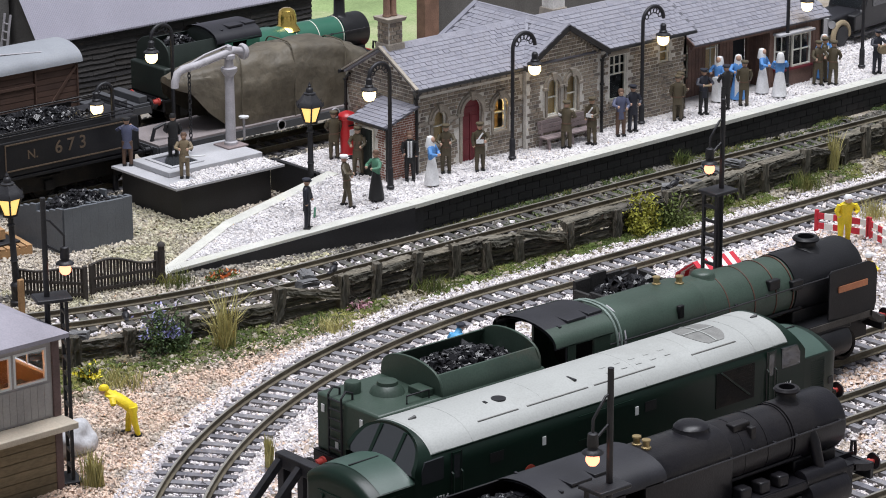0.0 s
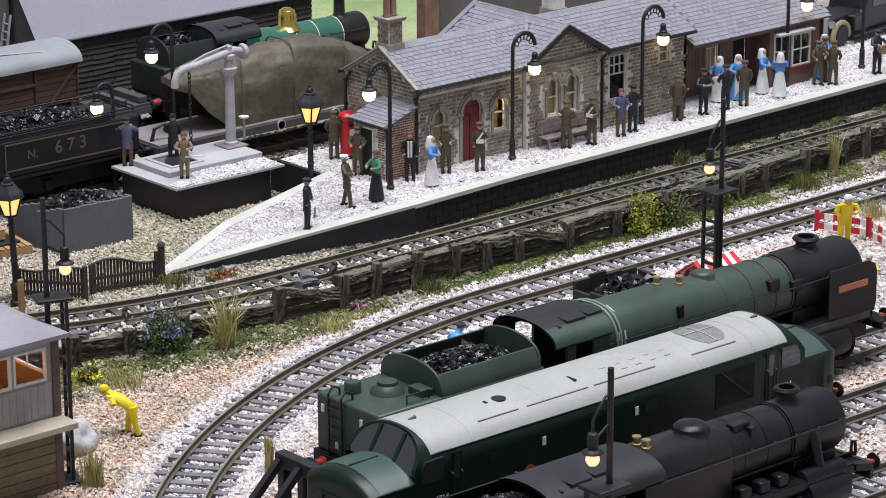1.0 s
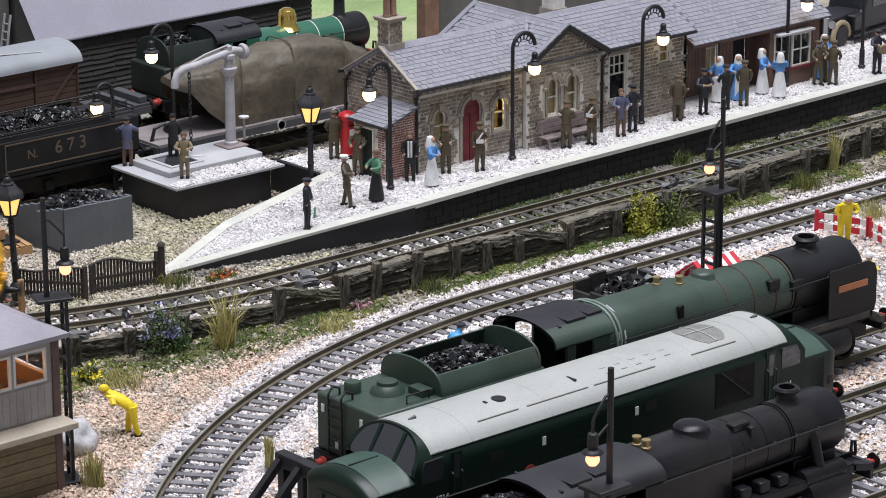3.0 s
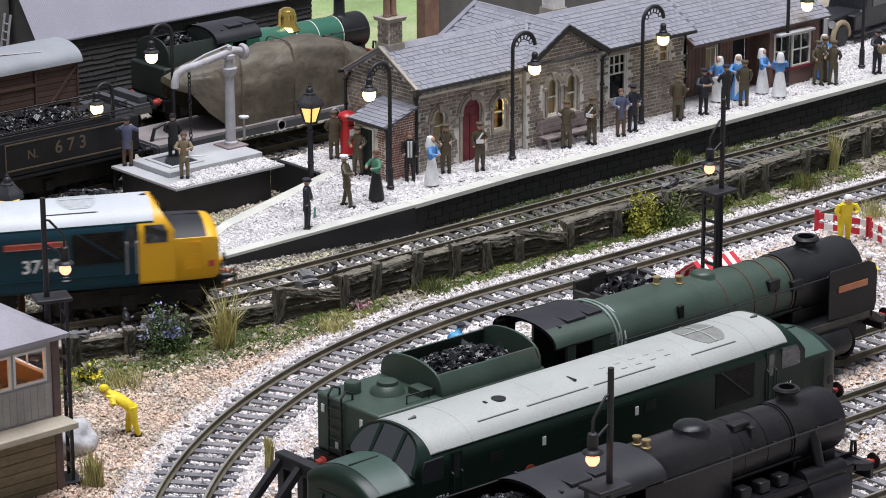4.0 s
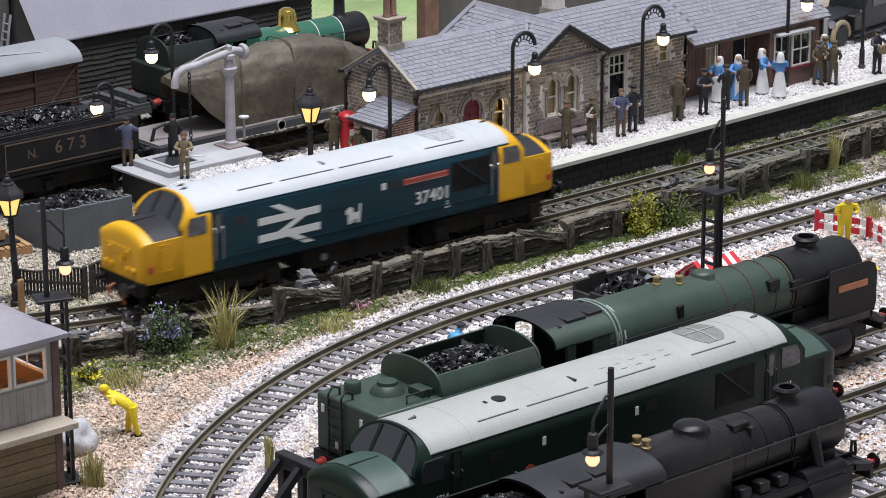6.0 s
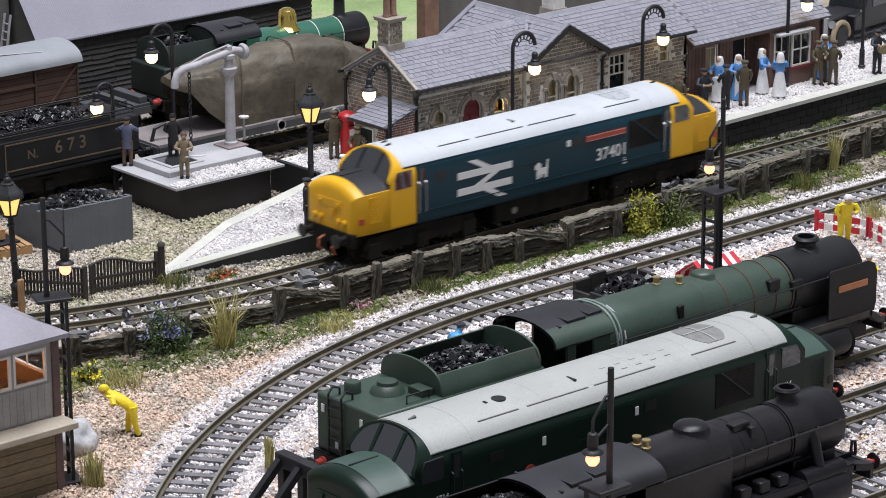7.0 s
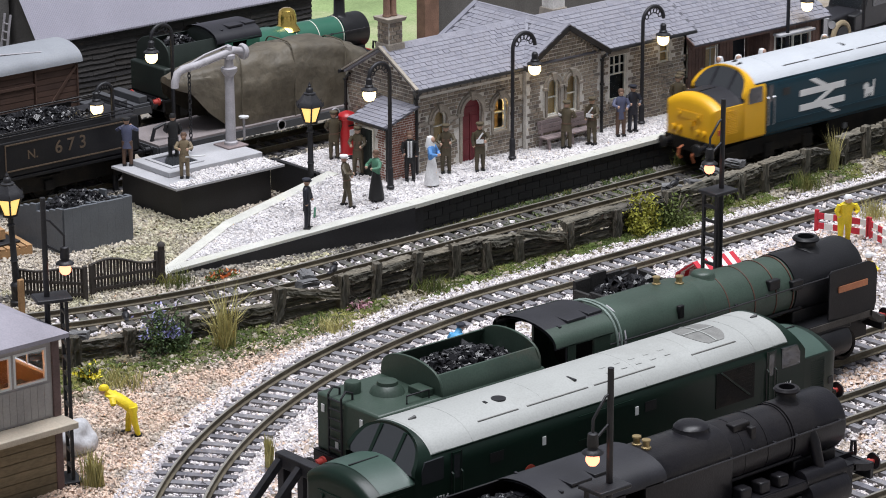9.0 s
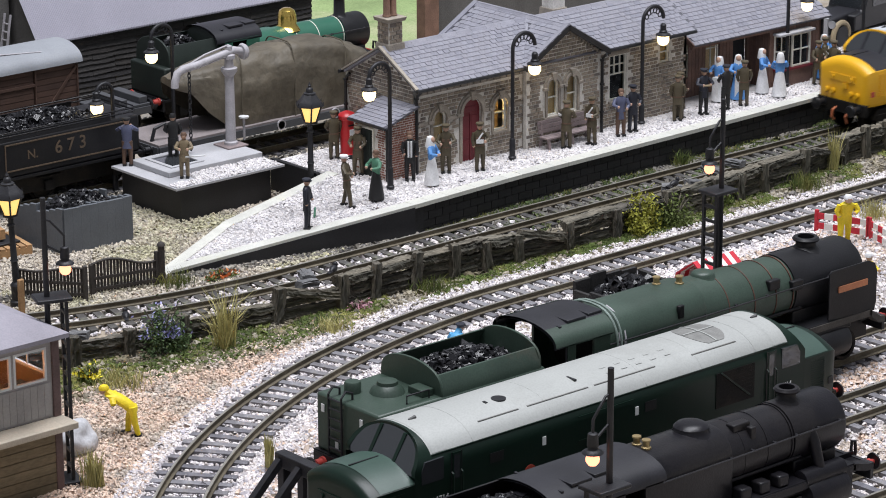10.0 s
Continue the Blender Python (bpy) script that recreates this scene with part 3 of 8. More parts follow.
def arch_stones(parent, at, hole, width, material, proud=1.4, keystone=True):
    """Moulded stone arch round a round-headed opening, with imposts and keystone."""
    u0, u1, z0, z1, _ = hole
    r, c = (u1 - u0) / 2, (u0 + u1) / 2
    zs = z1 - r
    for k, (ra, rb, pr) in enumerate(((r, r + width * 0.55, proud), (r + width * 0.55, r + width, proud * 0.55))):
        bm = bmesh.new()
        n = 16
        ang = [math.pi * i / n for i in range(n + 1)]
        rows = [[(c + rr * math.cos(a), y, zs + rr * math.sin(a)) for rr, y in ((ra, 0.3), (rb, 0.3), (rb, -pr), (ra, -pr))] for a in ang]
        quad_ring(bm, rows)
        part("arch_moulding", bm, material, parent, at=at)
    for u, s in ((u0, -1), (u1, 1)):
        bm = bmesh.new()
        box(bm, min(u, u + s * width * 1.25), -proud * 1.2, zs - 1.5, max(u, u + s * width * 1.25), 0.3, zs)
        part("impost", bm, material, parent, at=at, bevel=0.15)
        bm = bmesh.new()
        box(bm, min(u, u + s * width * 0.55), -proud * 0.6, z0, max(u, u + s * width * 0.55), 0.3, zs - 1.5)
        part("jamb", bm, material, parent, at=at, bevel=0.1)
    if keystone:
        bm = bmesh.new()
        prism(bm, [(c - 0.9, z1 - 0.6), (c + 0.9, z1 - 0.6), (c + 1.6, z1 + width * 1.35), (c - 1.6, z1 + width * 1.35)], -proud * 1.5, 0.3)
        part("keystone", bm, material, parent, at=at, bevel=0.15)


def build_station():
    st = root("station_building", "stone railway station with slate roofs, red door and arched windows", "building")
    T = M["trim_stone"]
    G0 = PLAT - 1.2
    # left block
    at = frame_of(-31.5, 56, 0)
    w1, w2, door = (10.2, 18.4, 22.0, 38.2, True), (48.0, 56.2, 22.0, 38.2, True), (28.2, 40.2, G0, 40.5, True)
    wl, top = wall(st, at, 67, G0, 49.6, 2.2, M["mortar"], [w1, w2, door])
    grow = lambda h, m: (h[0] - m * 0.55, h[1] + m * 0.55, h[2] - m * 0.5, h[3] + m * 0.55, h[4])
    brick_face(wl, 67, G0, lambda u: 47.2, 3.5, 1.8, M["stone"], [grow(w1, 2.6), grow(w2, 2.6), grow(door, 3.0)], 3)
    for h, w in ((w1, 2.6), (w2, 2.6), (door, 2.8)):
        arch_stones(st, at, h, w, T)
    for h in (w1, w2):
        window(st, at, h, 1, [30.5], M["cream"], M["warm_lit_interior"] if h is w1 else None)
        part("window_sill", box(bmesh.new(), h[0] - 1.2, -1.4, h[2] - 1.4, h[1] + 1.2, 0.6, h[2]), T, st, at=at, bevel=0.2)
    for u0, u1 in ((0, 7), (21.8, 25.2), (43.5, 45), (59.5, 67)):
        part("string_course", box(bmesh.new(), u0, -0.9, 32.4, u1, 0.2, 34.0), T, st, at=at, bevel=0.15)
    part("eaves_course", box(bmesh.new(), 0, -0.9, 47.2, 67, 0.2, 49.4), T, st, at=at)
    for k in range(16):
        part("corbel", box(bmesh.new(), 2 + k * 4.1, -1.6, 47.6, 3.2 + k * 4.1, 0, 49.0), T, st, at=at)
    bm = bmesh.new()
    prism(bm, outline(*door), 1.0, 2.0)
    d = part("door", bm, M["red_paint"], st, "dark red panelled double door", at=at, smooth=False)
    for u0, u1, z0, z1 in ((29.4, 33.6, 13, 20), (34.8, 39, 13, 20), (29.4, 33.6, 21.5, 32), (34.8, 39, 21.5, 32), (30.2, 38.2, 34.0, 36.5)):
        part("panel", box(bmesh.new(), u0, 0.7, z0, u1, 1.1, z1), M["red_paint"], d, bevel=0.2)
    part("meeting_bar", box(bmesh.new(), 33.9, 0.6, G0, 34.5, 1.1, 33), M["red_paint"], d)
    lampm = bmesh.new()
    lathe(lampm, [(0.4, -2.2), (2.0, -1.6), (2.6, 0), (2.0, 1.6), (0.4, 2.2)], 12, (19.0, 62.5, 34.5))
    part("room_lamp", lampm, M["room_glow"], st, "glowing lamp inside the room")
    part("room_wall", box(bmesh.new(), 8, 70, 12, 32, 71, 46), M["warm_lit_interior"], st)
    # gable end
    gat = frame_of(-31.5, 107, -90)
    wg, top = wall(st, gat, 51, G0, 50.5, 2.2, M["mortar"], [], (27.5, 65.0))
    brick_face(wg, 51, G0, top, 3.5, 1.8, M["stone"], [], 4)
    # wing with front gable
    wat = frame_of(35.0, 53, 0)
    a1, a2 = (13.2, 20.6, 24.0, 42.4, True), (25.6, 33.0, 24.0, 42.4, True)
    ww, top = wall(st, wat, 48.6, G0, 51.0, 2.2, M["mortar"], [a1, a2], (24.6, 67.0))
    brick_face(ww, 48.6, G0, top, 3.5, 1.8, M["stone"], [grow(a1, 2.4), grow(a2, 2.4)], 5)
    for h in (a1, a2):
        arch_stones(st, wat, h, 2.3, T)
        window(st, wat, h, 1, [33.0], M["cream"], M["warm_lit_interior"])
    part("window_sill", box(bmesh.new(), 11.0, -1.4, 22.4, 35.2, 0.6, 23.9), T, st, at=wat, bevel=0.2)
    for k in range(12):
        for s in (-1, 1):
            u = 24.6 + s * (1.5 + k * 1.9)
            z = 67.0 - (1.5 + k * 1.9) * 0.655
            part("dentil", box(bmesh.new(), u - 0.5, -1.4, z - 2.4, u + 0.5, 0, z - 0.9), T, st, at=wat)
    part("return_wall", box(bmesh.new(), 35.3, 55.2, G0, 36.8, 57.5, 50.8), M["trim_stone"], st, smooth=False)
    # right block
    rat = frame_of(83.6, 56.5, 0)
    sash, small = (9.5, 21.0, 23.2, 46.0, False), (43.6, 50.2, 36.8, 48.0, False)
    wr, top = wall(st, rat, 62.4, G0, 50.4, 2.2, M["mortar"], [sash, small])
    brick_face(wr, 62.4, G0, lambda u: 48.6, 3.5, 1.8, M["stone"], [grow(sash, 0.8), grow(small, 0.8)], 6)
    sw = window(st, rat, sash, 1, [36.2], M["cream"], M["dark_window"])
    for q in (1, 2):
        part("glazing_bar", box(bmesh.new(), sash[0] + 3.83 * q - 0.3, 0.8, 36.2, sash[0] + 3.83 * q + 0.3, 1.5, 45.4), M["cream"], sw)
    part("glazing_bar", box(bmesh.new(), sash[0] + 0.8, 0.8, 40.5, sash[1] - 0.8, 1.5, 41.1), M["cream"], sw)
    window(st, rat, small, 1, [42], M["cream"], M["warm_lit_interior"])
    for h in (sash, small):
        part("window_sill", box(bmesh.new(), h[0] - 1, -1.3, h[2] - 1.5, h[1] + 1, 0.6, h[2]), T, st, at=rat, bevel=0.2)
        part("lintel", box(bmesh.new(), h[0] - 1.2, -0.8, h[3], h[1] + 1.2, 0.4, h[3] + 2.0), T, st, at=rat, bevel=0.15)
    wall(st, frame_of(146, 56.5, 90), 50, G0, 50.4, 2.0, M["mortar"], [], (25, 65))
    wall(st, frame_of(146, 107, 180), 177, G0, 50.0, 2.0, M["mortar"])
    # roofs: the long one, the cross one
    er, rr = (52.0, 51.2), (78.5, 66.6)
    vd = (0, rr[0] - er[0], rr[1] - er[1])
    V = math.hypot(vd[1], vd[2])
    rf = roof_sheet(st, "roof", [(-34.5, er[0], er[1]), (149, er[0], er[1]), (149, *rr), (-34.5, *rr)], M["slate_under"])
    roof_sheet(st, "roof", [(149, 105, 51.2), (-34.5, 105, 51.2), (-34.5, *rr), (149, *rr)], M["slate"])

    def main_keep(u, v):
        x, y = u - 34.5, er[0] + v / V * vd[1]
        if x < -34 or x > 148.5 or v > V - 0.4:
            return False
        return abs(x - 59.6) > 25.4 * max(0.0, 1 - (y - 51) / 27.5)

    slates(rf, (-34.5, er[0], er[1]), (1, 0, 0), vd, 183.5, V, 3.7, 2.7, main_keep, 8, M["slate"])
    for s in (-1, 1):
        lo, hi = (59.6 + s * 27.2, 51.4), (59.6, 67.6)
        pts = [(lo[0], 50.6, lo[1]), (lo[0], 118, lo[1]), (hi[0], 118, hi[1]), (hi[0], 50.6, hi[1])]
        rw = roof_sheet(st, "roof", pts if s > 0 else [pts[1], pts[0], pts[3], pts[2]], M["slate_under"])
        v2 = Vector((hi[0] - lo[0], 0, hi[1] - lo[1]))
        keep = (lambda u, v, Lw=v2.length, s=s: v < Lw - 0.5 and (118 - u if s < 0 else 50.6 + u) < 115.5 and ((50.8 < (118 - u if s < 0 else 50.6 + u) < 52 + 26.5 * v / Lw) or (118 - u if s < 0 else 50.6 + u) > 79 + (1 - v / Lw) * 26))
        slates(rw, (lo[0], 118 if s < 0 else 50.6, lo[1]), (0, -1 if s < 0 else 1, 0), v2, 67, v2.length, 3.7, 2.7, keep, 9 + s, M["slate"])
        beam(st, "barge_board", (59.6, 50.0, 66.6), (59.6 + s * 27.6, 50.0, 50.2), 1.2, 2.4, M["black_paint"], "black gable board")
        beam(st, "verge_tile", (59.6, 51.2, 68.1), (59.6 + s * 27.4, 51.2, 51.9), 2.6, 0.7, M["slate"])
        beam(st, "verge_tile", (59.6, 117, 68.2), (59.6 + s * 27.4, 117, 52.0), 3.0, 0.8, M["slate"])
    for a, b in (((-34.5, 78.5, 67.0), (59, 78.5, 67.0)), ((61, 78.5, 67.0), (149, 78.5, 67.0)), ((59.6, 50.2, 68.1), (59.6, 118, 68.1))):
        n = max(int((Vector(b) - Vector(a)).length / 9), 1)
        for k in range(n):
            p, q = Vector(a).lerp(Vector(b), k / n), Vector(a).lerp(Vector(b), (k + 0.985) / n)
            bm = bmesh.new()
            d = (q - p).normalized()
            s_ = d.cross(Vector((0, 0, 1)))
            quad_ring(bm, [[c - s_ * 2.6 - Vector((0, 0, 1.7)), c - s_ * 0.6 + Vector((0, 0, 0.1)), c + s_ * 0.6 + Vector((0, 0, 0.1)), c + s_ * 2.6 - Vector((0, 0, 1.7)), c - Vector((0, 0, 1.2))] for c in (p, q)])
            part("ridge_tile", bm, M["slate"], st)
    # valleys
    for s in (-1, 1):
        beam(st, "valley", (59.6 + s * 24.6, 52.5, 51.9), (59.6 + s * 1.0, 78, 67.0), 2.4, 0.5, M["slate"])
    # verge of the left gable
    beam(st, "verge_tile", (-34.2, 51.5, 51.6), (-34.2, 78.5, 67.3), 1.8, 0.8, M["trim_stone"])
    beam(st, "verge_tile", (-34.2, 106, 51.4), (-34.2, 78.5, 67.3), 1.8, 0.8, M["trim_stone"])
    # gutters and pipes
    for x0, x1 in ((-34.5, 32.5), (86.5, 147.5)):
        rod(st, "gutter", (x0, 51.2, 50.6), (x1, 51.2, 50.6), 0.85, M["black_paint"], "black gutter")
    rod(st, "gutter", (-36.2, 106.4, 50.6), (-29, 106.4, 50.6), 0.9, M["black_paint"])
    for x, y in ((-32.2, 54.4), (83.6, 51.8), (-33.2, 105)):
        bm = bmesh.new()
        bent(bm, [(x, y - 3, 50), (x, y - 0.8, 48), (x, y, 46), (x, y, G0)], 0.75)
        p = part("drainpipe", bm, M["black_paint"], st, "black drainpipe")
        for z in (20, 34, 46):
            part("pipe_collar", lathe(bmesh.new(), [(0.8, 0), (1.15, 0.1), (1.15, 1.0), (0.8, 1.1)], 10, (x, y, z)), M["black_paint"], p)
    # chimneys
    for cx, cy, zb, zt in ((-26.5, 80, 62, 79.5), (92, 96, 58, 80)):
        bm = bmesh.new()
        box(bm, cx - 4.0, cy - 4.0, zb, cx + 4.0, cy + 4.0, zt)
        ch = part("chimney", bm, M["mortar"], st)
        part("chimney_base", quad_ring_box(cx, cy, zb, zb + 6, 5.3, 4.8), M["trim_stone"], ch, bevel=0.2)
        part("chimney_cap", quad_ring_box(cx, cy, zt - 1.2, zt + 0.8, 5.2, 5.8), M["trim_stone"], ch, bevel=0.3)
        for kx in (-1, 1):
            part("chimney_pot", lathe(bmesh.new(), [(1.8, 0), (2.1, 0.5), (1.7, 1.2), (1.6, 10), (2.0, 10.4), (2.0, 11.2), (1.3, 11.2)], 14, (cx + kx * 1.9, cy, zt + 0.8)), M["pot_clay"], ch, "brown clay chimney pot")
        if cx < 0:
            for f, (ox, oy, rz) in enumerate(((-4.0, -4.05, 0), (-4.05, 4.0, -90))):
                holder = part("chimney_face", box(bmesh.new(), 0, 0, zb, 8, 0.05, zt), M["mortar"], ch, at=frame_of(cx + ox, cy + oy, rz))
                for r in range(6):
                    for c in range(2 + r % 2):
                        u = (1.0, 4.2, 7.0)[c] if r % 2 else (2.2, 6.0)[c]
                        bw = 1.6 if (r % 2 and c != 1) else 3.4
                        holder2 = box(bmesh.new(), u - bw / 2, -0.4, zb + 6.3 + r * 1.95, u + bw / 2, 0.2, zb + 7.95 + r * 1.95)
                        part("brick", holder2, M["stone"], ch, at=frame_of(cx + ox, cy + oy, rz))
    # brick outhouse leaning on the gable
    oh = root("outhouse", "small red brick outhouse with slate lean-to roof and black door", "building")
    oat = frame_of(-49.5, 55, 0)
    bm = bmesh.new()
    prism(bm, [(0, G0), (18, G0), (18, 43), (0, 36.5)], 0, 24)
    body = part("wall", bm, M["mortar"], oh, at=oat, smooth=False)
    brick_face(body, 18, G0, lambda u: 36.3 + u * 0.36, 2.6, 1.15, M["red_brick"], [], 14, limit=300, depth=0.3)
    sat = frame_of(-49.5, 79, -90)
    dr = (4.5, 15.0, G0, 33.5, False)
    holder = part("side_wall", box(bmesh.new(), 0, -0.1, G0, 24, 0.3, 36), M["mortar"], oh, at=sat)
    brick_face(holder, 24, G0, lambda u: 36.0, 2.6, 1.15, M["red_brick"], [grow(dr, 0.6)], 15, limit=300, depth=0.3)
    bm = bmesh.new()
    ring_frame(bm, outline(*dr), outline(dr[0] + 0.9, dr[1] - 0.9, dr[2], dr[3] - 0.9, False), -0.9, 0.1)
    part("door_frame", bm, M["cream"], oh, at=sat)
    dd = part("door", box(bmesh.new(), dr[0] + 0.9, -0.45, dr[2], dr[1] - 0.9, -0.2, dr[3] - 0.9), M["dark_green"], oh, "dark green plank door", at=sat)
    for k in range(5):
        part("plank", box(bmesh.new(), dr[0] + 1.1 + k * 1.75, -0.6, dr[2] + 0.4, dr[0] + 2.7 + k * 1.75, -0.4, dr[3] - 1.2), M["dark_green"], dd)
    v2 = Vector((20.5, 0, 7.2))
    ro = roof_sheet(oh, "roof", [(-52, 80, 36.2), (-52, 53.2, 36.2), (-31.6, 53.2, 43.4), (-31.6, 80, 43.4)], M["slate_under"])
    slates(ro, (-52, 80, 36.2), (0, -1, 0), v2, 27, v2.length, 3.2, 2.6, lambda u, v: 0.5 < u < 26.6 and v < 20.8, 21, M["slate"])
    rod(oh, "gutter", (-52.3, 80, 35.6), (-52.3, 53, 35.6), 0.7, M["black_paint"])
    rod(oh, "drainpipe", (-50.2, 54.4, 36), (-50.2, 54.4, G0), 0.7, M["black_paint"])


def quad_ring_box(cx, cy, z0, z1, r0, r1):
    bm = bmesh.new()
    quad_ring(bm, [[(cx + a * r, cy + b * r, z) for a, b in ((-1, -1), (1, -1), (1, 1), (-1, 1))] for z, r in ((z0, r0), (z1, r1))])
    return bm


M["room_glow"] = glow("room_glow", (1.0, 0.66, 0.22), 14.0)
M["pot_clay"] = mat("pot_clay", (0.24, 0.14, 0.10), 0.85, var=0.25, scale=150)
M["dark_green"] = mat("dark_green", (0.012, 0.020, 0.016), 0.6, var=0.2)
build_station()


def build_waiting_room():
    wr = root("timber_waiting_room", "brown timber waiting room with slate roof and cream windows", "building")
    G0 = PLAT - 1.2
    B = M["brown_wood"]

    def boards(parent, at, L, z0, z1, avoid, name="board", w=2.5):
        u = 0.0
        while u < L - 0.2:
            spans = [(z0, z1)]
            for h in avoid:
                if h[0] - 0.2 < u + w / 2 < h[1] + 0.2:
                    spans = [(z0, h[2] - 0.4), (h[3] + 0.4, z1)]
            for a, b in spans:
                if b - a > 1:
                    part(name, box(bmesh.new(), u + 0.12, -0.35, a, min(u + w, L) - 0.12, 0.1, b), B, parent, at=at)
            u += w

    at = frame_of(148, 72, 0)
    h1, h2, dr = (5, 16, 20.5, 40, False), (27, 37.5, 20.5, 40, False), (47, 58, G0, 40, False)
    wall(wr, at, 60, G0, 44, 1.5, B, [h1, h2, dr])
    boards(wr, at, 60, G0, 43, [h1, h2, dr])
    for h in (h1, h2):
        window(wr, at, h, 2, [33.0], M["cream"], M["warm_lit_interior"])
    # dark sheet across the opening, drawn for the shade of the room within
    part("doorway", box(bmesh.new(), 47, 1.6, G0, 58, 2.2, 40), M["dark_window"], wr, "dark panel painted as the shade in an open doorway", at=at)
    bat = frame_of(207.5, 58, 0)
    hb = (14, 27.5, 19.5, 36.8, False)
    wall(wr, bat, 39.5, G0, 43, 1.5, B, [hb])
    boards(wr, bat, 39.5, G0, 42.5, [(3.5, 27.8, 13, 38, False)])
    wall(wr, frame_of(207.5, 74, -90), 16, G0, 43, 1.5, B)
    boards(wr, frame_of(207.5, 74, -90), 16, G0, 42, [])
    wall(wr, frame_of(247, 58, 90), 40, G0, 43, 1.5, M["red_brick"])
    # bay window
    part("bay_base", box(bmesh.new(), 3.8, -4.0, G0, 27.6, 0, 18.6), B, wr, at=bat)
    part("bay_sill", box(bmesh.new(), 3.2, -5.0, 18.4, 28.4, 0, 19.6), M["red_paint"], wr, "red window sill", at=bat, bevel=0.2)
    window(wr, frame_of(207.5, 54.2, 0), (13.5, 27.2, 19.8, 37.0, False), 2, [28.5], M["cream"], None, depth=0.3)
    window(wr, frame_of(211.0, 58.0, -30), (0.3, 8.4, 19.8, 37.0, False), 2, [28.5], M["cream"], None, depth=0.3)
    part("bay_back", box(bmesh.new(), 5.5, -0.9, 19.6, 27.5, -0.4, 37), M["dark_window"], wr, at=bat)
    part("bay_roof", box(bmesh.new(), 2.6, -5.6, 37.2, 29, 0, 38.4), M["grey_card"], wr, "grey flat bay roof", at=bat, bevel=0.2)
    er, rr = (55.5, 42.0), (90, 62)
    vd = (0, rr[0] - er[0], rr[1] - er[1])
    V = math.hypot(vd[1], vd[2])
    rf = roof_sheet(wr, "roof", [(150.5, er[0], er[1]), (252, er[0], er[1]), (252, *rr), (150.5, *rr)], M["slate_under"], 1.2)
    slates(rf, (150.5, er[0], er[1]), (1, 0, 0), vd, 101.5, V, 3.7, 2.8, lambda u, v: 0.4 < u < 101.2 and v < V - 0.5, 31, M["slate"])
    beam(wr, "barge_board", (150, 55.3, 41.2), (150, 90, 61.4), 0.9, 2.6, B)
    rod(wr, "drainpipe", (246.4, 57, 43), (246.4, 57, G0), 0.8, M["black_paint"])
    part("eaves_beam", box(bmesh.new(), 150.6, 57.2, 39.6, 207.4, 58.4, 42.2), B, wr)


build_waiting_room()


# ---- the timber shed behind the yard ----
M["lap_board"] = mat("lap_board", (0.065, 0.061, 0.060), 0.8, var=0.35, scale=120, bump=0.5, piece=0.45, stretch=(0.3, 1, 1))
M["iron_sheet"] = mat("iron_sheet", (0.30, 0.29, 0.345), 0.6, var=0.1, scale=25, bump=0.05)
M["dark_plaster"] = mat("dark_plaster", (0.13, 0.125, 0.12), 0.9, var=0.25, scale=60, bump=0.3)


def build_shed():
    sh = root("goods_shed", "black lap-boarded goods shed with a corrugated iron roof", "building")
    wl = part("wall", box(bmesh.new(), -84, 286.5, -5, 90, 289, 40), M["lap_board"], sh)
    rnd = random.Random(5)
    for r in range(16):
        x = -84.0
        while x < 90:
            w = rnd.choice((44, 58, 30))
            x1 = min(x + w, 90)
            bm = bmesh.new()
            n = 6
            z = -4 + r * 2.75
            top = [(x + (x1 - x - 0.3) * k / n, 0) for k in range(n + 1)]
            rows = []
            for px_, _ in top:
                wob = rnd.uniform(-0.35, 0.35)
                rows.append([(px_, 285.2, z + wob), (px_, 286.6, z + 0.2), (px_, 286.6, z + 3.0), (px_, 286.0, z + 3.0)])
            quad_ring(bm, rows)
            part("board", bm, M["lap_board"], wl, smooth=False)
            x = x1
    part("end_wall", prism(bmesh.new(), [(286.5, -5), (374, -5), (374, 40), (330, 102), (286.5, 40)], -86, -84, "yz"), M["dark_plaster"], sh, "dark rendered gable end")
    # corrugated roof
    bm = bmesh.new()
    n = 180
    a, b = [], []
    for k in range(n * 2 + 1):
        x = -89 + 184 * k / (n * 2)
        h = 0.35 if k % 2 else -0.1
        a.append((x, 282.5, 39.8 + h))
        b.append((x, 330, 105 + h))
    low = [(x, y, z - 0.8) for x, y, z in a]
    quad_ring(bm, [low, a, b], close=False, cap=False)
    part("roof", bm, M["iron_sheet"], sh, "pale corrugated iron roof sheet", smooth=False)
    roof_sheet(sh, "roof", [(95, 378, 38.6), (-89, 378, 38.6), (-89, 330, 105), (95, 330, 105)], M["iron_sheet"])
    lad = root("ladder", "grey ladder leaning on the shed end", "ladder", put(-103, 286, -4, 0))
    for y in (0, 5.2):
        beam(lad, "stile", (0, y + 14, 0), (10, y + 14, 57), 0.9, 0.9, M["grey_iron"])
    for k in range(12):
        beam(lad, "rung", (1.2 + k * 0.72, 14, 7 + k * 4.1), (1.2 + k * 0.72, 19.2, 7 + k * 4.1), 0.6, 0.6, M["grey_iron"])
    # low dark building beside it
    an = root("annexe", "dark rendered lean-to beside the shed", "building")
    part("wall", box(bmesh.new(), -260, 306, -5, -90, 400, 110), M["dark_plaster"], an)


build_shed()

# brown timber hut end behind the station, and a canvas-topped heap
hut = root("timber_hut", "brown timber hut end beyond the station", "building")
part("wall", box(bmesh.new(), 150.2, 253, -5, 330, 257, 90), M["dark_plaster"], hut)
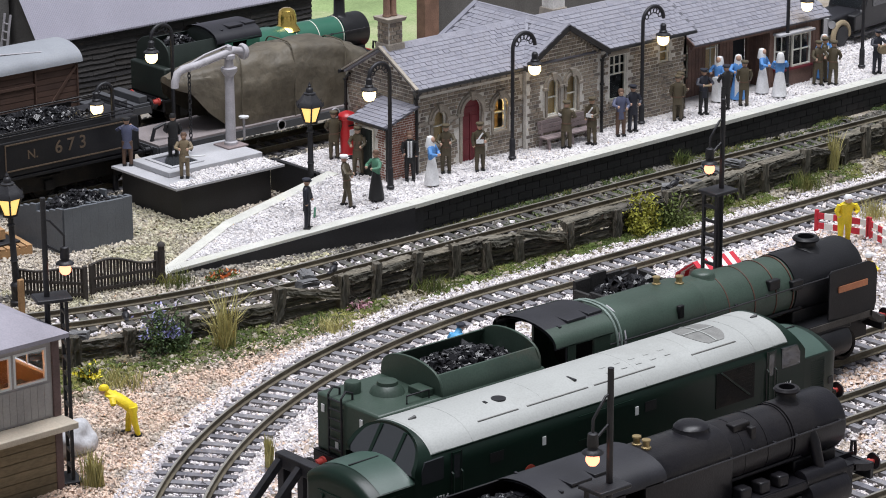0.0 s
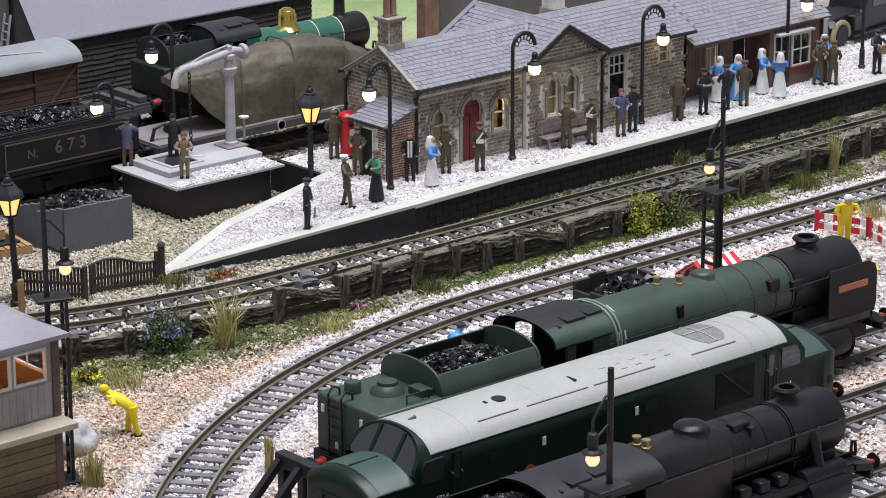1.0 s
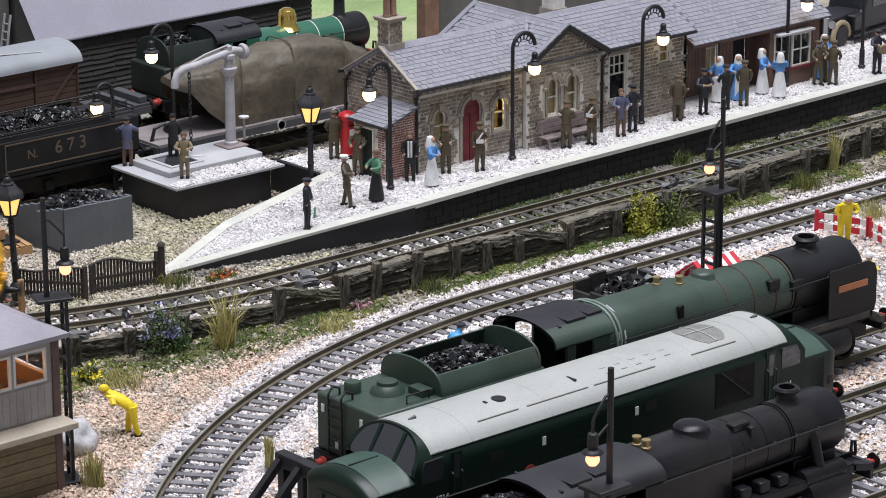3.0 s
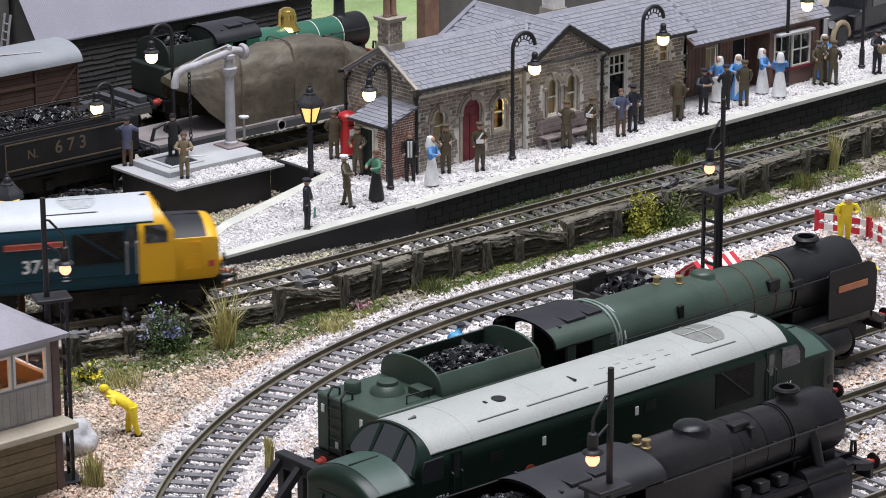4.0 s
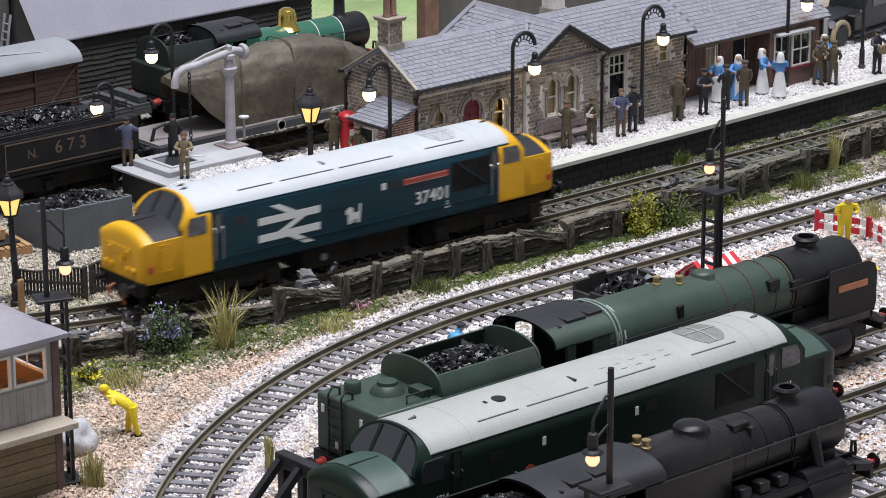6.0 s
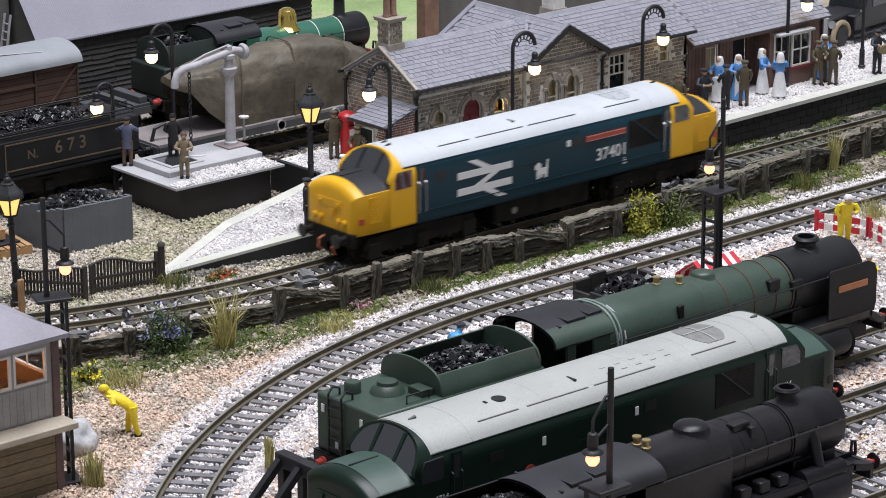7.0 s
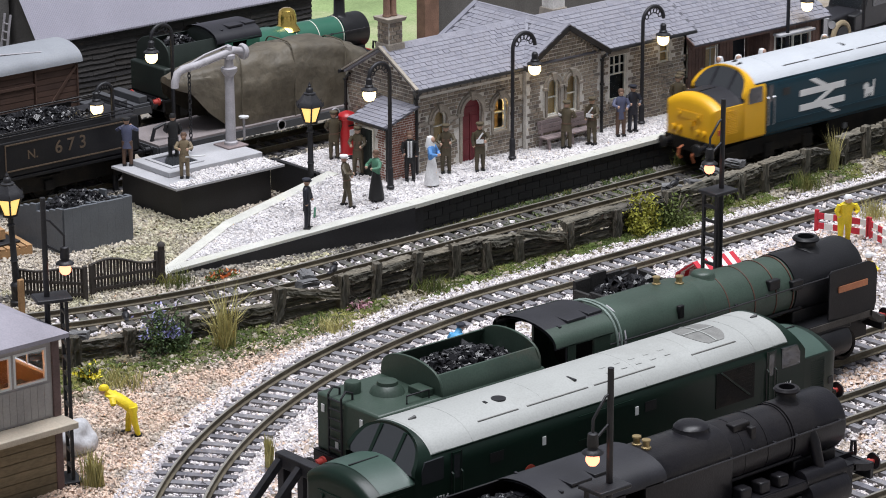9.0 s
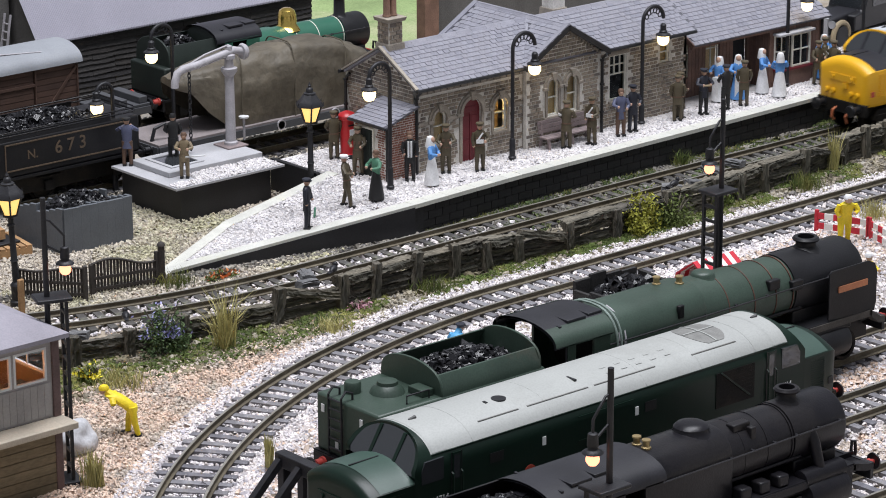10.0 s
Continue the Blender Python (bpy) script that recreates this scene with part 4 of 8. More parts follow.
part("corner_post", box(bmesh.new(), 140, 250, -5, 150, 257, 90), M["hut_brown"] if "hut_brown" in M else M["pot_clay"], hut, "brown corner post")

# ---- grass field at the back ----
M["field"] = mat("field", (0.30, 0.40, 0.17), 0.95, var=0.3, scale=25, bump=0.8, fine=900, other=(0.42, 0.46, 0.25))
bm = bmesh.new()
rows = []
for j in range(26):
    y = 262 + j * 18
    rows.append([(x, y, -3.2 + 0.09 * max(y - 275, 0) * (1 - math.exp(-max(y - 275, 0) / 60)) + 2.2 * noise.noise((x * 0.012, y * 0.012, 2))) for x in range(40, 700, 22)])
quad_ring(bm, rows, close=False, cap=False)
tagged(part("field", bm, M["field"]), "pale green grass field rising behind the station", "grass", kind="structure")


# ---- signal box ----
M["box_wall"] = mat("box_wall", (0.40, 0.38, 0.37), 0.8, var=0.12, scale=80, bump=0.15, piece=0.12)
M["box_board"] = mat("box_board", (0.235, 0.19, 0.12), 0.85, var=0.3, scale=70, bump=0.3, piece=0.25, stretch=(0.3, 1, 1))
M["box_post"] = mat("box_post", (0.14, 0.09, 0.085), 0.7, var=0.2)
M["box_roof"] = mat("box_roof", (0.28, 0.265, 0.305), 0.75, var=0.12, scale=60, bump=0.15)
M["walkway"] = mat("walkway", (0.46, 0.40, 0.32), 0.8, var=0.15, scale=80)
M["room_orange"] = mat("room_orange", (0.75, 0.28, 0.10), 0.8, var=0.1)
M["box_glow"] = glow("box_glow", (1.0, 0.36, 0.10), 75.0)


def build_signal_box():
    sb = root("signal_box", "grey and tan timber signal box with lit orange windows", "building")
    at = frame_of(-470, -132, 0)
    L = 111.0
    holes = [(66, 80, 38, 50.4, False), (81, 94.4, 38, 50.4, False), (95.4, 109, 38, 50.4, False)]
    up, _ = wall(sb, at, L, 24, 56.5, 1.6, M["box_wall"], holes)
    for k in range(16):
        part("panel_board", box(bmesh.new(), 64 + k * 2.9, -0.4, 25, 66.78 + k * 2.9, 0.1, 37.2), M["box_wall"], up, smooth=False)
    for h in holes:
        window(sb, at, h, 1, [], M["white_mark"], None, depth=0.4, t=0.9)
    lo, _ = wall(sb, at, L, -5, 22, 1.6, M["box_board"])
    for r in range(7):
        part("board", box(bmesh.new(), 40, -0.5, -4.4 + r * 3.8, L, 0.1, -0.9 + r * 3.8), M["box_board"], lo, smooth=False)
    part("corner_post", box(bmesh.new(), L, -0.9, -5, L + 3.0, 2.0, 56.5), M["box_post"], sb, "dark brown corner post", at=at, bevel=0.2)
    wall(sb, frame_of(-357, -131, 90), 46, -5, 56.5, 1.6, M["box_board"], [(5, 40, 38, 51, False)])
    window(sb, frame_of(-357, -131, 90), (5, 40, 38, 51, False), 3, [], M["white_mark"], None, depth=0.4)
    wall(sb, frame_of(-470, -84, 0), L, -5, 56.5, 1.6, M["room_orange"])
    part("floor", box(bmesh.new(), 0, 1.6, 24, L, 47, 25), M["brown_wood"], sb, at=at)
    part("ceiling_panel", box(bmesh.new(), 0, 1.6, 55, L, 47, 56), M["room_orange"], sb, at=at)
    for u in (78, 97):
        part("room_lamp", lathe(bmesh.new(), [(0.4, -1.6), (1.6, -1), (2, 0), (1.4, 1.4), (0.4, 1.8)], 12, (-470 + u, -112, 51.5)), M["box_glow"], sb, "orange glowing room lamp")
    part("lever_frame", box(bmesh.new(), 70, 4, 25, 104, 9, 37.5), M["dark_green"], sb, at=at, bevel=0.5)
    part("walkway", box(bmesh.new(), 30, -10.5, 21.6, L + 3.6, 0.0, 24.0), M["walkway"], sb, "pale timber walkway", at=at, bevel=0.3)
    # hipped roof
    bm = bmesh.new()
    e = [(-476, -139, 56.2), (-355.5, -139, 56.2), (-355.5, -78, 56.2), (-476, -78, 56.2)]
    quad_ring(bm, [[(x, y, z - 1.6) for x, y, z in e], e], cap=False)
    vs = [bm.verts.new(p) for p in e] + [bm.verts.new((-446, -108, 69)), bm.verts.new((-381, -108, 69))]
    for f in ((0, 1, 5, 4), (1, 2, 5), (2, 3, 4, 5), (3, 0, 4)):
        bm.faces.new([vs[i] for i in f])
    bm.faces.new([bm.verts.new((x, y, z - 1.6)) for x, y, z in e])
    part("roof", bm, M["box_roof"], sb, "lavender grey hipped roof", smooth=False)


build_signal_box()
# ---- diesel engines ----
# the engine's green lightened: overhead light on the nose top put into the colour
M["lit_nose_green"] = mat("lit_nose_green", (0.040, 0.074, 0.059), 0.4, var=0.12, scale=60, bump=0.03)
def shell(w, zb, zs, zt, a0, a1, n, e=0.86):
    """Part of a body's cross-section, from angle a0 to a1 over the top (0 = near eave, 180 = far eave)."""
    out = []
    for i in range(n + 1):
        a = radians(a0 + (a1 - a0) * i / n)
        c, s = math.cos(a), math.sin(a)
        out.append((-w * math.copysign(abs(c) ** e, c), zs + (zt - zs) * abs(s) ** e))
    return out


def skin(bm, sections, thick=0.0):
    """Open sheet through sections (x, [(y, z)...])."""
    quad_ring(bm, [[(x, y, z) for y, z in sec] for x, sec in sections], close=False, cap=False)


def wheel_mesh(r, material):
    bm = bmesh.new()
    lathe(bm, [(0.8, -1.6), (r - 1.2, -1.3), (r - 1.0, -1.8), (r, -1.8), (r, 0.9), (r + 0.8, 1.0), (r + 0.8, 1.6), (0.8, 1.6)], 22, axis="y")
    return bm


def buffer_pair(parent, x, sgn, z=14.0, red="buffer_red"):
    for y in (-11.4, 11.4):
        bm = bmesh.new()
        lathe(bm, [(2.0, 0), (2.0, sgn * 0.8), (1.5, sgn * 1.0), (1.5, sgn * 3.6), (0.9, sgn * 3.6), (0.9, sgn * 5.6)], 14, (x, y, z), "x")
        b = part("buffer", bm, M[red], parent)
        bm = bmesh.new()
        lathe(bm, [(3.0, sgn * 5.4), (3.1, sgn * 5.9), (2.6, sgn * 6.4), (0.6, sgn * 6.6)], 18, (x, y, z), "x")
        part("buffer_head", bm, M["black_paint"], b, "black buffer face")


def writing(text, size, material, parent, at, name="number"):
    cu = bpy.data.curves.new(name, "FONT")
    cu.body, cu.size, cu.extrude, cu.offset = text, size * MM, 0.00006, 0.00006 * size / 5
    cu.align_x = "CENTER"
    tmp = bpy.data.objects.new("tmp", cu)
    scene.collection.objects.link(tmp)
    bpy.context.view_layer.update()
    me = bpy.data.meshes.new_from_object(tmp.evaluated_get(bpy.context.evaluated_depsgraph_get()))
    bpy.data.objects.remove(tmp)
    me.materials.clear()
    me.materials.append(material)
    ob = new(name, me)
    ob.parent = parent
    ob.matrix_basis = at
    return ob


engine_wheels = []


def diesel(label, side, roof, cab, nose_top, at, blue):
    e = root("diesel_locomotive", label, "locomotive", at)
    W, ZB, ZS, ZT = 17.7, 15.0, 35.5, 47.9
    LO = 24.5
    near = [(-16.6, ZB), (-W, ZB + 1.2), (-W, ZS - 4)] + shell(W, ZB, ZS, ZT, 0, LO, 7)
    far = [(-y, z) for y, z in near[::-1]]
    top = shell(W, ZB, ZS, ZT, LO, 180 - LO, 22)
    full = near + top[1:-1] + far
    XE = 77.6
    # body between the cabs
    bm = bmesh.new()
    skin(bm, [(-XE, near), (XE, near)])
    skin(bm, [(-XE, far), (XE, far)])
    box(bm, -XE, -16.5, ZB - 0.6, XE, 16.5, ZB + 0.2)
    body = part("body", bm, side, e)
    bm = bmesh.new()
    skin(bm, [(x, [(y, z + (0.06 if k else 0)) for y, z in top]) for x, k in ((-84.4, 0), (-40, 1), (0, 1), (40, 1), (84.4, 0))])
    roof_ob = part("roof", bm, roof, e)
    bm = bmesh.new()
    for sg in (-1, 1):
        y, z = near[-1]
        box(bm, -XE - 6.6, sg * y - 0.25 + sg * (-0.1), z - 0.35, XE + 6.6, sg * y + 0.25 + sg * (-0.1), z + 0.2)
    part("gutter", bm, side, body)
    # roof fittings
    bm = bmesh.new()
    for x0, x1 in ((-60, -42), (-38, -10), (-7, 22), (40, 62)):
        yy, zz = shell(W, ZB, ZS, ZT, 52, 60, 1)[0]
        box(bm, x0, yy - 0.3, zz - 0.6, x1, yy + 0.3, zz + 0.25)
    part("roof_seam", bm, M["grille"] if blue else M["roof_grille"], roof_ob, "thin raised roof seam")
    for gx, gw in ((55, 7.8),):
        bm = bmesh.new()
        ring = []
        sec = shell(W, ZB, ZS, ZT, 58, 122, 16)
        for i, (y, z) in enumerate(sec):
            k = math.sqrt(max(1 - (i / 8 - 1) ** 2, 0.0))
            ring.append([(gx - gw * k, y, z + 0.22), (gx + gw * k, y, z + 0.22), (gx + gw * k, y, z - 0.5), (gx - gw * k, y, z - 0.5)])
        quad_ring(bm, ring[1:-1])
        g = part("roof_fan_grille", bm, M["grille_pale"] if blue else M["roof_grille"], roof_ob, "round mesh fan grille in the roof")
        for o in (-3.5, 3.5) if blue else (0,):
            bm = bmesh.new()
            kk = math.sqrt(1 - (o / gw) ** 2) * 7.2
            quad_ring(bm, [[(gx + o - 0.3, y, z + 0.2), (gx + o + 0.3, y, z + 0.2), (gx + o + 0.3, y, z + 0.5), (gx + o - 0.3, y, z + 0.5)] for i, (y, z) in enumerate(sec) if abs(i - 8) <= kk])
            part("grille_bar", bm, roof, g)
        bm = bmesh.new()
        box(bm, gx - gw * 0.97, -0.3, ZT - 0.1, gx + gw * 0.97, 0.3, ZT + 0.5)
        part("grille_bar", bm, roof, g)
    for x, a in ((-12, 75),) if blue else ((-12, 75), (-50, 80)):
        bm = bmesh.new()
        y, z = shell(W, ZB, ZS, ZT, a, a + 1, 1)[0]
        box(bm, x - 0.5, y - (2.2 if x == -12 else 0.9), z - 0.4, x + 0.5, y + (2.2 if x == -12 else 0.9), z + 0.3)
        part("exhaust_port", bm, M["black_paint"], roof_ob)
    for x, y in ((-82, -2), (-80, 3), (81, 0)) if blue else ((-80, 0), (80, -2)):
        bm = bmesh.new()
        tube(bm, (x, y, 48.0), (x + 2.8, y, 48.3), 0.4, 0.7)
        part("horn", bm, M["black_paint"] if blue else M["grille"], roof_ob)
    for i in range(0 if blue else 5):
        for a in (66, 78):
            y, z = shell(W, ZB, ZS, ZT, a, a + 1, 1)[0]
            bm = bmesh.new()
            box(bm, 2 + i * 7, y - 0.6, z - 0.4, 4.5 + i * 7, y + 0.6, z + 0.14)
            part("roof_panel_catch", bm, roof, roof_ob)
    for x in (-66, -30, 14, 41, 68):
        bm = bmesh.new()
        quad_ring(bm, [[(x - 0.25, y, z + 0.02), (x + 0.25, y, z + 0.02), (x + 0.25, y, z + 0.1), (x - 0.25, y, z + 0.1)] for y, z in top])
        part("roof_joint", bm, roof, roof_ob)
    if not blue:
        bm = bmesh.new()
        tube(bm, (-44, -4, 46.6), (-44, -4, 47.95), 2.6, 2.6, 18)
        part("round_hatch", bm, M["black_paint"], roof_ob)
    # bodyside fittings, both sides
    for sg in (-1, 1):
        yw = sg * (W + 0.05)

        def plate(name, x0, z0, x1, z1, m, t=0.25, lab="", par=body):
            b = bmesh.new()
            box(b, x0, min(yw, yw + sg * t), z0, x1, max(yw, yw + sg * t), z1)
            return part(name, b, m, par, lab)

        gx0, gx1 = ((50.5, 71.5) if blue else (46.5, 66)) if sg < 0 else (-71.5, -50.5)
        plate("radiator_grille", gx0, 25.5, gx1, 38.6, M["underframe"], 0.2, "black radiator side grille")
        for k in range(8):
            plate("louvre", gx0 + 0.6, 27.2 + k * 1.42, gx1 - 0.6, 27.45 + k * 1.42, M["underframe"], 0.27)
        bm = bmesh.new()
        prism(bm, [(gx0 + 2, 38.4), (gx0 + 3, 38.4), (gx1 - 2, 27), (gx1 - 3, 27)], yw, yw + sg * 0.6)
        part("grille_brace", bm, side, body)
        for x in (-76.6, -72.6, 72.6, 76.6):
            b = bmesh.new()
            bent(b, [(x, yw, 20), (x, yw + sg * 0.9, 20.5), (x, yw + sg * 0.9, 33.5), (x, yw, 34)], 0.32, 6)
            part("handrail", b, M["steel"] if blue else side, body, "bright handrail beside the cab door" if blue else "")
        for x in (-74.6, 74.6):
            door = plate("cab_door", x - 1.9, 16.2, x + 1.9, 40.6, side, 0.2)
            plate("door_window", x - 1.3, 31.5, x + 1.3, 39.6, M["dark_window"], 0.3, par=door)
            for d in (-2.15, 2.15):
                plate("door_gap", x + d - 0.25, 16.2, x + d + 0.25, 40.8, M["black_paint"], 0.1, par=door)
        for x0, x1, z0, z1 in ((-66, -61, 33, 36.6), (15.5, 20, 33.2, 36.6)) if blue else ((-60, -54, 32.5, 36), (11.5, 17, 33, 36.6)) if sg < 0 else ((-36, -30, 34, 37),):
            plate("side_window", x0, z0, x1, z1, M["black_paint"], 0.15)
        plate("lower_seam", -70, 20.2, 70, 20.6, side, 0.35)
        plate("upper_seam", -20, 38.9, 6, 39.2, side, 0.3)
        plate("upper_seam", -20, 30.2, -4, 30.5, side, 0.3)
        for k in range(60 if blue else 0):
            plate("air_louvre", -70 + k * 1.5, 38.9, -69.3 + k * 1.5, 40.6, side, 0.1)
        if blue:
            plate("nameplate", 23 if sg < 0 else -48, 33.6, 48 if sg < 0 else -23, 36.2, M["red_plate"], 0.5, "long red nameplate")
            for z in (33.75, 35.85):
                plate("plate_edge", 23.3 if sg < 0 else -47.7, z, 47.7 if sg < 0 else -23.3, z + 0.2, M["steel"], 0.6)
            plate("light_square", 11.4, 33.6, 13.6, 36.4, M["white_mark"], 0.3)
            # double arrow, as two bars and two slants
            b = bmesh.new()
            o = -38 if sg < 0 else 30
            f = 1 if sg < 0 else -1
            for poly in (((-16, 31.2), (16, 31.2), (16, 34.4), (-16, 34.4)), ((-16, 23.8), (16, 23.8), (16, 27.0), (-16, 27.0)), ((-10, 38.8), (-5, 38.8), (4.2, 34.2), (-1, 34.2)), ((-6, 27.0), (-0.6, 27.0), (9, 31.4), (4, 31.4)), ((-1, 24), (4, 24), (13, 19.4), (7.8, 19.4))):
                prism(b, [(o + px_ * f, pz - 0.9) for px_, pz in poly], yw + sg * 0.02, yw + sg * 0.2)
            part("arrow_mark", b, M["white_mark"], body, "large pale double arrow mark")
            b = bmesh.new()
            for poly in (((-8.2, 23.6), (0.2, 23.6), (0.4, 27.2), (-7.6, 27.6)), ((-9.4, 27.0), (-9.2, 29.2), (-6.6, 31.0), (-4.4, 29.4), (-4.6, 26.8)), ((-0.8, 26.6), (0.5, 26.4), (1.0, 31.6), (-0.2, 31.8)), ((-7.9, 21.4), (-6.0, 21.4), (-5.8, 24.2), (-7.8, 24.2)), ((-1.9, 21.4), (-0.1, 21.4), (0.1, 24.2), (-1.9, 24.2)), ((-5.0, 21.9), (-3.6, 21.9), (-3.4, 24.2), (-5.0, 24.2))):
                prism(b, [(-3.9 + (px_ + 4) * 0.8, 25.6 + (pz - 26) * 0.8) for px_, pz in poly], yw + sg * 0.02, yw + sg * 0.2)
            part("badge", b, M["white_mark"], body, "small pale dog-shaped badge")
            writing("37401", 7.9, M["white_mark"], body, put(39.6 * (1 if sg < 0 else -1), yw + sg * 0.1, 23.6, 0 if sg < 0 else 180, 90))
            b = bmesh.new()
            for k in range(3):
                box(b, 46.4 + k * 0.5, min(yw, yw + sg * 0.15), 19.0 + k * 1.2, 49 - k * 0.5, max(yw, yw + sg * 0.15), 19.7 + k * 1.2)
            part("small_mark", b, M["white_mark"], body)
        else:
            for x in (-36.5, 6.8):
                plate("white_square", x, 33.0, x + 1.5, 36.0, M["white_mark"], 0.3)
            for x in (-82.0, 81.5):
                writing("D6714", 2.9, M["white_mark"], body, put(x, yw + sg * 0.1, 25.0, 0 if sg < 0 else 180, 90))
            b = bmesh.new()
            tube(b, (-42, yw, 25), (-42, yw + sg * 0.2, 25), 2.6, 2.6, 16)
            badge = part("badge", b, M["red_plate"], body, "faded round red badge with yellow wings")
            b = bmesh.new()
            box(b, -46.5, min(yw, yw + sg * 0.25), 24.2, -37.5, max(yw, yw + sg * 0.25), 25.2)
            part("badge_scroll", b, M["dull_brass"], badge)
    # cabs and noses
    NB, CF = 37.5, 92.4
    for sg in (-1, 1):
        bm = bmesh.new()
        lo = [(y, z) for y, z in full]
        slant = [(sg * (CF - max(z - NB, 0) * 0.66), y, z) for y, z in lo]
        rows = [[(sg * XE, y, z) for y, z in lo], slant]
        quad_ring(bm, rows, close=False, cap=False)
        cabn = part("cab", bm, cab, e)
        # roof of the cab in the roof colour, a little proud
        bm = bmesh.new()
        tp = shell(W + 0.06, ZB, ZS, ZT + 0.08, LO + 2, 178 - LO, 22)
        quad_ring(bm, [[(sg * x, y, z) for y, z in tp] for x in (XE - 0.5, 83.6)], close=False, cap=False)
        part("cab_roof", bm, roof, cabn)
        # front of the cab with its windscreens
        bm = bmesh.new()
        arc = shell(W, ZB, ZS, ZT, 0, 180, 26)
        quad_ring(bm, [[(sg * (CF - max(z - NB, 0) * 0.66), y * k, 38 + (z - 38) * k if k < 1 else z) for y, z in arc] for k in (1.0, 0.9)], close=False, cap=False)
        part("windscreen_surround", bm, cab, cabn)
        bm = bmesh.new()
        inner = [(sg * (CF - 0.3 - max(38 + (z - 38) * 0.92 - NB, 0) * 0.66), y * 0.92, 38 + (z - 38) * 0.92) for y, z in arc]
        bm.faces.new([bm.verts.new(p) for p in inner])
        part("windscreen", bm, M["cab_glass"], cabn, "dark glossy windscreen")
        for y in (-6, 6):
            bm = bmesh.new()
            quad_ring(bm, [[(sg * (CF + d - max(z - NB, 0) * 0.66), y + o, z) for d, o in ((-0.8, -0.7), (0.25, -0.7), (0.25, 0.7), (-0.8, 0.7))] for z in (37, 46.6)])
            part("windscreen_bar", bm, M["dark_roof"] if blue else cab, cabn)
        for side_ in (-1, 1):
            bm = bmesh.new()
            prism(bm, [(sg * 80.2, 32.6), (sg * 89.6, 32.6), (sg * 89.6, 37.2), (sg * 88.0, 40.0), (sg * 80.2, 40.2)], side_ * (W + 0.12), side_ * (W - 1.2))
            part("cab_side_window", bm, M["cab_glass"], cabn, "dark cab side window")
        # nose
        bm = bmesh.new()

        def nose_sec(x, w, sh, rise):
            """Upright sides, a soft shoulder and a gently domed top."""
            crown = [(x, -w * math.cos(math.pi * i / 16), sh + rise * (1 - abs(math.cos(math.pi * i / 16)) ** 2.2)) for i in range(17)]
            return [(x, -w + 0.6, 15.2), (x, -w, 16.6), (x, -w - 0.02, sh - 0.8)] + crown + [(x, w + 0.02, sh - 0.8), (x, w, 16.6), (x, w - 0.6, 15.2)]

        quad_ring(bm, [nose_sec(sg * x, w, sh, ri) for x, w, sh, ri in ((88, 17.55, 33.4, 5.2), (100, 17.2, 33.2, 5.2), (107, 16.7, 33.0, 5.1), (109.3, 16.3, 32.7, 4.9), (110.5, 15.7, 32.1, 4.5), (111.2, 14.7, 31.2, 3.8), (111.5, 13.6, 30.2, 3.0))])
        nose = part("nose", bm, cab, cabn)
        # on the green engine this panel carries the painted light of the nose top
        bm = bmesh.new()
        cut = [nose_sec(sg * x, w + 0.08, sh + 0.12, 5.2)[4:19] for x, w, sh in ((88.5, 17.5, 33.4), (100, 17.2, 33.2), (106.0, 16.75, 33.0))]
        quad_ring(bm, cut, close=False, cap=False)
        part("nose_panel", bm, nose_top, nose, "nose top panel, dull black on blue, lit tone on green")
        bm = bmesh.new()
        box(bm, sg * 93.0, -0.3, 38.1, sg * 105.5, 0.3, 38.75)
        part("nose_seam", bm, M["black_paint"], nose)
        for k in range(14):
            bm = bmesh.new()
            box(bm, sg * 96.5, -17.36, 20.0 + k * 0.85, sg * 103.5, 17.36, 20.5 + k * 0.85)
            part("nose_vent", bm, cab, nose)
        bm = bmesh.new()
        for y, z in ((-10, 20.5), (10, 20.5), (-6, 20.5), (6, 20.5)):
            tube(bm, (sg * 111.4, y, z), (sg * 113.0, y, z), 1.5, 1.3, 12)
        part("marker_light", bm, M["loco_yellow"] if blue else M["white_mark"], nose)
        bm = bmesh.new()
        box(bm, sg * 111.0, -3.5, 23.0, sg * 112.6, -0.5, 25.6)
        box(bm, sg * 111.0, -8.5, 26.2, sg * 112.0, 8.5, 29.6)
        for y in (-6, 6):
            tube(bm, (sg * 111, y, 27.9), (sg * 112.7, y, 27.9), 1.0, 0.9, 12)
        part("nose_fitting", bm, M["loco_yellow"] if blue else cab, nose)
        for side_ in (-1, 1):
            bm = bmesh.new()
            box(bm, sg * 106.4, side_ * 17.0, 20.4, sg * 108.8, side_ * 15.9, 23.0)
            part("lifting_socket", bm, M["red_plate"] if blue else M["black_paint"], nose)
        bm = bmesh.new()
        box(bm, sg * 109.6, -16, 10.2, sg * 112.2, 16, 16.5)
        box(bm, sg * 96, -13, 9.8, sg * 111.0, 13, 15.4)
        part("buffer_beam", bm, M["underframe"], e, bevel=0.4)
        buffer_pair(e, sg * 112.0, sg, 13.9, "black_paint" if blue else "buffer_red")
        bm = bmesh.new()
        bent(bm, [(sg * 113.5, 2, 13), (sg * 116, 2, 12), (sg * 116.4, 2, 8.6), (sg * 114.6, 2, 7)], 0.6, 6)
        bent(bm, [(sg * 113.5, -6, 12.4), (sg * 115.4, -6, 9.6), (sg * 114.0, -6, 6)], 0.6, 6)
        part("coupling", bm, M["orange_line"] if blue else M["black_paint"], e)
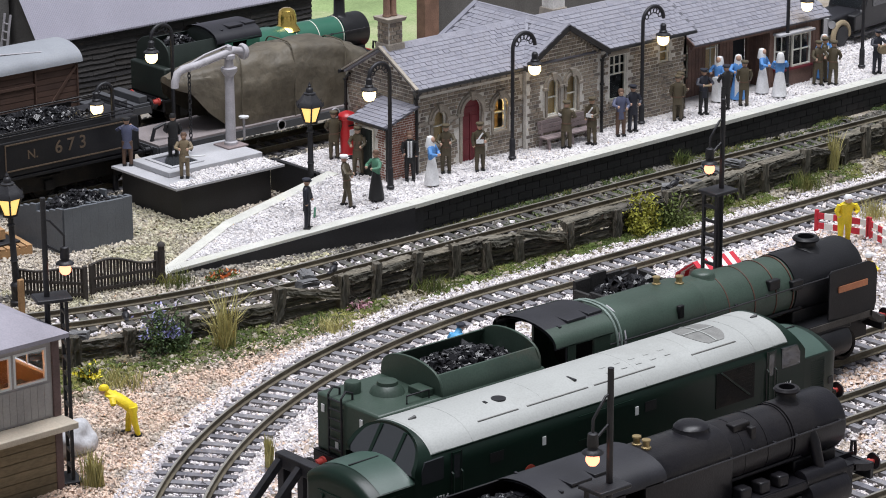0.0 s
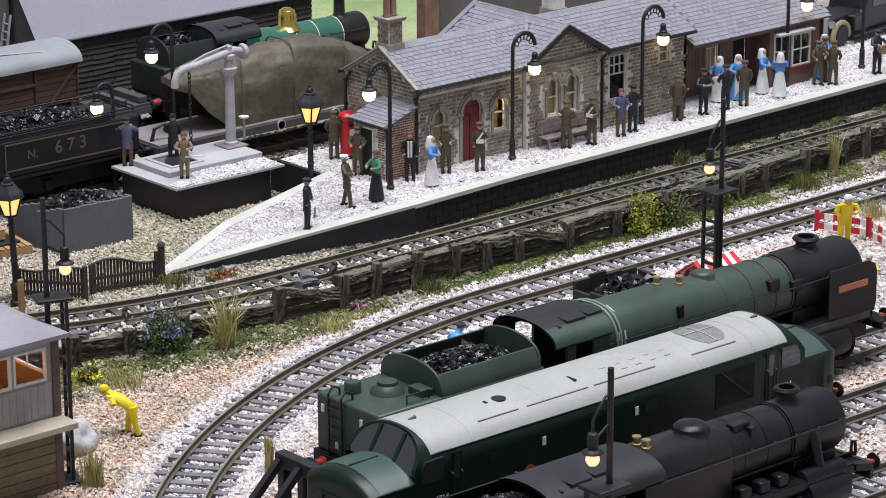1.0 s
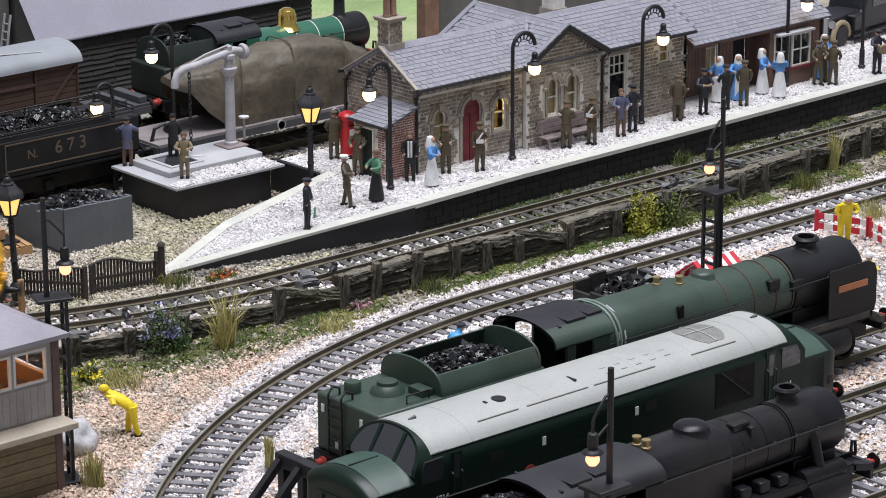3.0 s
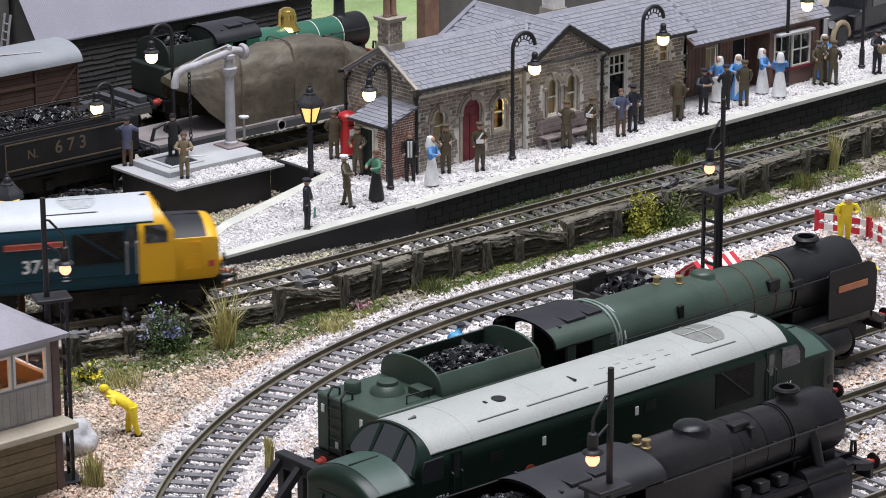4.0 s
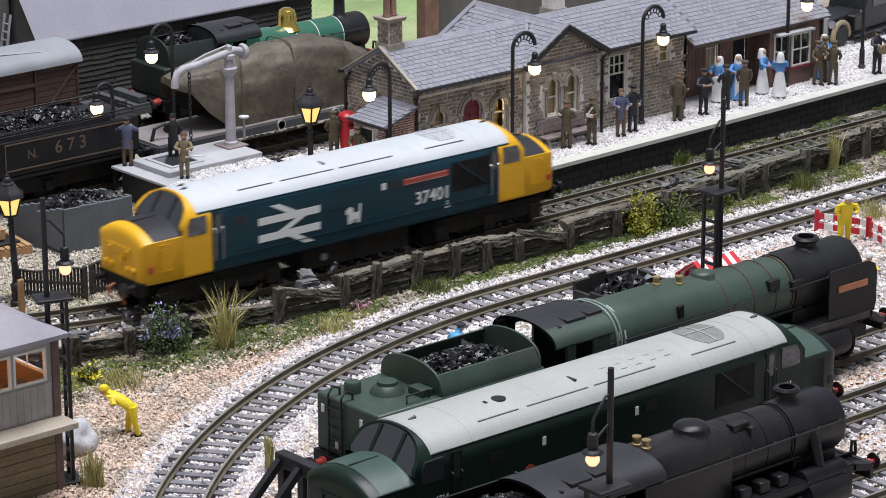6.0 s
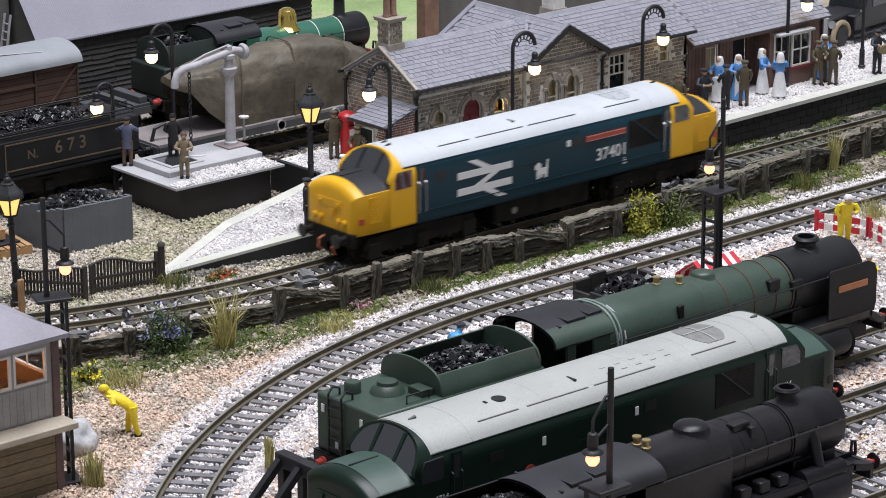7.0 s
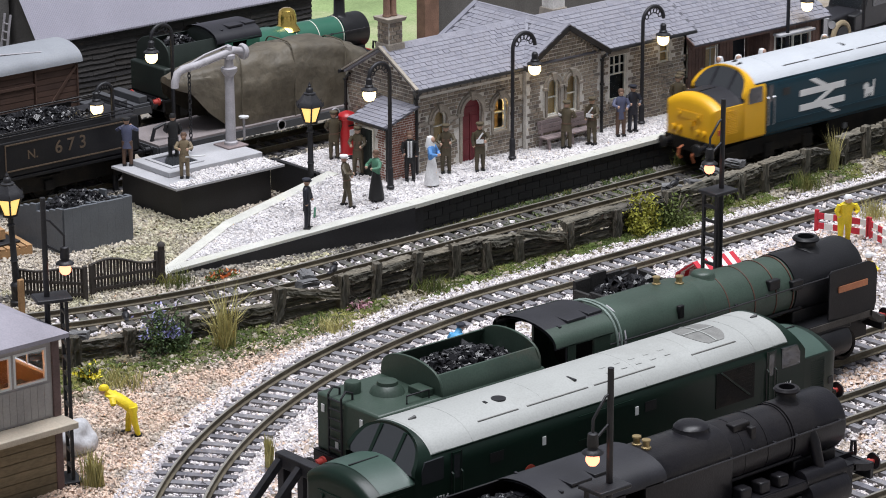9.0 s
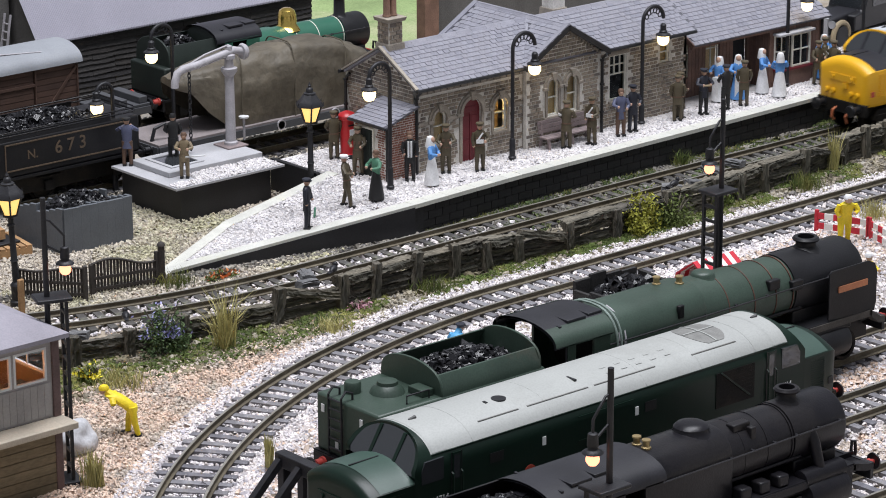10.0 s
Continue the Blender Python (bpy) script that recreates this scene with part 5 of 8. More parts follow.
    # running gear
    for sg in (-1, 1):
        cx = sg * 73
        bm = bmesh.new()
        for y in (-14.6, 14.6):
            prism(bm, [(cx - 32, 8), (cx - 30, 13), (cx - 12, 13.8), (cx + 12, 13.8), (cx + 30, 13), (cx + 32, 8), (cx + 26, 6.2), (cx - 26, 6.2)], y - 1.2, y + 1.2)
            for k in (-27, 0, 27):
                box(bm, cx + k - 3.2, y - 2.1, 4.0, cx + k + 3.2, y + 2.1, 10.4)
            for k in (-14, 14):
                for o in (-2, 2):
                    tube(bm, (cx + k + o, y, 5.0), (cx + k + o, y, 9.5), 1.5, 1.5, 10)
        box(bm, cx - 30, -12, 8, cx + 30, 12, 15)
        bogie = part("bogie", bm, M["underframe"], e)
        for k in (-27, 0, 27):
            for y, rz in ((-8.9, 0), (8.9, 180)):
                w = part("wheel", wheel_mesh(7.2, None), M["underframe"], bogie, at=put(cx + k, y, 7.2, rz))
                bm = bmesh.new()
                for q in range(3):
                    a = 2 * math.pi * q / 3
                    tube(bm, (3.6 * math.cos(a), -1.7, 3.6 * math.sin(a)), (3.6 * math.cos(a), -1.2, 3.6 * math.sin(a)), 1.0, 1.0, 8)
                part("wheel_hole", bm, M["black_paint"], w)
                if blue:
                    engine_wheels.append((w, (cx + k, y)))
    bm = bmesh.new()
    box(bm, -30, -15.5, 4.5, 28, 15.5, 14.8)
    part("fuel_tank", bm, M["underframe"], e, bevel=1.2)
    bm = bmesh.new()
    for sg in (-1, 1):
        tube(bm, (-18.8, sg * 15.4, 9.4), (-18.8, sg * 16.2, 9.4), 1.6, 1.6, 14)
    part("tank_gauge", bm, M["steel"], e, "round steel tank gauge")
    return e


engine = diesel("blue and yellow diesel locomotive with a white roof", M["loco_blue"], M["white_roof"], M["loco_yellow"], M["dark_roof"], None, True)
diesel("dark green diesel locomotive with a grey roof on a siding", M["loco_green"], M["grey_roof"], M["loco_green"], M["lit_nose_green"], put(-228.2, -266), False)
# ---- steam engines ----
def coal_heap(parent, x0, x1, y0, y1, z, rise, n, seed, size=2.6):
    r = np.random.default_rng(seed)
    u, v = r.uniform(0, 1, n), r.uniform(0, 1, n)
    h = np.sin(np.pi * np.clip(u, 0.02, 0.98)) ** 0.5 * np.sin(np.pi * np.clip(v, 0.02, 0.98)) ** 0.6 * rise
    w = np.stack([x0 + (x1 - x0) * u, y0 + (y1 - y0) * v, z + h * r.uniform(0.55, 1.0, n)], 1)
    bm = bmesh.new()
    g = [[bm.verts.new((x0 + (x1 - x0) * i / 10, y0 + (y1 - y0) * j / 8, z - 0.5 + 0.75 * rise * math.sin(math.pi * min(max(i / 10, 0.02), 0.98)) ** 0.5 * math.sin(math.pi * min(max(j / 8, 0.02), 0.98)) ** 0.6)) for i in range(11)] for j in range(9)]
    for j in range(8):
        for i in range(10):
            bm.faces.new((g[j][i], g[j][i + 1], g[j + 1][i + 1], g[j + 1][i]))
    bed = part("coal_bed", bm, M["coal"], parent)
    c = chips("coal", w, size, M["coal"], seed, flat=0.85, parent=parent, spread=0.35)
    tagged(c, "heap of glossy black coal", kind="stuff")
    return bed


def driver(parent, x, r, material, y=8.9):
    for s in (-1, 1):
        bm = bmesh.new()
        lathe(bm, [(r - 1.5, -1.2), (r - 1.5, -1.7), (r, -1.7), (r, 0.8), (r + 0.7, 1.0), (r + 0.7, 1.5), (r - 1.5, 1.5), (r - 1.5, -1.2)], 26, axis="y")
        w = part("wheel", bm, material, parent, at=put(x, s * y, r, 0 if s < 0 else 180))
        bm = bmesh.new()
        for k in range(10):
            a = 2 * math.pi * k / 10
            tube(bm, (0, -0.6, 0), ((r - 1.2) * math.cos(a), -0.6, (r - 1.2) * math.sin(a)), 0.55, 0.4, 6)
        tube(bm, (0, -2, 0), (0, 1, 0), 1.8, 1.8, 12)
        part("spokes", bm, material, w)


def hand_rail(parent, pts, r=0.32, material=None, every=None):
    part("handrail", bent(bmesh.new(), pts, r, 6), material or M["black_iron"], parent)


def steam(label, at, k):
    """k: the sizes of the engine; x = 0 is its front beam, and it faces +x."""
    e = root("steam_locomotive", label, "locomotive", at)
    paint, dark, zc, r = k["paint"], k["dark"], k["zc"], k["r"]
    fb, sb, cf, cb = k["front"], k["smoke_end"], k["cab_front"], k["cab_back"]
    fx = k["firebox"]
    # boiler
    b = part("boiler", lathe(bmesh.new(), [(r * 0.97, sb + 0.2), (r * 1.0, sb - 12), (r * k.get("taper", 1.05), fx + 1)], 40, (0, 0, zc), "x"), paint, e)
    for i, x in enumerate(k["bands"]):
        rr = r * (1 + (k.get("taper", 1.05) - 1) * (sb - x) / (sb - fx)) + 0.1
        bd = lathe(bmesh.new(), [(rr - 0.3, x - 0.22), (rr - 0.02, x - 0.22), (rr - 0.02, x + 0.22), (rr - 0.3, x + 0.22)], 40, (0, 0, zc), "x")
        part("boiler_band", bd, k["band"], b)
    # firebox, flat-sided
    bm = bmesh.new()
    rf = r * k.get("taper", 1.05) + 0.2

    def fsec(x, g, h):
        o = [(x, -g, 17)]
        for i in range(17):
            a = math.pi * i / 16
            o.append((x, -g * math.copysign(abs(math.cos(a)) ** 0.8, math.cos(a)), zc + h * math.sin(a) ** 0.8))
        return o + [(x, g, 17)]

    quad_ring(bm, [fsec(fx + 1.5, rf * 0.98, rf), fsec(fx, rf + 0.3, rf + 0.25), fsec(cf - 0.5, rf + 0.4, rf + 0.1)])
    part("firebox", bm, paint, e)
    # smokebox
    sm = part("smokebox", lathe(bmesh.new(), [(1, fb + 1.4), (r * 0.55, fb + 1.1), (r * 0.86, fb + 0.3), (r * 0.98, fb - 0.2), (r * 1.02, fb - 1.4), (r * 1.02, sb), (r * 0.9, sb - 0.2)], 40, (0, 0, zc), "x"), dark, e)
    part("smokebox_door", lathe(bmesh.new(), [(0.6, fb + 2.6), (r * 0.5, fb + 2.0), (r * 0.72, fb + 0.8), (r * 0.72, fb)], 30, (0, 0, zc), "x"), dark, sm)
    part("smokebox_saddle", box(bmesh.new(), sb + 2, -9, 12, fb - 3, 9, zc - r * 0.7), dark, sm, bevel=0.6)
    cx, ch, cr = k["chimney"]
    zt = zc + r
    part("chimney", lathe(bmesh.new(), [(cr * 1.7, -2.2), (cr * 1.25, -0.4), (cr * 0.95, 0.8), (cr * 0.9, ch - 1.8), (cr * 1.2, ch - 1.5), (cr * 1.28, ch - 0.8), (cr * 1.1, ch), (cr * 0.78, ch), (cr * 0.78, ch - 3)], 28, (cx, 0, zt)), k.get("chimney_mat", dark), e, "black chimney with a flared rim")
    dx, dh, dr = k["dome"]
    part("dome", lathe(bmesh.new(), [(dr * 1.5, -2.4), (dr * 1.15, -0.6), (dr, 0.5), (dr * 0.97, dh * 0.55), (dr * 0.8, dh * 0.85), (dr * 0.45, dh * 0.98), (0.3, dh)], 28, (dx, 0, zt)), k.get("dome_mat", paint), e)
    for vx, vy in k["valves"]:
        part("safety_valve", lathe(bmesh.new(), [(1.7, -1), (1.7, 0.6), (1.2, 0.9), (1.2, 2.6), (1.6, 2.8), (1.5, 3.2), (0.4, 3.2)], 14, (vx, vy, zt + r * (k.get("taper", 1.05) - 1))), M["dull_brass"], e, "dull brass safety valve")
    # running plate and frames
    zp, yp = k["plate"]
    rp = part("running_plate", box(bmesh.new(), cb, -yp, zp - 0.9, k["plate_front"], yp, zp), dark, e, bevel=0.2)
    for s in (-1, 1):
        part("valance", box(bmesh.new(), cb, s * yp - 0.4, zp - 3.0, k["plate_front"], s * yp + 0.4, zp - 0.4), k.get("valance", dark), rp)
        bm = bmesh.new()
        prism(bm, [(k["plate_front"] - 1, zp), (k["plate_front"] - 1, zp - 2.4), (-3.5, 14.2), (0, 14.2), (0, 16.4), (-2.5, 16.6)], s * yp - 0.4, s * (yp - 4))
        part("front_drop", bm, k.get("valance", dark), rp)
        part("frame", box(bmesh.new(), cb, s * 7 - 0.4, 6, 0, s * 7 + 0.4, zp - 0.5), dark, e)
    part("front_deck", box(bmesh.new(), k["plate_front"] - 2, -13, 15.2, 0, 13, 16.2), dark, e)
    part("buffer_beam", box(bmesh.new(), -1.2, -16.5, 10.5, 0.4, 16.5, 16.6), M[k.get("beam", "black_iron")], e, bevel=0.2)
    buffer_pair(e, 0.4, 1, 13.9)
    part("coupling", bent(bmesh.new(), [(0.4, 0, 13), (3, 0, 12), (3.6, 0, 8), (2.4, 0, 7)], 0.7, 6), M["black_iron"], e)
    for y in (-5.5, 5.5):
        part("vacuum_pipe", bent(bmesh.new(), [(0.2, y, 12), (2.6, y, 12.6), (3.2, y, 17), (2.8, y, 20.5), (1.2, y, 21), (0.8, y, 17)], 0.6, 8), M["black_iron"], e)
    # gear
    for x in k["drivers"]:
        driver(e, x, k["dr"], M["underframe"])
    for x in k["small"]:
        driver(e, x, 6.2, M["underframe"])
    for s in (-1, 1):
        c = part("cylinder", lathe(bmesh.new(), [(0.8, -11), (6, -10.6), (6.4, -9), (6.4, 7), (6, 8.6), (2, 9.0), (2, 11)], 24, (k["cyl"], s * 13.2, 11.2), "x"), dark, e, bevel=0.0)
        part("valve_chest", lathe(bmesh.new(), [(0.8, -12), (3.4, -11.5), (3.4, 8.5), (0.8, 9)], 20, (k["cyl"], s * 13.4, 17.6), "x"), dark, c)
        dl = k["drivers"]
        part("coupling_rod", box(bmesh.new(), min(dl) - 1.5, s * 12.2 - 0.4, k["dr"] - 4.2, max(dl) + 1.5, s * 12.2 + 0.4, k["dr"] - 2.6), M["steel"], e)
        part("connecting_rod", prism(bmesh.new(), [(sorted(dl)[len(dl) // 2], k["dr"] - 4.2), (k["cyl"] - 10, 10.4), (k["cyl"] - 10, 12), (sorted(dl)[len(dl) // 2], k["dr"] - 2.2)], s * 13.4 - 0.4, s * 13.4 + 0.4), M["steel"], e)
        part("slide_bar", box(bmesh.new(), k["cyl"] - 30, s * 13.4 - 0.8, 13.4, k["cyl"] - 10, s * 13.4 + 0.8, 14.6), M["underframe"], e)
        hand_rail(e, [(cf + 2, s * (rf + 1.0), zc + 3), (fx, s * (rf + 1.0), zc + 3), (sb, s * (r + 1.0), zc + 3.0), (fb - 2, s * (r + 0.9), zc + 3.0)])
        for x in np.linspace(fb - 4, fx, 6):
            part("rail_knob", tube(bmesh.new(), (x, s * (r - 0.5), zc + 3), (x, s * (r + 1.3), zc + 3), 0.35, 0.5, 6), M["black_iron"], e)
        # side pipes
        part("feed_pipe", bent(bmesh.new(), [(cf, s * (r * 0.92), zc - r * 0.55), (fx, s * (r * 0.92), zc - r * 0.55), (sb + 4, s * (r * 0.9), zc - r * 0.55)], 0.6, 6), dark, e)
    # cab
    zr, hw = k["cab_top"], k["cab_w"]
    cab = part("cab_front", prism(bmesh.new(), [(-hw, zp), (hw, zp), (hw, zr - 7)] + [(hw * math.cos(math.pi * i / 12), zr - 7 + 6.6 * math.sin(math.pi * i / 12)) for i in range(13)] + [(-hw, zr - 7)], cf - 0.6, cf + 0.4, "yz"), paint, e)
    for s in (-1, 1):
        y0, y1 = s * hw - 0.5, s * hw + 0.5
        zl, zw = k.get("cab_sill", zp + 12), zr - 7.5
        part("cab_side", box(bmesh.new(), cb, y0, zp - 1, cf, y1, zl), paint, cab)
        part("cab_side", box(bmesh.new(), cf - 8, y0, zl, cf, y1, zr - 6.5), paint, cab)
        part("cab_side", box(bmesh.new(), cf - 21, y0, zl, cf - 17, y1, zr - 6.5), paint, cab)
        part("cab_side", box(bmesh.new(), cb, y0, zw, cf, y1, zr - 6.3), paint, cab)
        part("cab_rail", bent(bmesh.new(), [(cb + 0.3, s * hw, zp + 2), (cb + 0.3, s * (hw + 0.4), zr - 8)], 0.4, 6), M["black_iron"], cab)
    bm = bmesh.new()
    arc = [(hw * 1.04 * math.cos(math.pi * i / 18), zr - 7 + 7.0 * math.sin(math.pi * i / 18) ** 0.85) for i in range(19)]
    quad_ring(bm, [[(x, y, z - o) for y, z in arc] for x, o in ((cb - 5, 0), (cf + 1.5, 0))] + [[(x, y * 0.96, z - 0.8) for y, z in arc] for x in (cf + 1.5, cb - 5)], close=False, cap=False)
    cr_ = part("cab_roof", bm, k["roof"], cab, "dull dark cab roof")
    if k.get("eaves"):
        for s in (-1, 1):
            bm = bmesh.new()
            low = [(s * y, z) for y, z in arc[:6]]
            quad_ring(bm, [[(x, y * (1 + o), z + o * 8) for y, z in low] for x, o in ((cb - 5.1, 0.012), (cf + 1.7, 0.012))], close=False, cap=False)
            part("roof_eave", bm, paint, cr_, "green painted roof side")
        for x in (cf + 5.5, cf + 7.5):
            loop = [(x, (rf + 1.7) * math.copysign(abs(math.cos(math.pi * i / 14)) ** 0.8, math.cos(math.pi * i / 14)), zc + (rf + 1.5) * math.sin(math.pi * i / 14) ** 0.8) for i in range(4, 14)]
            part("steam_pipe", bent(bmesh.new(), loop + [(x, -rf - 1.5, zc - 2), (x, -rf - 1.3, 24)], 0.45, 6), M["pale_green"], e, "thin pale green pipe over the firebox")
    for i, (x0, x1, a) in enumerate(((cb + 6, cb + 15, 62), (cb + 17, cb + 24, 66))):
        y = -hw * math.cos(radians(a))
        part("roof_hatch", box(bmesh.new(), x0, y - 3.5, zr - 1.3, x1, y + 5, zr - 0.2), k["roof"], cr_, bevel=0.2)
    part("roof_rib", box(bmesh.new(), cb + 1, -hw * 0.75, zr - 2.3, cb + 2, hw * 0.75, zr - 1.2), k["roof"], cr_)
    part("cab_floor", box(bmesh.new(), cb - 6, -hw + 1, zp - 2, cf, hw - 1, zp - 0.6), M["brown_wood"], cab)
    part("backhead", lathe(bmesh.new(), [(r * 0.9, cf - 3), (r * 0.95, cf)], 24, (0, 0, zc), "x"), M["underframe"], cab)
    # deflectors
    if k.get("deflectors"):
        d0, d1, z0, z1 = k["deflectors"]
        for s in (-1, 1):
            bm = bmesh.new()
            prism(bm, [(d0, z0), (d1 - 1, z0 - 1.5), (d1, z0 + 2), (d1, z1 - 5), (d1 - 1.5, z1 - 1.6), (d1 - 5, z1), (d0 + 1, z1), (d0, z1 - 1)], s * (yp - 0.2) - 0.35, s * (yp - 0.2) + 0.35)
            df = part("smoke_deflector", bm, dark, e, "flat black smoke deflector plate", bevel=0.15)
            part("nameplate", box(bmesh.new(), d0 + 5, s * (yp + 0.15), z1 - 9.5, d1 - 6, s * (yp + 0.7), z1 - 7), M["copper"], df, "copper coloured nameplate")
            for x in (d0 + 8, d1 - 6):
                part("stay", tube(bmesh.new(), (x, s * yp, z1 - 4), (x, s * (r - 1), zc + 3), 0.4, 0.4, 6), dark, df)
    if k.get("outside_pipe"):
        for s in (-1, 1):
            part("outside_steam_pipe", bent(bmesh.new(), [(k["cyl"] - 3, s * (r * 0.75), zc + r * 0.35), (k["cyl"] - 3, s * (r + 0.6), zc - 2), (k["cyl"] - 2, s * 13.4, zp + 1)], 2.0, 12), dark, e)
            for x in (-64, -55, -46):
                part("sand_box", box(bmesh.new(), x, s * 13.0 - 2.4, zp, x + 5, s * 13.0 + 2.4, zp + 4.2), dark, e, bevel=0.7)
    for p in k.get("fittings", ()):
        bm = bmesh.new()
        box(bm, *p)
        part("boiler_fitting", bm, dark, e, bevel=0.4)
    return e


def tender(label, at, k):
    """k: x0 back, x1 front, tank side height and so on; x grows towards the engine."""
    e = root("tender", label, "tender", at)
    x0, x1, zb, zs, hw = k["x0"], k["x1"], k["zb"], k["zs"], k["hw"]
    paint = k["paint"]
    part("tank", box(bmesh.new(), x0, -hw, zb, x1, hw, zs), paint, e, bevel=1.0)
    part("footplate", box(bmesh.new(), x0 - 1, -hw - 0.6, zb - 1.2, x1 + 1, hw + 0.6, zb), M["loco_black"], e)
    c0, c1, zc = k["coal"]
    for s in (-1, 1):
        bm = bmesh.new()
        ins = k.get("inset", 3.5)
        quad_ring(bm, [[(x, s * (hw - 0.3), zs - 1), (x, s * (hw - ins * 0.25), zs + (zc - zs) * 0.4), (x, s * (hw - ins), zc), (x, s * (hw - ins - 0.9), zc), (x, s * (hw - ins * 0.25 - 0.9), zs + (zc - zs) * 0.4), (x, s * (hw - 1.2), zs - 1)] for x in (c0, c1)])
        part("bunker_side", bm, paint, e)
    for x, nm in ((c0, "bunker_back"), (c1, "bunker_front")):
        bm = bmesh.new()
        w = hw - 0.6
        up = k.get("arch", 4.0)
        pts = [(-w, zs - 1), (w, zs - 1)] + [(w * math.cos(math.pi * i / 14), zs + (zc - zs + up) * math.sin(math.pi * i / 14) ** 0.6) for i in range(15)]
        prism(bm, pts, x - 0.5, x + 0.5, "yz")
        part(nm, bm, paint, e, bevel=0.2)
    coal_heap(e, c0 + 1, c1 - 1, -hw + 4, hw - 4, zs - 1, zc - zs + k.get("rise", 2.5), int(k.get("n", 420) * 3.2), k.get("seed", 3), k.get("size", 2.6) * 0.56)
    part("buffer_beam", box(bmesh.new(), x0 - 1.6, -hw, zb - 6, x0 - 0.4, hw, zb - 0.4), M["loco_black"], e)
    buffer_pair(e, x0 - 1.6, -1, 13.9)
    for s in (-1, 1):
        part("side_frame", prism(bmesh.new(), [(x0 + 1, zb - 1), (x1 - 1, zb - 1), (x1 - 2, 7), (x1 - 12, 5.5), (x0 + 12, 5.5), (x0 + 2, 7)], s * (hw - 3) - 0.5, s * (hw - 3) + 0.5), M["underframe"], e)
        for x in np.linspace(x0 + 12, x1 - 12, 3):
            w = part("wheel", wheel_mesh(7.0, None), M["underframe"], e, at=put(float(x), s * 8.9, 7.0, 0 if s < 0 else 180))
            part("axle_box", box(bmesh.new(), float(x) - 2.4, s * (hw - 2.4) - 1.2, 5, float(x) + 2.4, s * (hw - 2.4) + 1.2, 10), M["underframe"], e, bevel=0.3)
            part("spring", prism(bmesh.new(), [(float(x) - 7, 12.2), (float(x), 10.4), (float(x) + 7, 12.2), (float(x), 12.0)], s * (hw - 2.2) - 0.6, s * (hw - 2.2) + 0.6), M["underframe"], e)
    if k.get("filler"):
        part("water_filler", lathe(bmesh.new(), [(6.5, -0.4), (5.6, 1.6), (3.8, 3.0), (3.6, 4.2), (0.5, 4.8)], 22, (k["filler"], 0, zs)), paint, e, "domed water filler")
        for y, x in ((8, x0 + 9),):
            part("tank_vent", lathe(bmesh.new(), [(3, -0.2), (3, 3.4), (2.6, 4.0), (0.4, 4.2)], 16, (x, y, zs)), paint, e)
        part("tool_box", box(bmesh.new(), c0 - 6, -hw + 4, zs, c0 - 1, -hw + 12, zs + 2.6), paint, e, bevel=0.3)
        for y0 in (2, 9):
            lad = part("ladder_stile", bent(bmesh.new(), [(x0 - 1.0, y0, zb), (x0 - 1.0, y0, zs + 1.5), (x0 + 1.0, y0, zs + 3.6), (x0 + 4, y0, zs + 2.4), (x0 + 4, y0, zs)], 0.45, 6), M["black_iron"], e)
        for i in range(6):
            part("rung", tube(bmesh.new(), (x0 - 1.0, 2, zb + 3 + i * 3.6), (x0 - 1.0, 9, zb + 3 + i * 3.6), 0.35, 0.35, 6), M["black_iron"], e)
        for y0, z in ((-8, zs - 5), (13, zs - 5), (-13, zs - 14), (5.5, zs - 17)):
            part("lamp_bracket", box(bmesh.new(), x0 - 0.5, y0 - 0.8, z - 1.4, x0 - 0.15, y0 + 0.8, z + 1.4), M["white_mark"], e)
        hand_rail(e, [(c0 - 4, -hw + 3, zs), (c0 - 4, -hw + 3, zs + 3), (c0 - 14, -hw + 3, zs + 3), (c0 - 14, -hw + 3, zs)])
    if k.get("rails"):
        for j in range(2):
            z = zs + 2.0 + j * 1.8
            part("coal_rail", bent(bmesh.new(), [(x1 - 1, -hw + 0.6, z), (x0 + 3, -hw + 0.6, z), (x0 + 0.8, -hw + 3, z), (x0 + 0.8, hw - 3, z), (x0 + 3, hw - 0.6, z), (x1 - 1, hw - 0.6, z)] if k["rails"] > 0 else [(x0 + 1, -hw + 0.6, z), (x1 - 3, -hw + 0.6, z), (x1 - 0.8, -hw + 3, z), (x1 - 0.8, hw - 3, z), (x1 - 3, hw - 0.6, z), (x0 + 1, hw - 0.6, z)], 0.42, 6), M["grimy_black"], e)
    return e


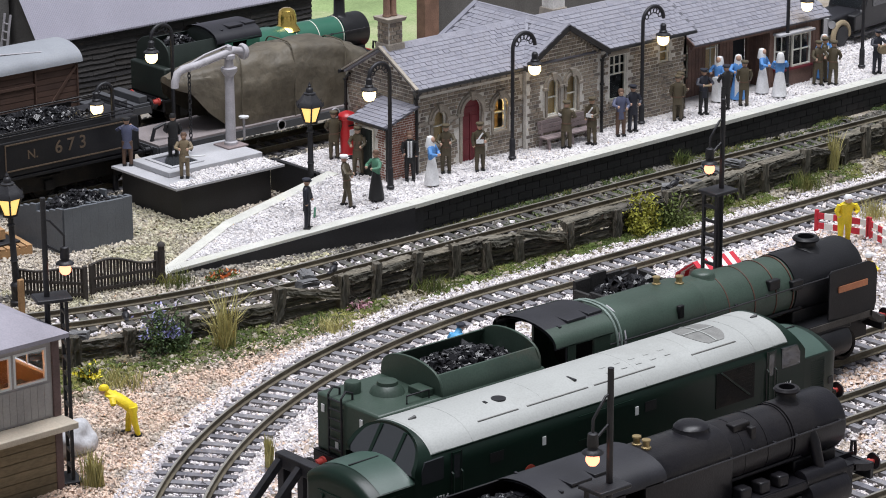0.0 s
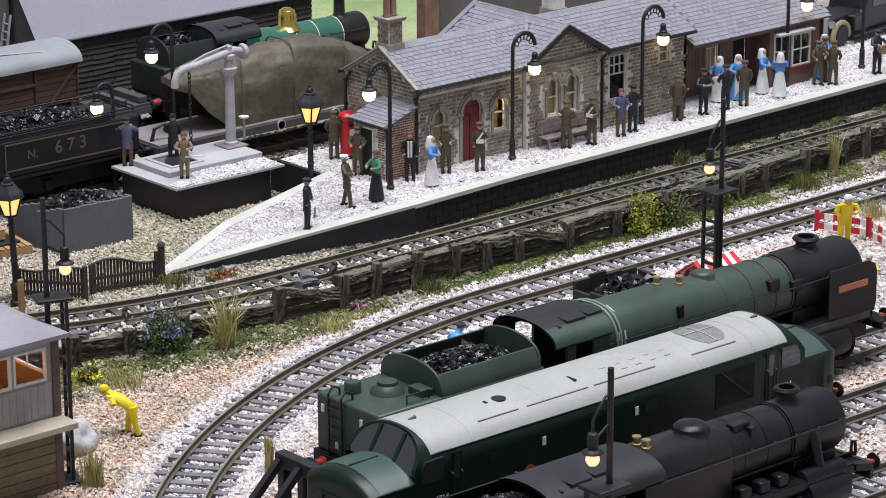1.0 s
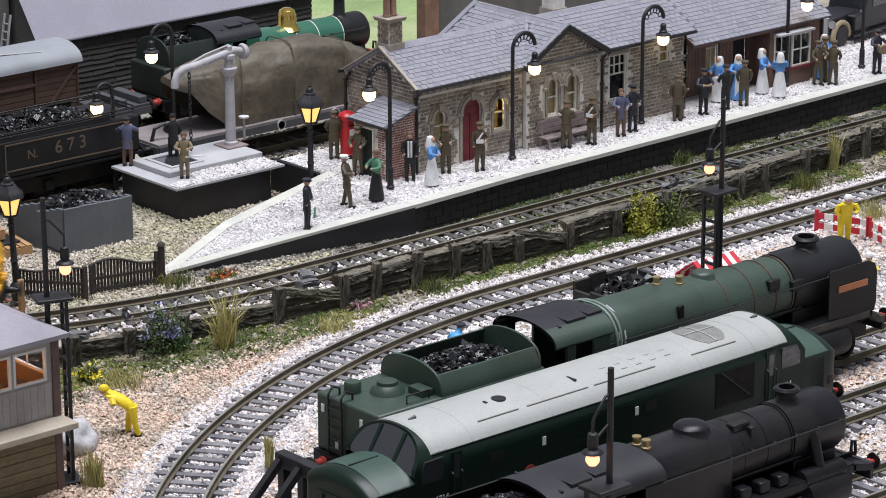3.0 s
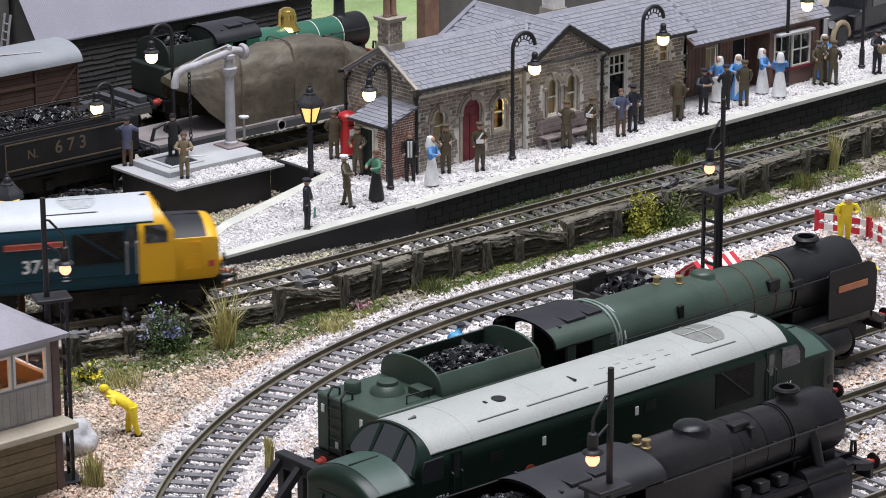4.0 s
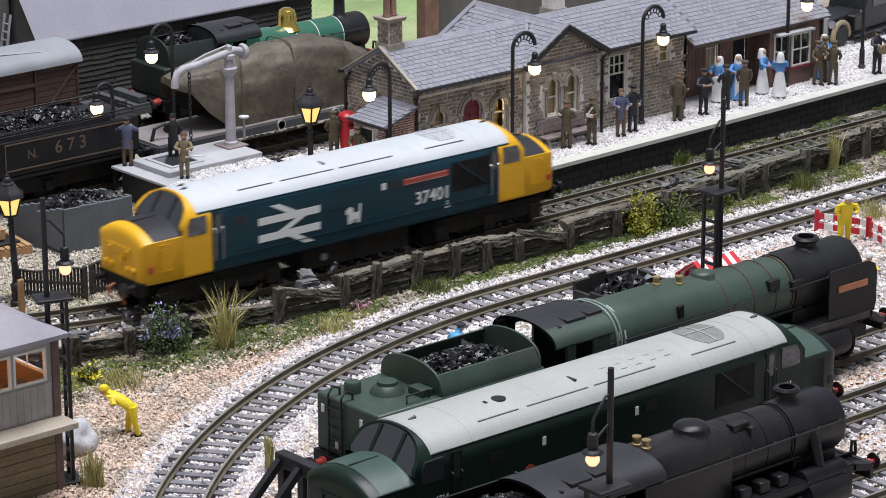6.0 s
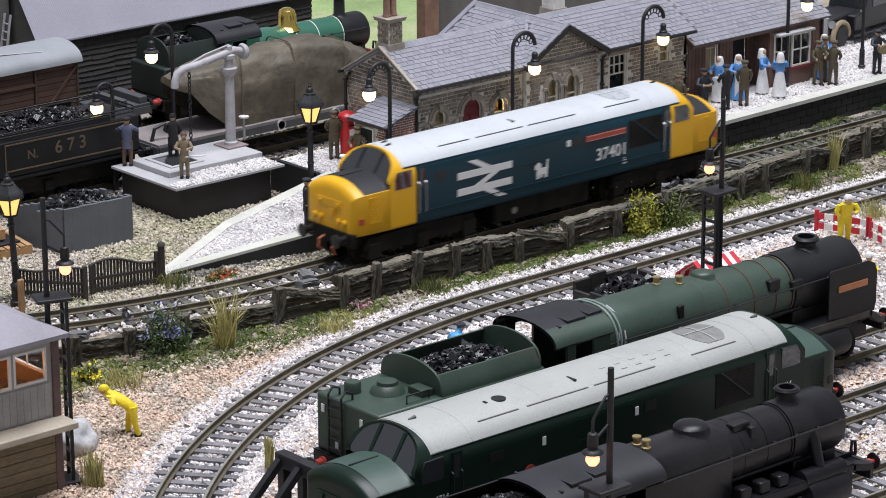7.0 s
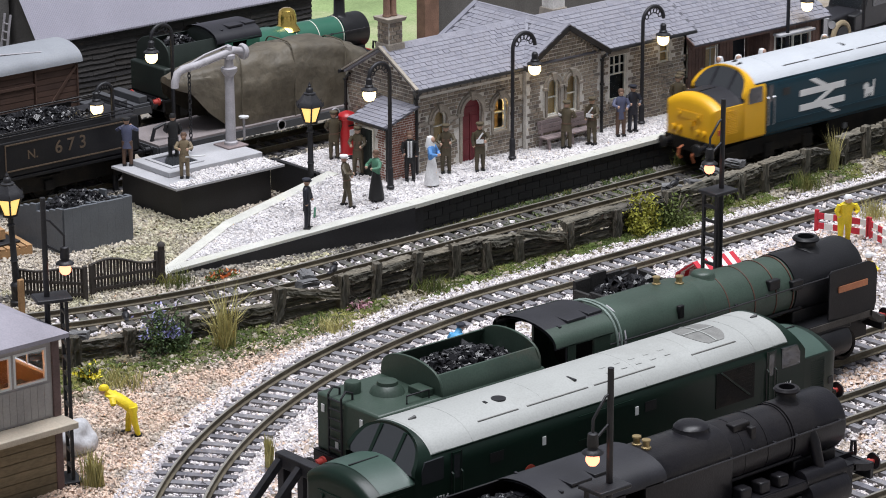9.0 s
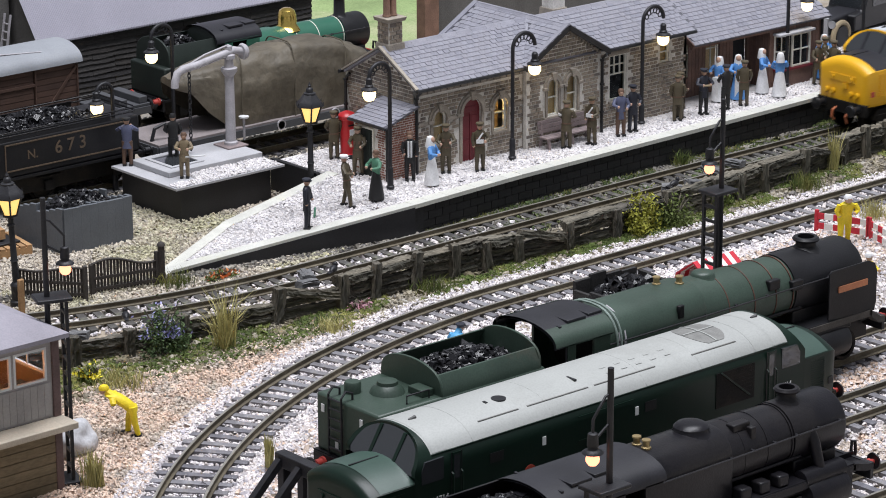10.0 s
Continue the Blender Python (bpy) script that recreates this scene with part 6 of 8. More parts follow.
M["grime"] = mat("grime", (0.060, 0.054, 0.048), 0.7, var=0.3, bump=0.15)
M["pale_green"] = mat("pale_green", (0.24, 0.30, 0.27), 0.5, var=0.2, bump=0.05)
M["copper"] = mat("copper", (0.50, 0.20, 0.10), 0.45, 0.3, var=0.15, bump=0.05)
green_steam = steam("large weathered green steam locomotive with black smoke deflectors", put(-38, -220), dict(
    paint=M["steam_green"], dark=M["loco_black"], roof=M["dark_roof"], band=M["orange_thin"], zc=34.6, r=12.3, taper=1.07,
    front=-8, smoke_end=-47, cab_front=-150, cab_back=-172, firebox=-98, bands=(-48.5, -58, -70, -84), chimney=(-29, 4.2, 4.2), dome=(-86, 2.4, 4.6),
    valves=((-101, -2.5), (-108, 2.5)), plate=(21.0, 16.6), plate_front=-8, drivers=(-70, -98, -126), dr=12.2, small=(-16, -42, -155), cyl=-30,
    cab_top=50.2, cab_w=16.2, eaves=True, valance=M["grime"], deflectors=(-33, -5.5, 21.5, 41.2), fittings=((-62, -12.4, 38.5, -56, -9.8, 42.5), (-50, -13.2, 36, -44, -10.8, 40), (-112, -13.6, 39, -109, -12, 44))))
tender("green bow-sided tender heaped with coal behind the steam engine", put(0, -220), dict(x0=-297, x1=-220, zb=17, zs=38.0, hw=17.0, paint=M["steam_green"], coal=(-268, -222, 45.0), arch=3.4, filler=-279, inset=3.2, rise=1.5, n=620, seed=4, size=2.7))
steam("grimy black steam locomotive with brass safety valves", put(-161, -323), dict(
    paint=M["grimy_black"], dark=M["grimy_black"], roof=M["dark_roof"], band=M["grimy_black"], zc=30.6, r=11.0, taper=1.03,
    front=-8, smoke_end=-34, cab_front=-101, cab_back=-143, firebox=-66, bands=(-35, -47, -58), chimney=(-27, 4.6, 3.6), dome=(-73, 3.4, 6.2),
    valves=((-96, -2.2), (-96, 2.2)), plate=(18.5, 16.2), plate_front=-9, drivers=(-40, -62, -84, -106), dr=9.3, small=(-18,), cyl=-22,
    cab_top=43.0, cab_w=15.0, outside_pipe=True, cab_sill=31, fittings=((-60, -7, 39.4, -52, -3.2, 42.0), (-54, -9.5, 36, -51.5, -5, 40.5))))
tender("black tender with coal behind the grimy engine", put(0, -323), dict(x0=-392, x1=-298, zb=16, zs=34, hw=15.8, paint=M["grimy_black"], coal=(-360, -300, 40.5), arch=-2.5, filler=None, rise=2.0, n=420, seed=6))
steam("bright green vintage steam locomotive with polished brass dome", put(92, 243), dict(
    paint=M["bright_green"], dark=M["black_paint"], roof=M["dark_roof"], band=M["cream"], zc=27.6, r=9.6, taper=1.0,
    front=-4, smoke_end=-21, cab_front=-82, cab_back=-104, firebox=-64, bands=(-22, -38, -52), chimney=(-17.5, 11.5, 3.2), dome=(-52.5, 9.2, 5.0), dome_mat=M["brass"],
    valves=((-74, 0),), plate=(16, 15), plate_front=-2, drivers=(-52, -82), dr=13, small=(-12, -28), cyl=-20, cab_top=45.5, cab_w=14.5, beam="buffer_red"))
tender("dark green coal tender behind the vintage engine", put(0, 243), dict(x0=-50, x1=-14, zb=15, zs=31, hw=15, paint=M["dark_green"], coal=(-46, -16, 41), arch=3.5, filler=None, rise=3, n=260, seed=9))
t673 = tender("black coal tender with faded gold numerals in the yard", put(0, 177), dict(x0=-215, x1=-114, zb=15, zs=32.5, hw=17.0, paint=M["loco_black"], coal=(-195, -130, 35.5), arch=-3.4, inset=0.8, filler=None, rails=-1, rise=5, n=520, seed=12, size=2.4))
writing("6 7 3", 8.6, M["gold_text"], t673, put(-153, -17.15, 22.5, 0, 90))
writing("N.", 6.0, M["gold_text"], t673, put(-174, -17.15, 22.5, 0, 90), "letter")
bm = bmesh.new()
ring_frame(bm, outline(-189, -122, 18, 31, False), outline(-188.4, -122.6, 18.6, 30.4, False), -17.3, -17.0)
part("lining", bm, M["gold_text"], t673, smooth=False)
part("tank_plate", box(bmesh.new(), -205, -10, 32.4, -192, 2, 36), M["grey_iron"], t673, "grey filler lid", bevel=0.4)

# ---- wagons ----
M["canvas"] = mat("canvas", (0.120, 0.102, 0.074), 0.6, var=0.3, scale=45, bump=1.2, fine=220, other=(0.07, 0.056, 0.038), amount=0.4)
M["wagon_grey"] = mat("wagon_grey", (0.065, 0.067, 0.075), 0.65, var=0.15, scale=80, bump=0.1)
M["deck_wood"] = mat("deck_wood", (0.235, 0.205, 0.205), 0.85, var=0.15, scale=80, bump=0.2)
M["van_brown"] = mat("van_brown", (0.088, 0.050, 0.038), 0.7, var=0.2, scale=90, bump=0.15, piece=0.25)
M["rope"] = mat("rope", (0.10, 0.085, 0.06), 0.9, var=0.2)


def wagon_gear(e, x0, x1, zf, hw):
    for s in (-1, 1):
        part("sole_bar", box(bmesh.new(), x0, s * hw - 0.8, zf - 3.6, x1, s * hw + 0.4, zf), M["wagon_grey"], e)
    part("head_stock", box(bmesh.new(), x0 - 1, -hw, zf - 4.4, x0, hw, zf), M["wagon_grey"], e)
    part("head_stock", box(bmesh.new(), x1, -hw, zf - 4.4, x1 + 1, hw, zf), M["wagon_grey"], e)
    buffer_pair(e, x0 - 1, -1, 12.6, "black_iron")
    buffer_pair(e, x1 + 1, 1, 12.6, "black_iron")
    for x in (x0 + 14, x0 + 28, x1 - 28, x1 - 14):
        for s in (-1, 1):
            part("wheel", wheel_mesh(6.0, None), M["underframe"], e, at=put(x, s * 8.9, 6.0, 0 if s < 0 else 180))
            part("axle_guard", prism(bmesh.new(), [(x - 5, zf - 3), (x + 5, zf - 3), (x + 2, 4.5), (x - 2, 4.5)], s * (hw - 2.5) - 0.4, s * (hw - 2.5) + 0.4), M["underframe"], e)


fw = root("flat_wagon", "long grey bogie flat wagon with a wooden deck", "wagon", put(0, 177))
part("deck", box(bmesh.new(), -103, -16.8, 14.2, 60, 16.8, 15.2), M["deck_wood"], fw)
wagon_gear(fw, -103, 60, 14.1, 16.8)
for x in (-30, 4, 38):
    part("load_ring", lathe(bmesh.new(), [(2.0, -0.5), (2.6, -0.5), (2.6, 0.3), (2.0, 0.3), (2.0, -0.5)], 18, (x, -17.4, 12.6), "y"), M["grey_iron"], fw)
    part("ring_spoke", box(bmesh.new(), x - 2, -17.5, 12.4, x + 2, -17.2, 12.8), M["grey_iron"], fw)
part("small_lettering", box(bmesh.new(), -60, -17.4, 12.0, -50, -17.15, 12.9), M["gold_text"], fw)
part("brake_stand", bent(bmesh.new(), [(-101, -8, 15), (-99, -8, 21), (-94, -9, 23), (-92, -9, 19)], 0.9, 8), M["black_iron"], fw)

tarp = root("covered_load", "bulky vehicle under a brown canvas sheet on the wagon", "load", put(0, 177, 15.2))
bm = bmesh.new()
secs = ((-84, 6, 24, 27), (-79, 10, 19, 29.5), (-70, 13, 11, 31.5), (-55, 14.5, 2, 33.5), (-46, 15.0, 0, 34.4), (-38, 15.4, 0, 34.8), (-30, 15.4, 0, 35.2), (-22, 15.6, 0, 35.4), (-14, 15.4, 0, 35.2), (-6, 15.4, 0, 34.8), (6, 15.0, 0, 33.6), (13, 14.8, 0, 32), (20, 14.6, 0, 29.5), (32, 14, 0, 24), (36, 11.5, 0, 20))
rings = []
for ix, (x, w, zb_, zt_) in enumerate(secs):
    ring = []
    for i in range(29):
        a = math.pi * (-0.0 + i / 28)
        c, s_ = math.cos(a), math.sin(a)
        y = -w * math.copysign(abs(c) ** 0.42, c) * (1.0 - 0.10 * abs(s_))
        z = zb_ + (zt_ - zb_) * abs(s_) ** 0.40
        f = 2.2 * noise.noise((x * 0.07, y * 0.11, z * 0.10)) - 2.4 * abs(noise.noise((x * 0.06 + z * 0.05, y * 0.09, 3.0))) + 0.9 * noise.noise((x * 0.3, y * 0.2, z * 0.08))
        f -= 1.6 * (1 - abs(noise.noise((x * 0.05 + y * 0.05, y * 0.03 - x * 0.04, z * 0.09 + 8.0)))) ** 6
        fold = 1.5 * math.sin(x * 0.42 + math.sin(z * 0.2) * 2) * (1 - abs(s_) ** 0.8)
        ring.append((x + f, y * (1 + 0.04 * f) + math.copysign(fold, y), max(z + f, 0)))
    rings.append(ring)
# finer sections in between
fine_rings = []
for a, b in zip(rings, rings[1:]):
    for q in range(4):
        t_ = q / 4
        fine_rings.append([tuple(Vector(p).lerp(Vector(r_), t_) + Vector((0, 0, 0.5 * math.sin(t_ * math.pi) * noise.noise((p[0] * 0.4 + t_ * 3, p[1] * 0.4, p[2] * 0.4))))) for p, r_ in zip(a, b)])
fine_rings.append(rings[-1])
quad_ring(bm, fine_rings, close=False, cap=False)
bm.faces.new([bm.verts.new((p[0] - 0.1, p[1], p[2])) for p in fine_rings[0]])
bm.faces.new([bm.verts.new((p[0] + 0.1, p[1], p[2])) for p in fine_rings[-1]])
part("canvas_sheet", bm, M["canvas"], tarp, "creased brown canvas sheet")
for x0, x1 in ((-52, -44), (-20, -14), (12, 22)):
    pts = []
    for i in range(17):
        a = math.pi * i / 16
        xx = x0 + (x1 - x0) * i / 16
        w, zt_ = float(np.interp(xx, [s[0] for s in secs], [s[1] for s in secs])), float(np.interp(xx, [s[0] for s in secs], [s[3] for s in secs]))
        c, s_ = math.cos(a), math.sin(a)
        pts.append((xx, -(w + 0.7) * math.copysign(abs(c) ** 0.42, c) * (1.0 - 0.10 * abs(s_)), (zt_ + 0.3) * abs(s_) ** 0.40))
    part("rope", bent(bmesh.new(), pts, 0.35, 6), M["rope"], tarp, "thin tie rope")

van = root("covered_van", "brown planked goods van with a white arched roof", "wagon", put(0, 243))
VB = M["van_brown"]
vb = part("body", box(bmesh.new(), -185, -14.6, 14, -102, 14.6, 44.2), VB, van)
for r_ in range(10):
    for x0, x1 in ((-185, -152), (-150, -128), (-126, -102.4)):
        part("plank", box(bmesh.new(), x0, -15.1, 14.6 + r_ * 2.95, x1, -14.5, 17.2 + r_ * 2.95), VB, vb, smooth=False)
for a, b in (((-127, -15.4, 15), (-103, -15.4, 42)), ((-151, -15.4, 14), (-151, -15.4, 44)), ((-127, -15.4, 14), (-127, -15.4, 44)), ((-102.6, -15.3, 14), (-102.6, -15.3, 44)), ((-151, -15.4, 36), (-127, -15.4, 36))):
    beam(vb, "strap", a, b, 0.7, 1.3, VB)
bm = bmesh.new()
arc = [(17.0 * math.cos(math.pi * i / 20), 43.8 + 8.6 * math.sin(math.pi * i / 20) ** 0.9) for i in range(21)]
prism(bm, arc, -188, -100, "yz")
part("roof", bm, M["van_roof"], van, "whitish arched roof")
part("rain_strip", bent(bmesh.new(), [(-180, -11.0, 50.6), (-150, -7, 52.4), (-120, -11, 50.6)], 0.4, 6), M["grey_iron"], van)
wagon_gear(van, -185, -102, 14, 14.6)
lw = root("runner_wagon", "low grey runner wagon with black frames in the yard", "wagon", put(0, 243))
part("deck", box(bmesh.new(), -96, -13, 13.6, -58, 13, 15), M["wagon_grey"], lw, bevel=0.2)
wagon_gear(lw, -96, -58, 13.5, 13)
for x in (-92, -76, -64):
    part("bolster", box(bmesh.new(), x, -12, 15, x + 5, 12, 18.5), M["wagon_grey"], lw, bevel=0.4)
# pale pipes across the large green engine, before its cab
for k, xx in enumerate((-139.5, -142.5)):
    pts = [(xx + 0.4 * math.sin(a * 3), -13.9 * math.cos(a), 34.6 + 13.9 * math.sin(a)) for a in [radians(d) for d in range(-35, 76, 10)]]
    part("injector_pipe", bent(bmesh.new(), pts, 0.5, 6), M["grey_iron"], green_steam, "pale grey pipe")
# ---- lamps ----
BI = M["black_iron"]


def swan_lamp(x, y, z0, top, side, drop, reach, label):
    """Cast swan-neck lamp; side: +1 bends to +x."""
    e = root("platform_lamp", label, "lamp", put(x, y, z0), "platform lamps")
    h = top - z0
    part("base", lathe(bmesh.new(), [(1.9, 0), (1.9, 0.8), (1.45, 1.2), (1.4, 9), (1.15, 9.6), (0.9, 10)], 14), BI, e)
    r = reach / 2
    arc = [(0, 0, 9)] + [(0, 0, h - r)] + [(side * (r - r * math.cos(math.pi * i / 14)), 0, h - r + r * math.sin(math.pi * i / 14)) for i in range(1, 15)]
    part("post", bent(bmesh.new(), arc, 0.95, 10), BI, e)
    # a band of small rings under the arch
    for i in range(6):
        t = radians(28 + i * 25)
        cx, cz, rr = side * (r - r * 0.70 * math.cos(t)), h - r + r * 0.70 * math.sin(t), r * 0.17
        part("scroll", bent(bmesh.new(), [(cx + rr * math.cos(2 * math.pi * q / 10), 0, cz + rr * math.sin(2 * math.pi * q / 10)) for q in range(11)], 0.27, 5), BI, e)
    bz = drop - z0
    part("cap", lathe(bmesh.new(), [(0.8, 8.0), (1.5, 7.2), (1.5, 4.6), (2.0, 4.2), (2.0, 3.4), (3.6, 2.6), (3.8, 2.0), (0.5, 2.0)], 18, (side * reach, 0, bz)), BI, e, "black lamp cap")
    part("globe", lathe(bmesh.new(), [(0.6, -3.2), (1.9, -2.7), (2.9, -1.2), (3.0, 0.3), (2.8, 1.7), (0.6, 2.1)], 18, (side * reach, 0, bz)), M["lamp_glow"], e, "glowing warm white globe")
    return e


for x, y, z0, top, side, drop in ((-57, 44, PLAT, 70.5, -1, 57.0), (18, 44, PLAT, 70.7, 1, 52.3), (108, 49, PLAT, 68.8, 1, 51.2), (217, 54, PLAT, 68, 1, 50.8), (275, 54, PLAT, 69, 1, 51), (-86, 171, -4, 70.5, -1, 55.8)):
    swan_lamp(x, y, z0, top, side, drop, 14.0 if side > 0 else 12.0, "black swan-neck lamp with glowing globe")
swan_lamp(-126, 164, -4, 49.5, -1, 38.5, 9.0, "shorter black swan-neck lamp beside the coal tender")


def lantern(x, y, top, lean=0.0):
    e = root("lantern_post", "black lamp post with a glowing six-sided lantern", "lamp", put(x, y, -4, 0, 0, lean), "lantern posts")
    h = top + 4
    part("post", lathe(bmesh.new(), [(3.2, 0), (3.2, 2.5), (2.4, 3), (2.3, 9), (2.6, 9.4), (2.4, 10), (1.5, 11), (1.4, 20), (1.8, 20.4), (1.4, 21), (1.2, h - 24), (1.9, h - 23.4), (1.2, h - 22.6), (1.3, h - 20.4), (3.2, h - 19.4), (2.6, h - 18.6)], 14), BI, e)
    part("glass_panes", lathe(bmesh.new(), [(2.9, h - 18.6), (5.4, h - 11.2)], 6), M["lantern_glow"], e, "amber glowing panes")
    for k in range(6):
        a = 2 * math.pi * k / 6
        part("glazing_bar", tube(bmesh.new(), (3.1 * math.cos(a), 3.1 * math.sin(a), h - 18.6), (5.7 * math.cos(a), 5.7 * math.sin(a), h - 11.0), 0.45, 0.45, 5), BI, e)
    hood = part("hood", lathe(bmesh.new(), [(5.6, h - 11.6), (7.1, h - 11.0), (7.0, h - 10.4), (5.2, h - 8.6), (3.6, h - 6.4), (2.8, h - 5.6)], 6), BI, e, "black hexagonal lantern hood")
    part("crown", lathe(bmesh.new(), [(2.9, h - 5.8), (2.9, h - 5.2), (1.7, h - 4.8), (1.7, h - 3.4), (1.3, h - 2.9), (0.7, h - 2.4), (0.9, h - 1.7), (0.4, h - 1.0), (0.15, h)], 10), BI, hood)
    for k in range(6):
        a = 2 * math.pi * k / 6
        part("spike", tube(bmesh.new(), (6.5 * math.cos(a), 6.5 * math.sin(a), h - 10.8), (6.8 * math.cos(a), 6.8 * math.sin(a), h - 8.8), 0.4, 0.1, 5), BI, hood)
    return e


lantern(-70, 86, 55)
lantern(-255, 51, 55.5, -2.5)


def light_tower(x, y, rz, label, lean=0.0):
    e = root("yard_light_tower", label, "light tower", put(x, y, -4, rz, 0, lean), "yard light towers")
    part("base", box(bmesh.new(), -9, -6, 0, 7, 6, 1.4), BI, e, bevel=0.3)
    for yy in (-3.4, 3.4):
        part("leg", box(bmesh.new(), -6.6, yy - 0.55, 1, -5.4, yy + 0.55, 69), BI, e)
    part("post", tube(bmesh.new(), (0, 0, 1), (0, 0, 106), 1.15, 1.0, 10), BI, e)
    for k in range(11):
        part("rung", box(bmesh.new(), -6.5, -3.2, 5 + k * 5.8, -5.5, 3.2, 6.1 + k * 5.8), BI, e)
    part("stage", box(bmesh.new(), -8.2, -5, 68.6, 4.6, 5, 70.0), BI, e, bevel=0.4)
    bx = -7.0
    part("bracket", bent(bmesh.new(), [(0, 0, 98), (-2, 0, 97.5), (bx, 0, 91.5), (bx, 0, 86)], 0.45, 8), BI, e)
    part("bracket", bent(bmesh.new(), [(0, 0, 89), (bx, 0, 84.5)], 0.45, 8), BI, e)
    part("lamp_holder", lathe(bmesh.new(), [(0.8, 8.6), (1.5, 8.2), (1.8, 4.4), (1.5, 3.9), (1.7, 3.3), (0.5, 3.2)], 16, (bx, 0, 79)), BI, e, "dark lamp holder")
    part("shade", lathe(bmesh.new(), [(1.2, 3.6), (2.2, 3.2), (3.2, 2.5), (3.3, 2.2), (2.0, 2.6), (1.2, 2.8)], 20, (bx, 0, 79)), BI, e, "shallow dark lamp shade")
    part("bulb", lathe(bmesh.new(), [(0.3, -2.0), (1.3, -1.6), (2.0, -0.6), (2.15, 0.3), (1.8, 1.4), (1.0, 2.4)], 18, (bx, 0, 79)), M["bulb_glow"], e, "glowing orange bulb")
    return e


light_tower(-80.5, -187, 0, "black ladder tower with an orange bulb between sidings")
light_tower(-355, -125, 160, "black ladder tower with an orange bulb by the signal box", 0)
light_tower(-328.5, -382, 0, "black ladder tower with an orange bulb in front")

# ---- old sleeper fence between the lines ----
OT = M["old_timber"]


def rough_bar(L, h, t, seed, n=26):
    bm = bmesh.new()
    rings = []
    for i in range(n + 1):
        x = L * i / n
        ring = []
        for k in range(24):
            a = 2 * math.pi * k / 24
            y, z = t / 2 * math.copysign(abs(math.cos(a)) ** 0.5, math.cos(a)), h / 2 * math.copysign(abs(math.sin(a)) ** 0.5, math.sin(a))
            f = 1 + 0.30 * noise.noise((x * 0.25, k * 1.3, seed * 7.1)) + 0.24 * noise.noise((x * 0.9, k * 2.7, seed * 3.3)) + 0.42 * noise.noise((x * 0.06, k * 3.9, seed * 5.7)) + 0.22 * noise.noise((x * 0.14, k * 6.3, seed * 2.1))
            ring.append((x + 0.5 * noise.noise((k, seed, i * 0.7)), y * f, z * f + 0.5 * noise.noise((x * 0.12, seed * 1.7, 0))))
        rings.append(ring)
    quad_ring(bm, rings)
    return bm


fence = root("sleeper_fence", "weathered fence of old broken railway sleepers between the lines", "fence")
FX = [-330, -305, -280, -256, -232, -208, -187, -155, -137, -115, -93, -75, -58, -29, 0, 31, 66, 84, 102, 134, 166, 184, 202, 240, 280]


def fence_y(x):
    return float(np.interp(x, [-330, -280, -187, -155, -93, -29, 31, 102, 166, 280], [-14, -25, -36, -39, -39, -43, -43, -37, -29, -22]))


for i, (a, b) in enumerate(zip(FX, FX[1:])):
    ya, yb = fence_y(a), fence_y(b)
    ang, L = math.degrees(math.atan2(yb - ya, b - a)), math.hypot(b - a, yb - ya)
    broken = a in (-187, -58, 134)
    low = a < -190
    for r in range(3 if not low else 2):
        if broken and r == 2:
            part("fallen_rail", rough_bar(L * 0.98, 3.2, 3.4, i * 3.1 + r), OT, fence, at=put(a + 1, ya - 2.4, 9.5, ang, 0, 14), smooth=False)
            continue
        part("rail", rough_bar(L + 1.5, 3.5 if r < 2 else 4.0, 3.8 + (r == 2) * 2.6, i * 3.1 + r), OT, fence, at=put(a - 0.7, ya + random.uniform(-0.5, 0.5), -1.6 + r * 4.5, ang + random.uniform(-1.5, 1.5), 0, random.uniform(-2.2, 2.2)), smooth=False)
    part("post", rough_bar(15.5 + random.uniform(-1.5, 2.5) - (4 if low else 0), 4.0, 4.2, i * 5.7, 8), OT, fence, at=put(a, ya - 2.6, -5, ang, 0, -90 + random.uniform(-5, 5)), smooth=False)

# jackdaws and slabs on the fence
M["bird_black"] = mat("bird_black", (0.012, 0.012, 0.016), 0.5, var=0.2)
for x, y, z, rz in ((-157, -38.5, 11.6, 30), (-251, -22, 8.0, 60), (40, -42, 11.6, 10)):
    b = root("bird", "small black bird perched on the old fence", "bird", put(x, y, z, rz))
    part("body", lathe(bmesh.new(), [(0.2, -3.4), (1.2, -2.0), (1.7, 0), (1.2, 1.8), (0.5, 2.6)], 10, (0, 0, 1.6), "x"), M["bird_black"], b)
    part("head", lathe(bmesh.new(), [(0.2, -1.1), (0.9, -0.6), (1.05, 0.2), (0.7, 0.9), (0.15, 1.3)], 10, (2.3, 0, 2.9)), M["bird_black"], b)
    part("tail", prism(bmesh.new(), [(-6.2, -0.7), (-2.5, -0.9), (-2.5, 0.9), (-6.2, 0.7)], 1.0, 1.5, "xy"), M["bird_black"], b)
    for s in (-0.5, 0.5):
        part("leg", tube(bmesh.new(), (0.2, s, 0), (0.2, s, 1), 0.2, 0.2, 5), M["bird_black"], b)
rs = random.Random(3)
M["slab_stone"] = mat("slab_stone", (0.16, 0.16, 0.165), 0.85, var=0.35, scale=150, bump=0.5)
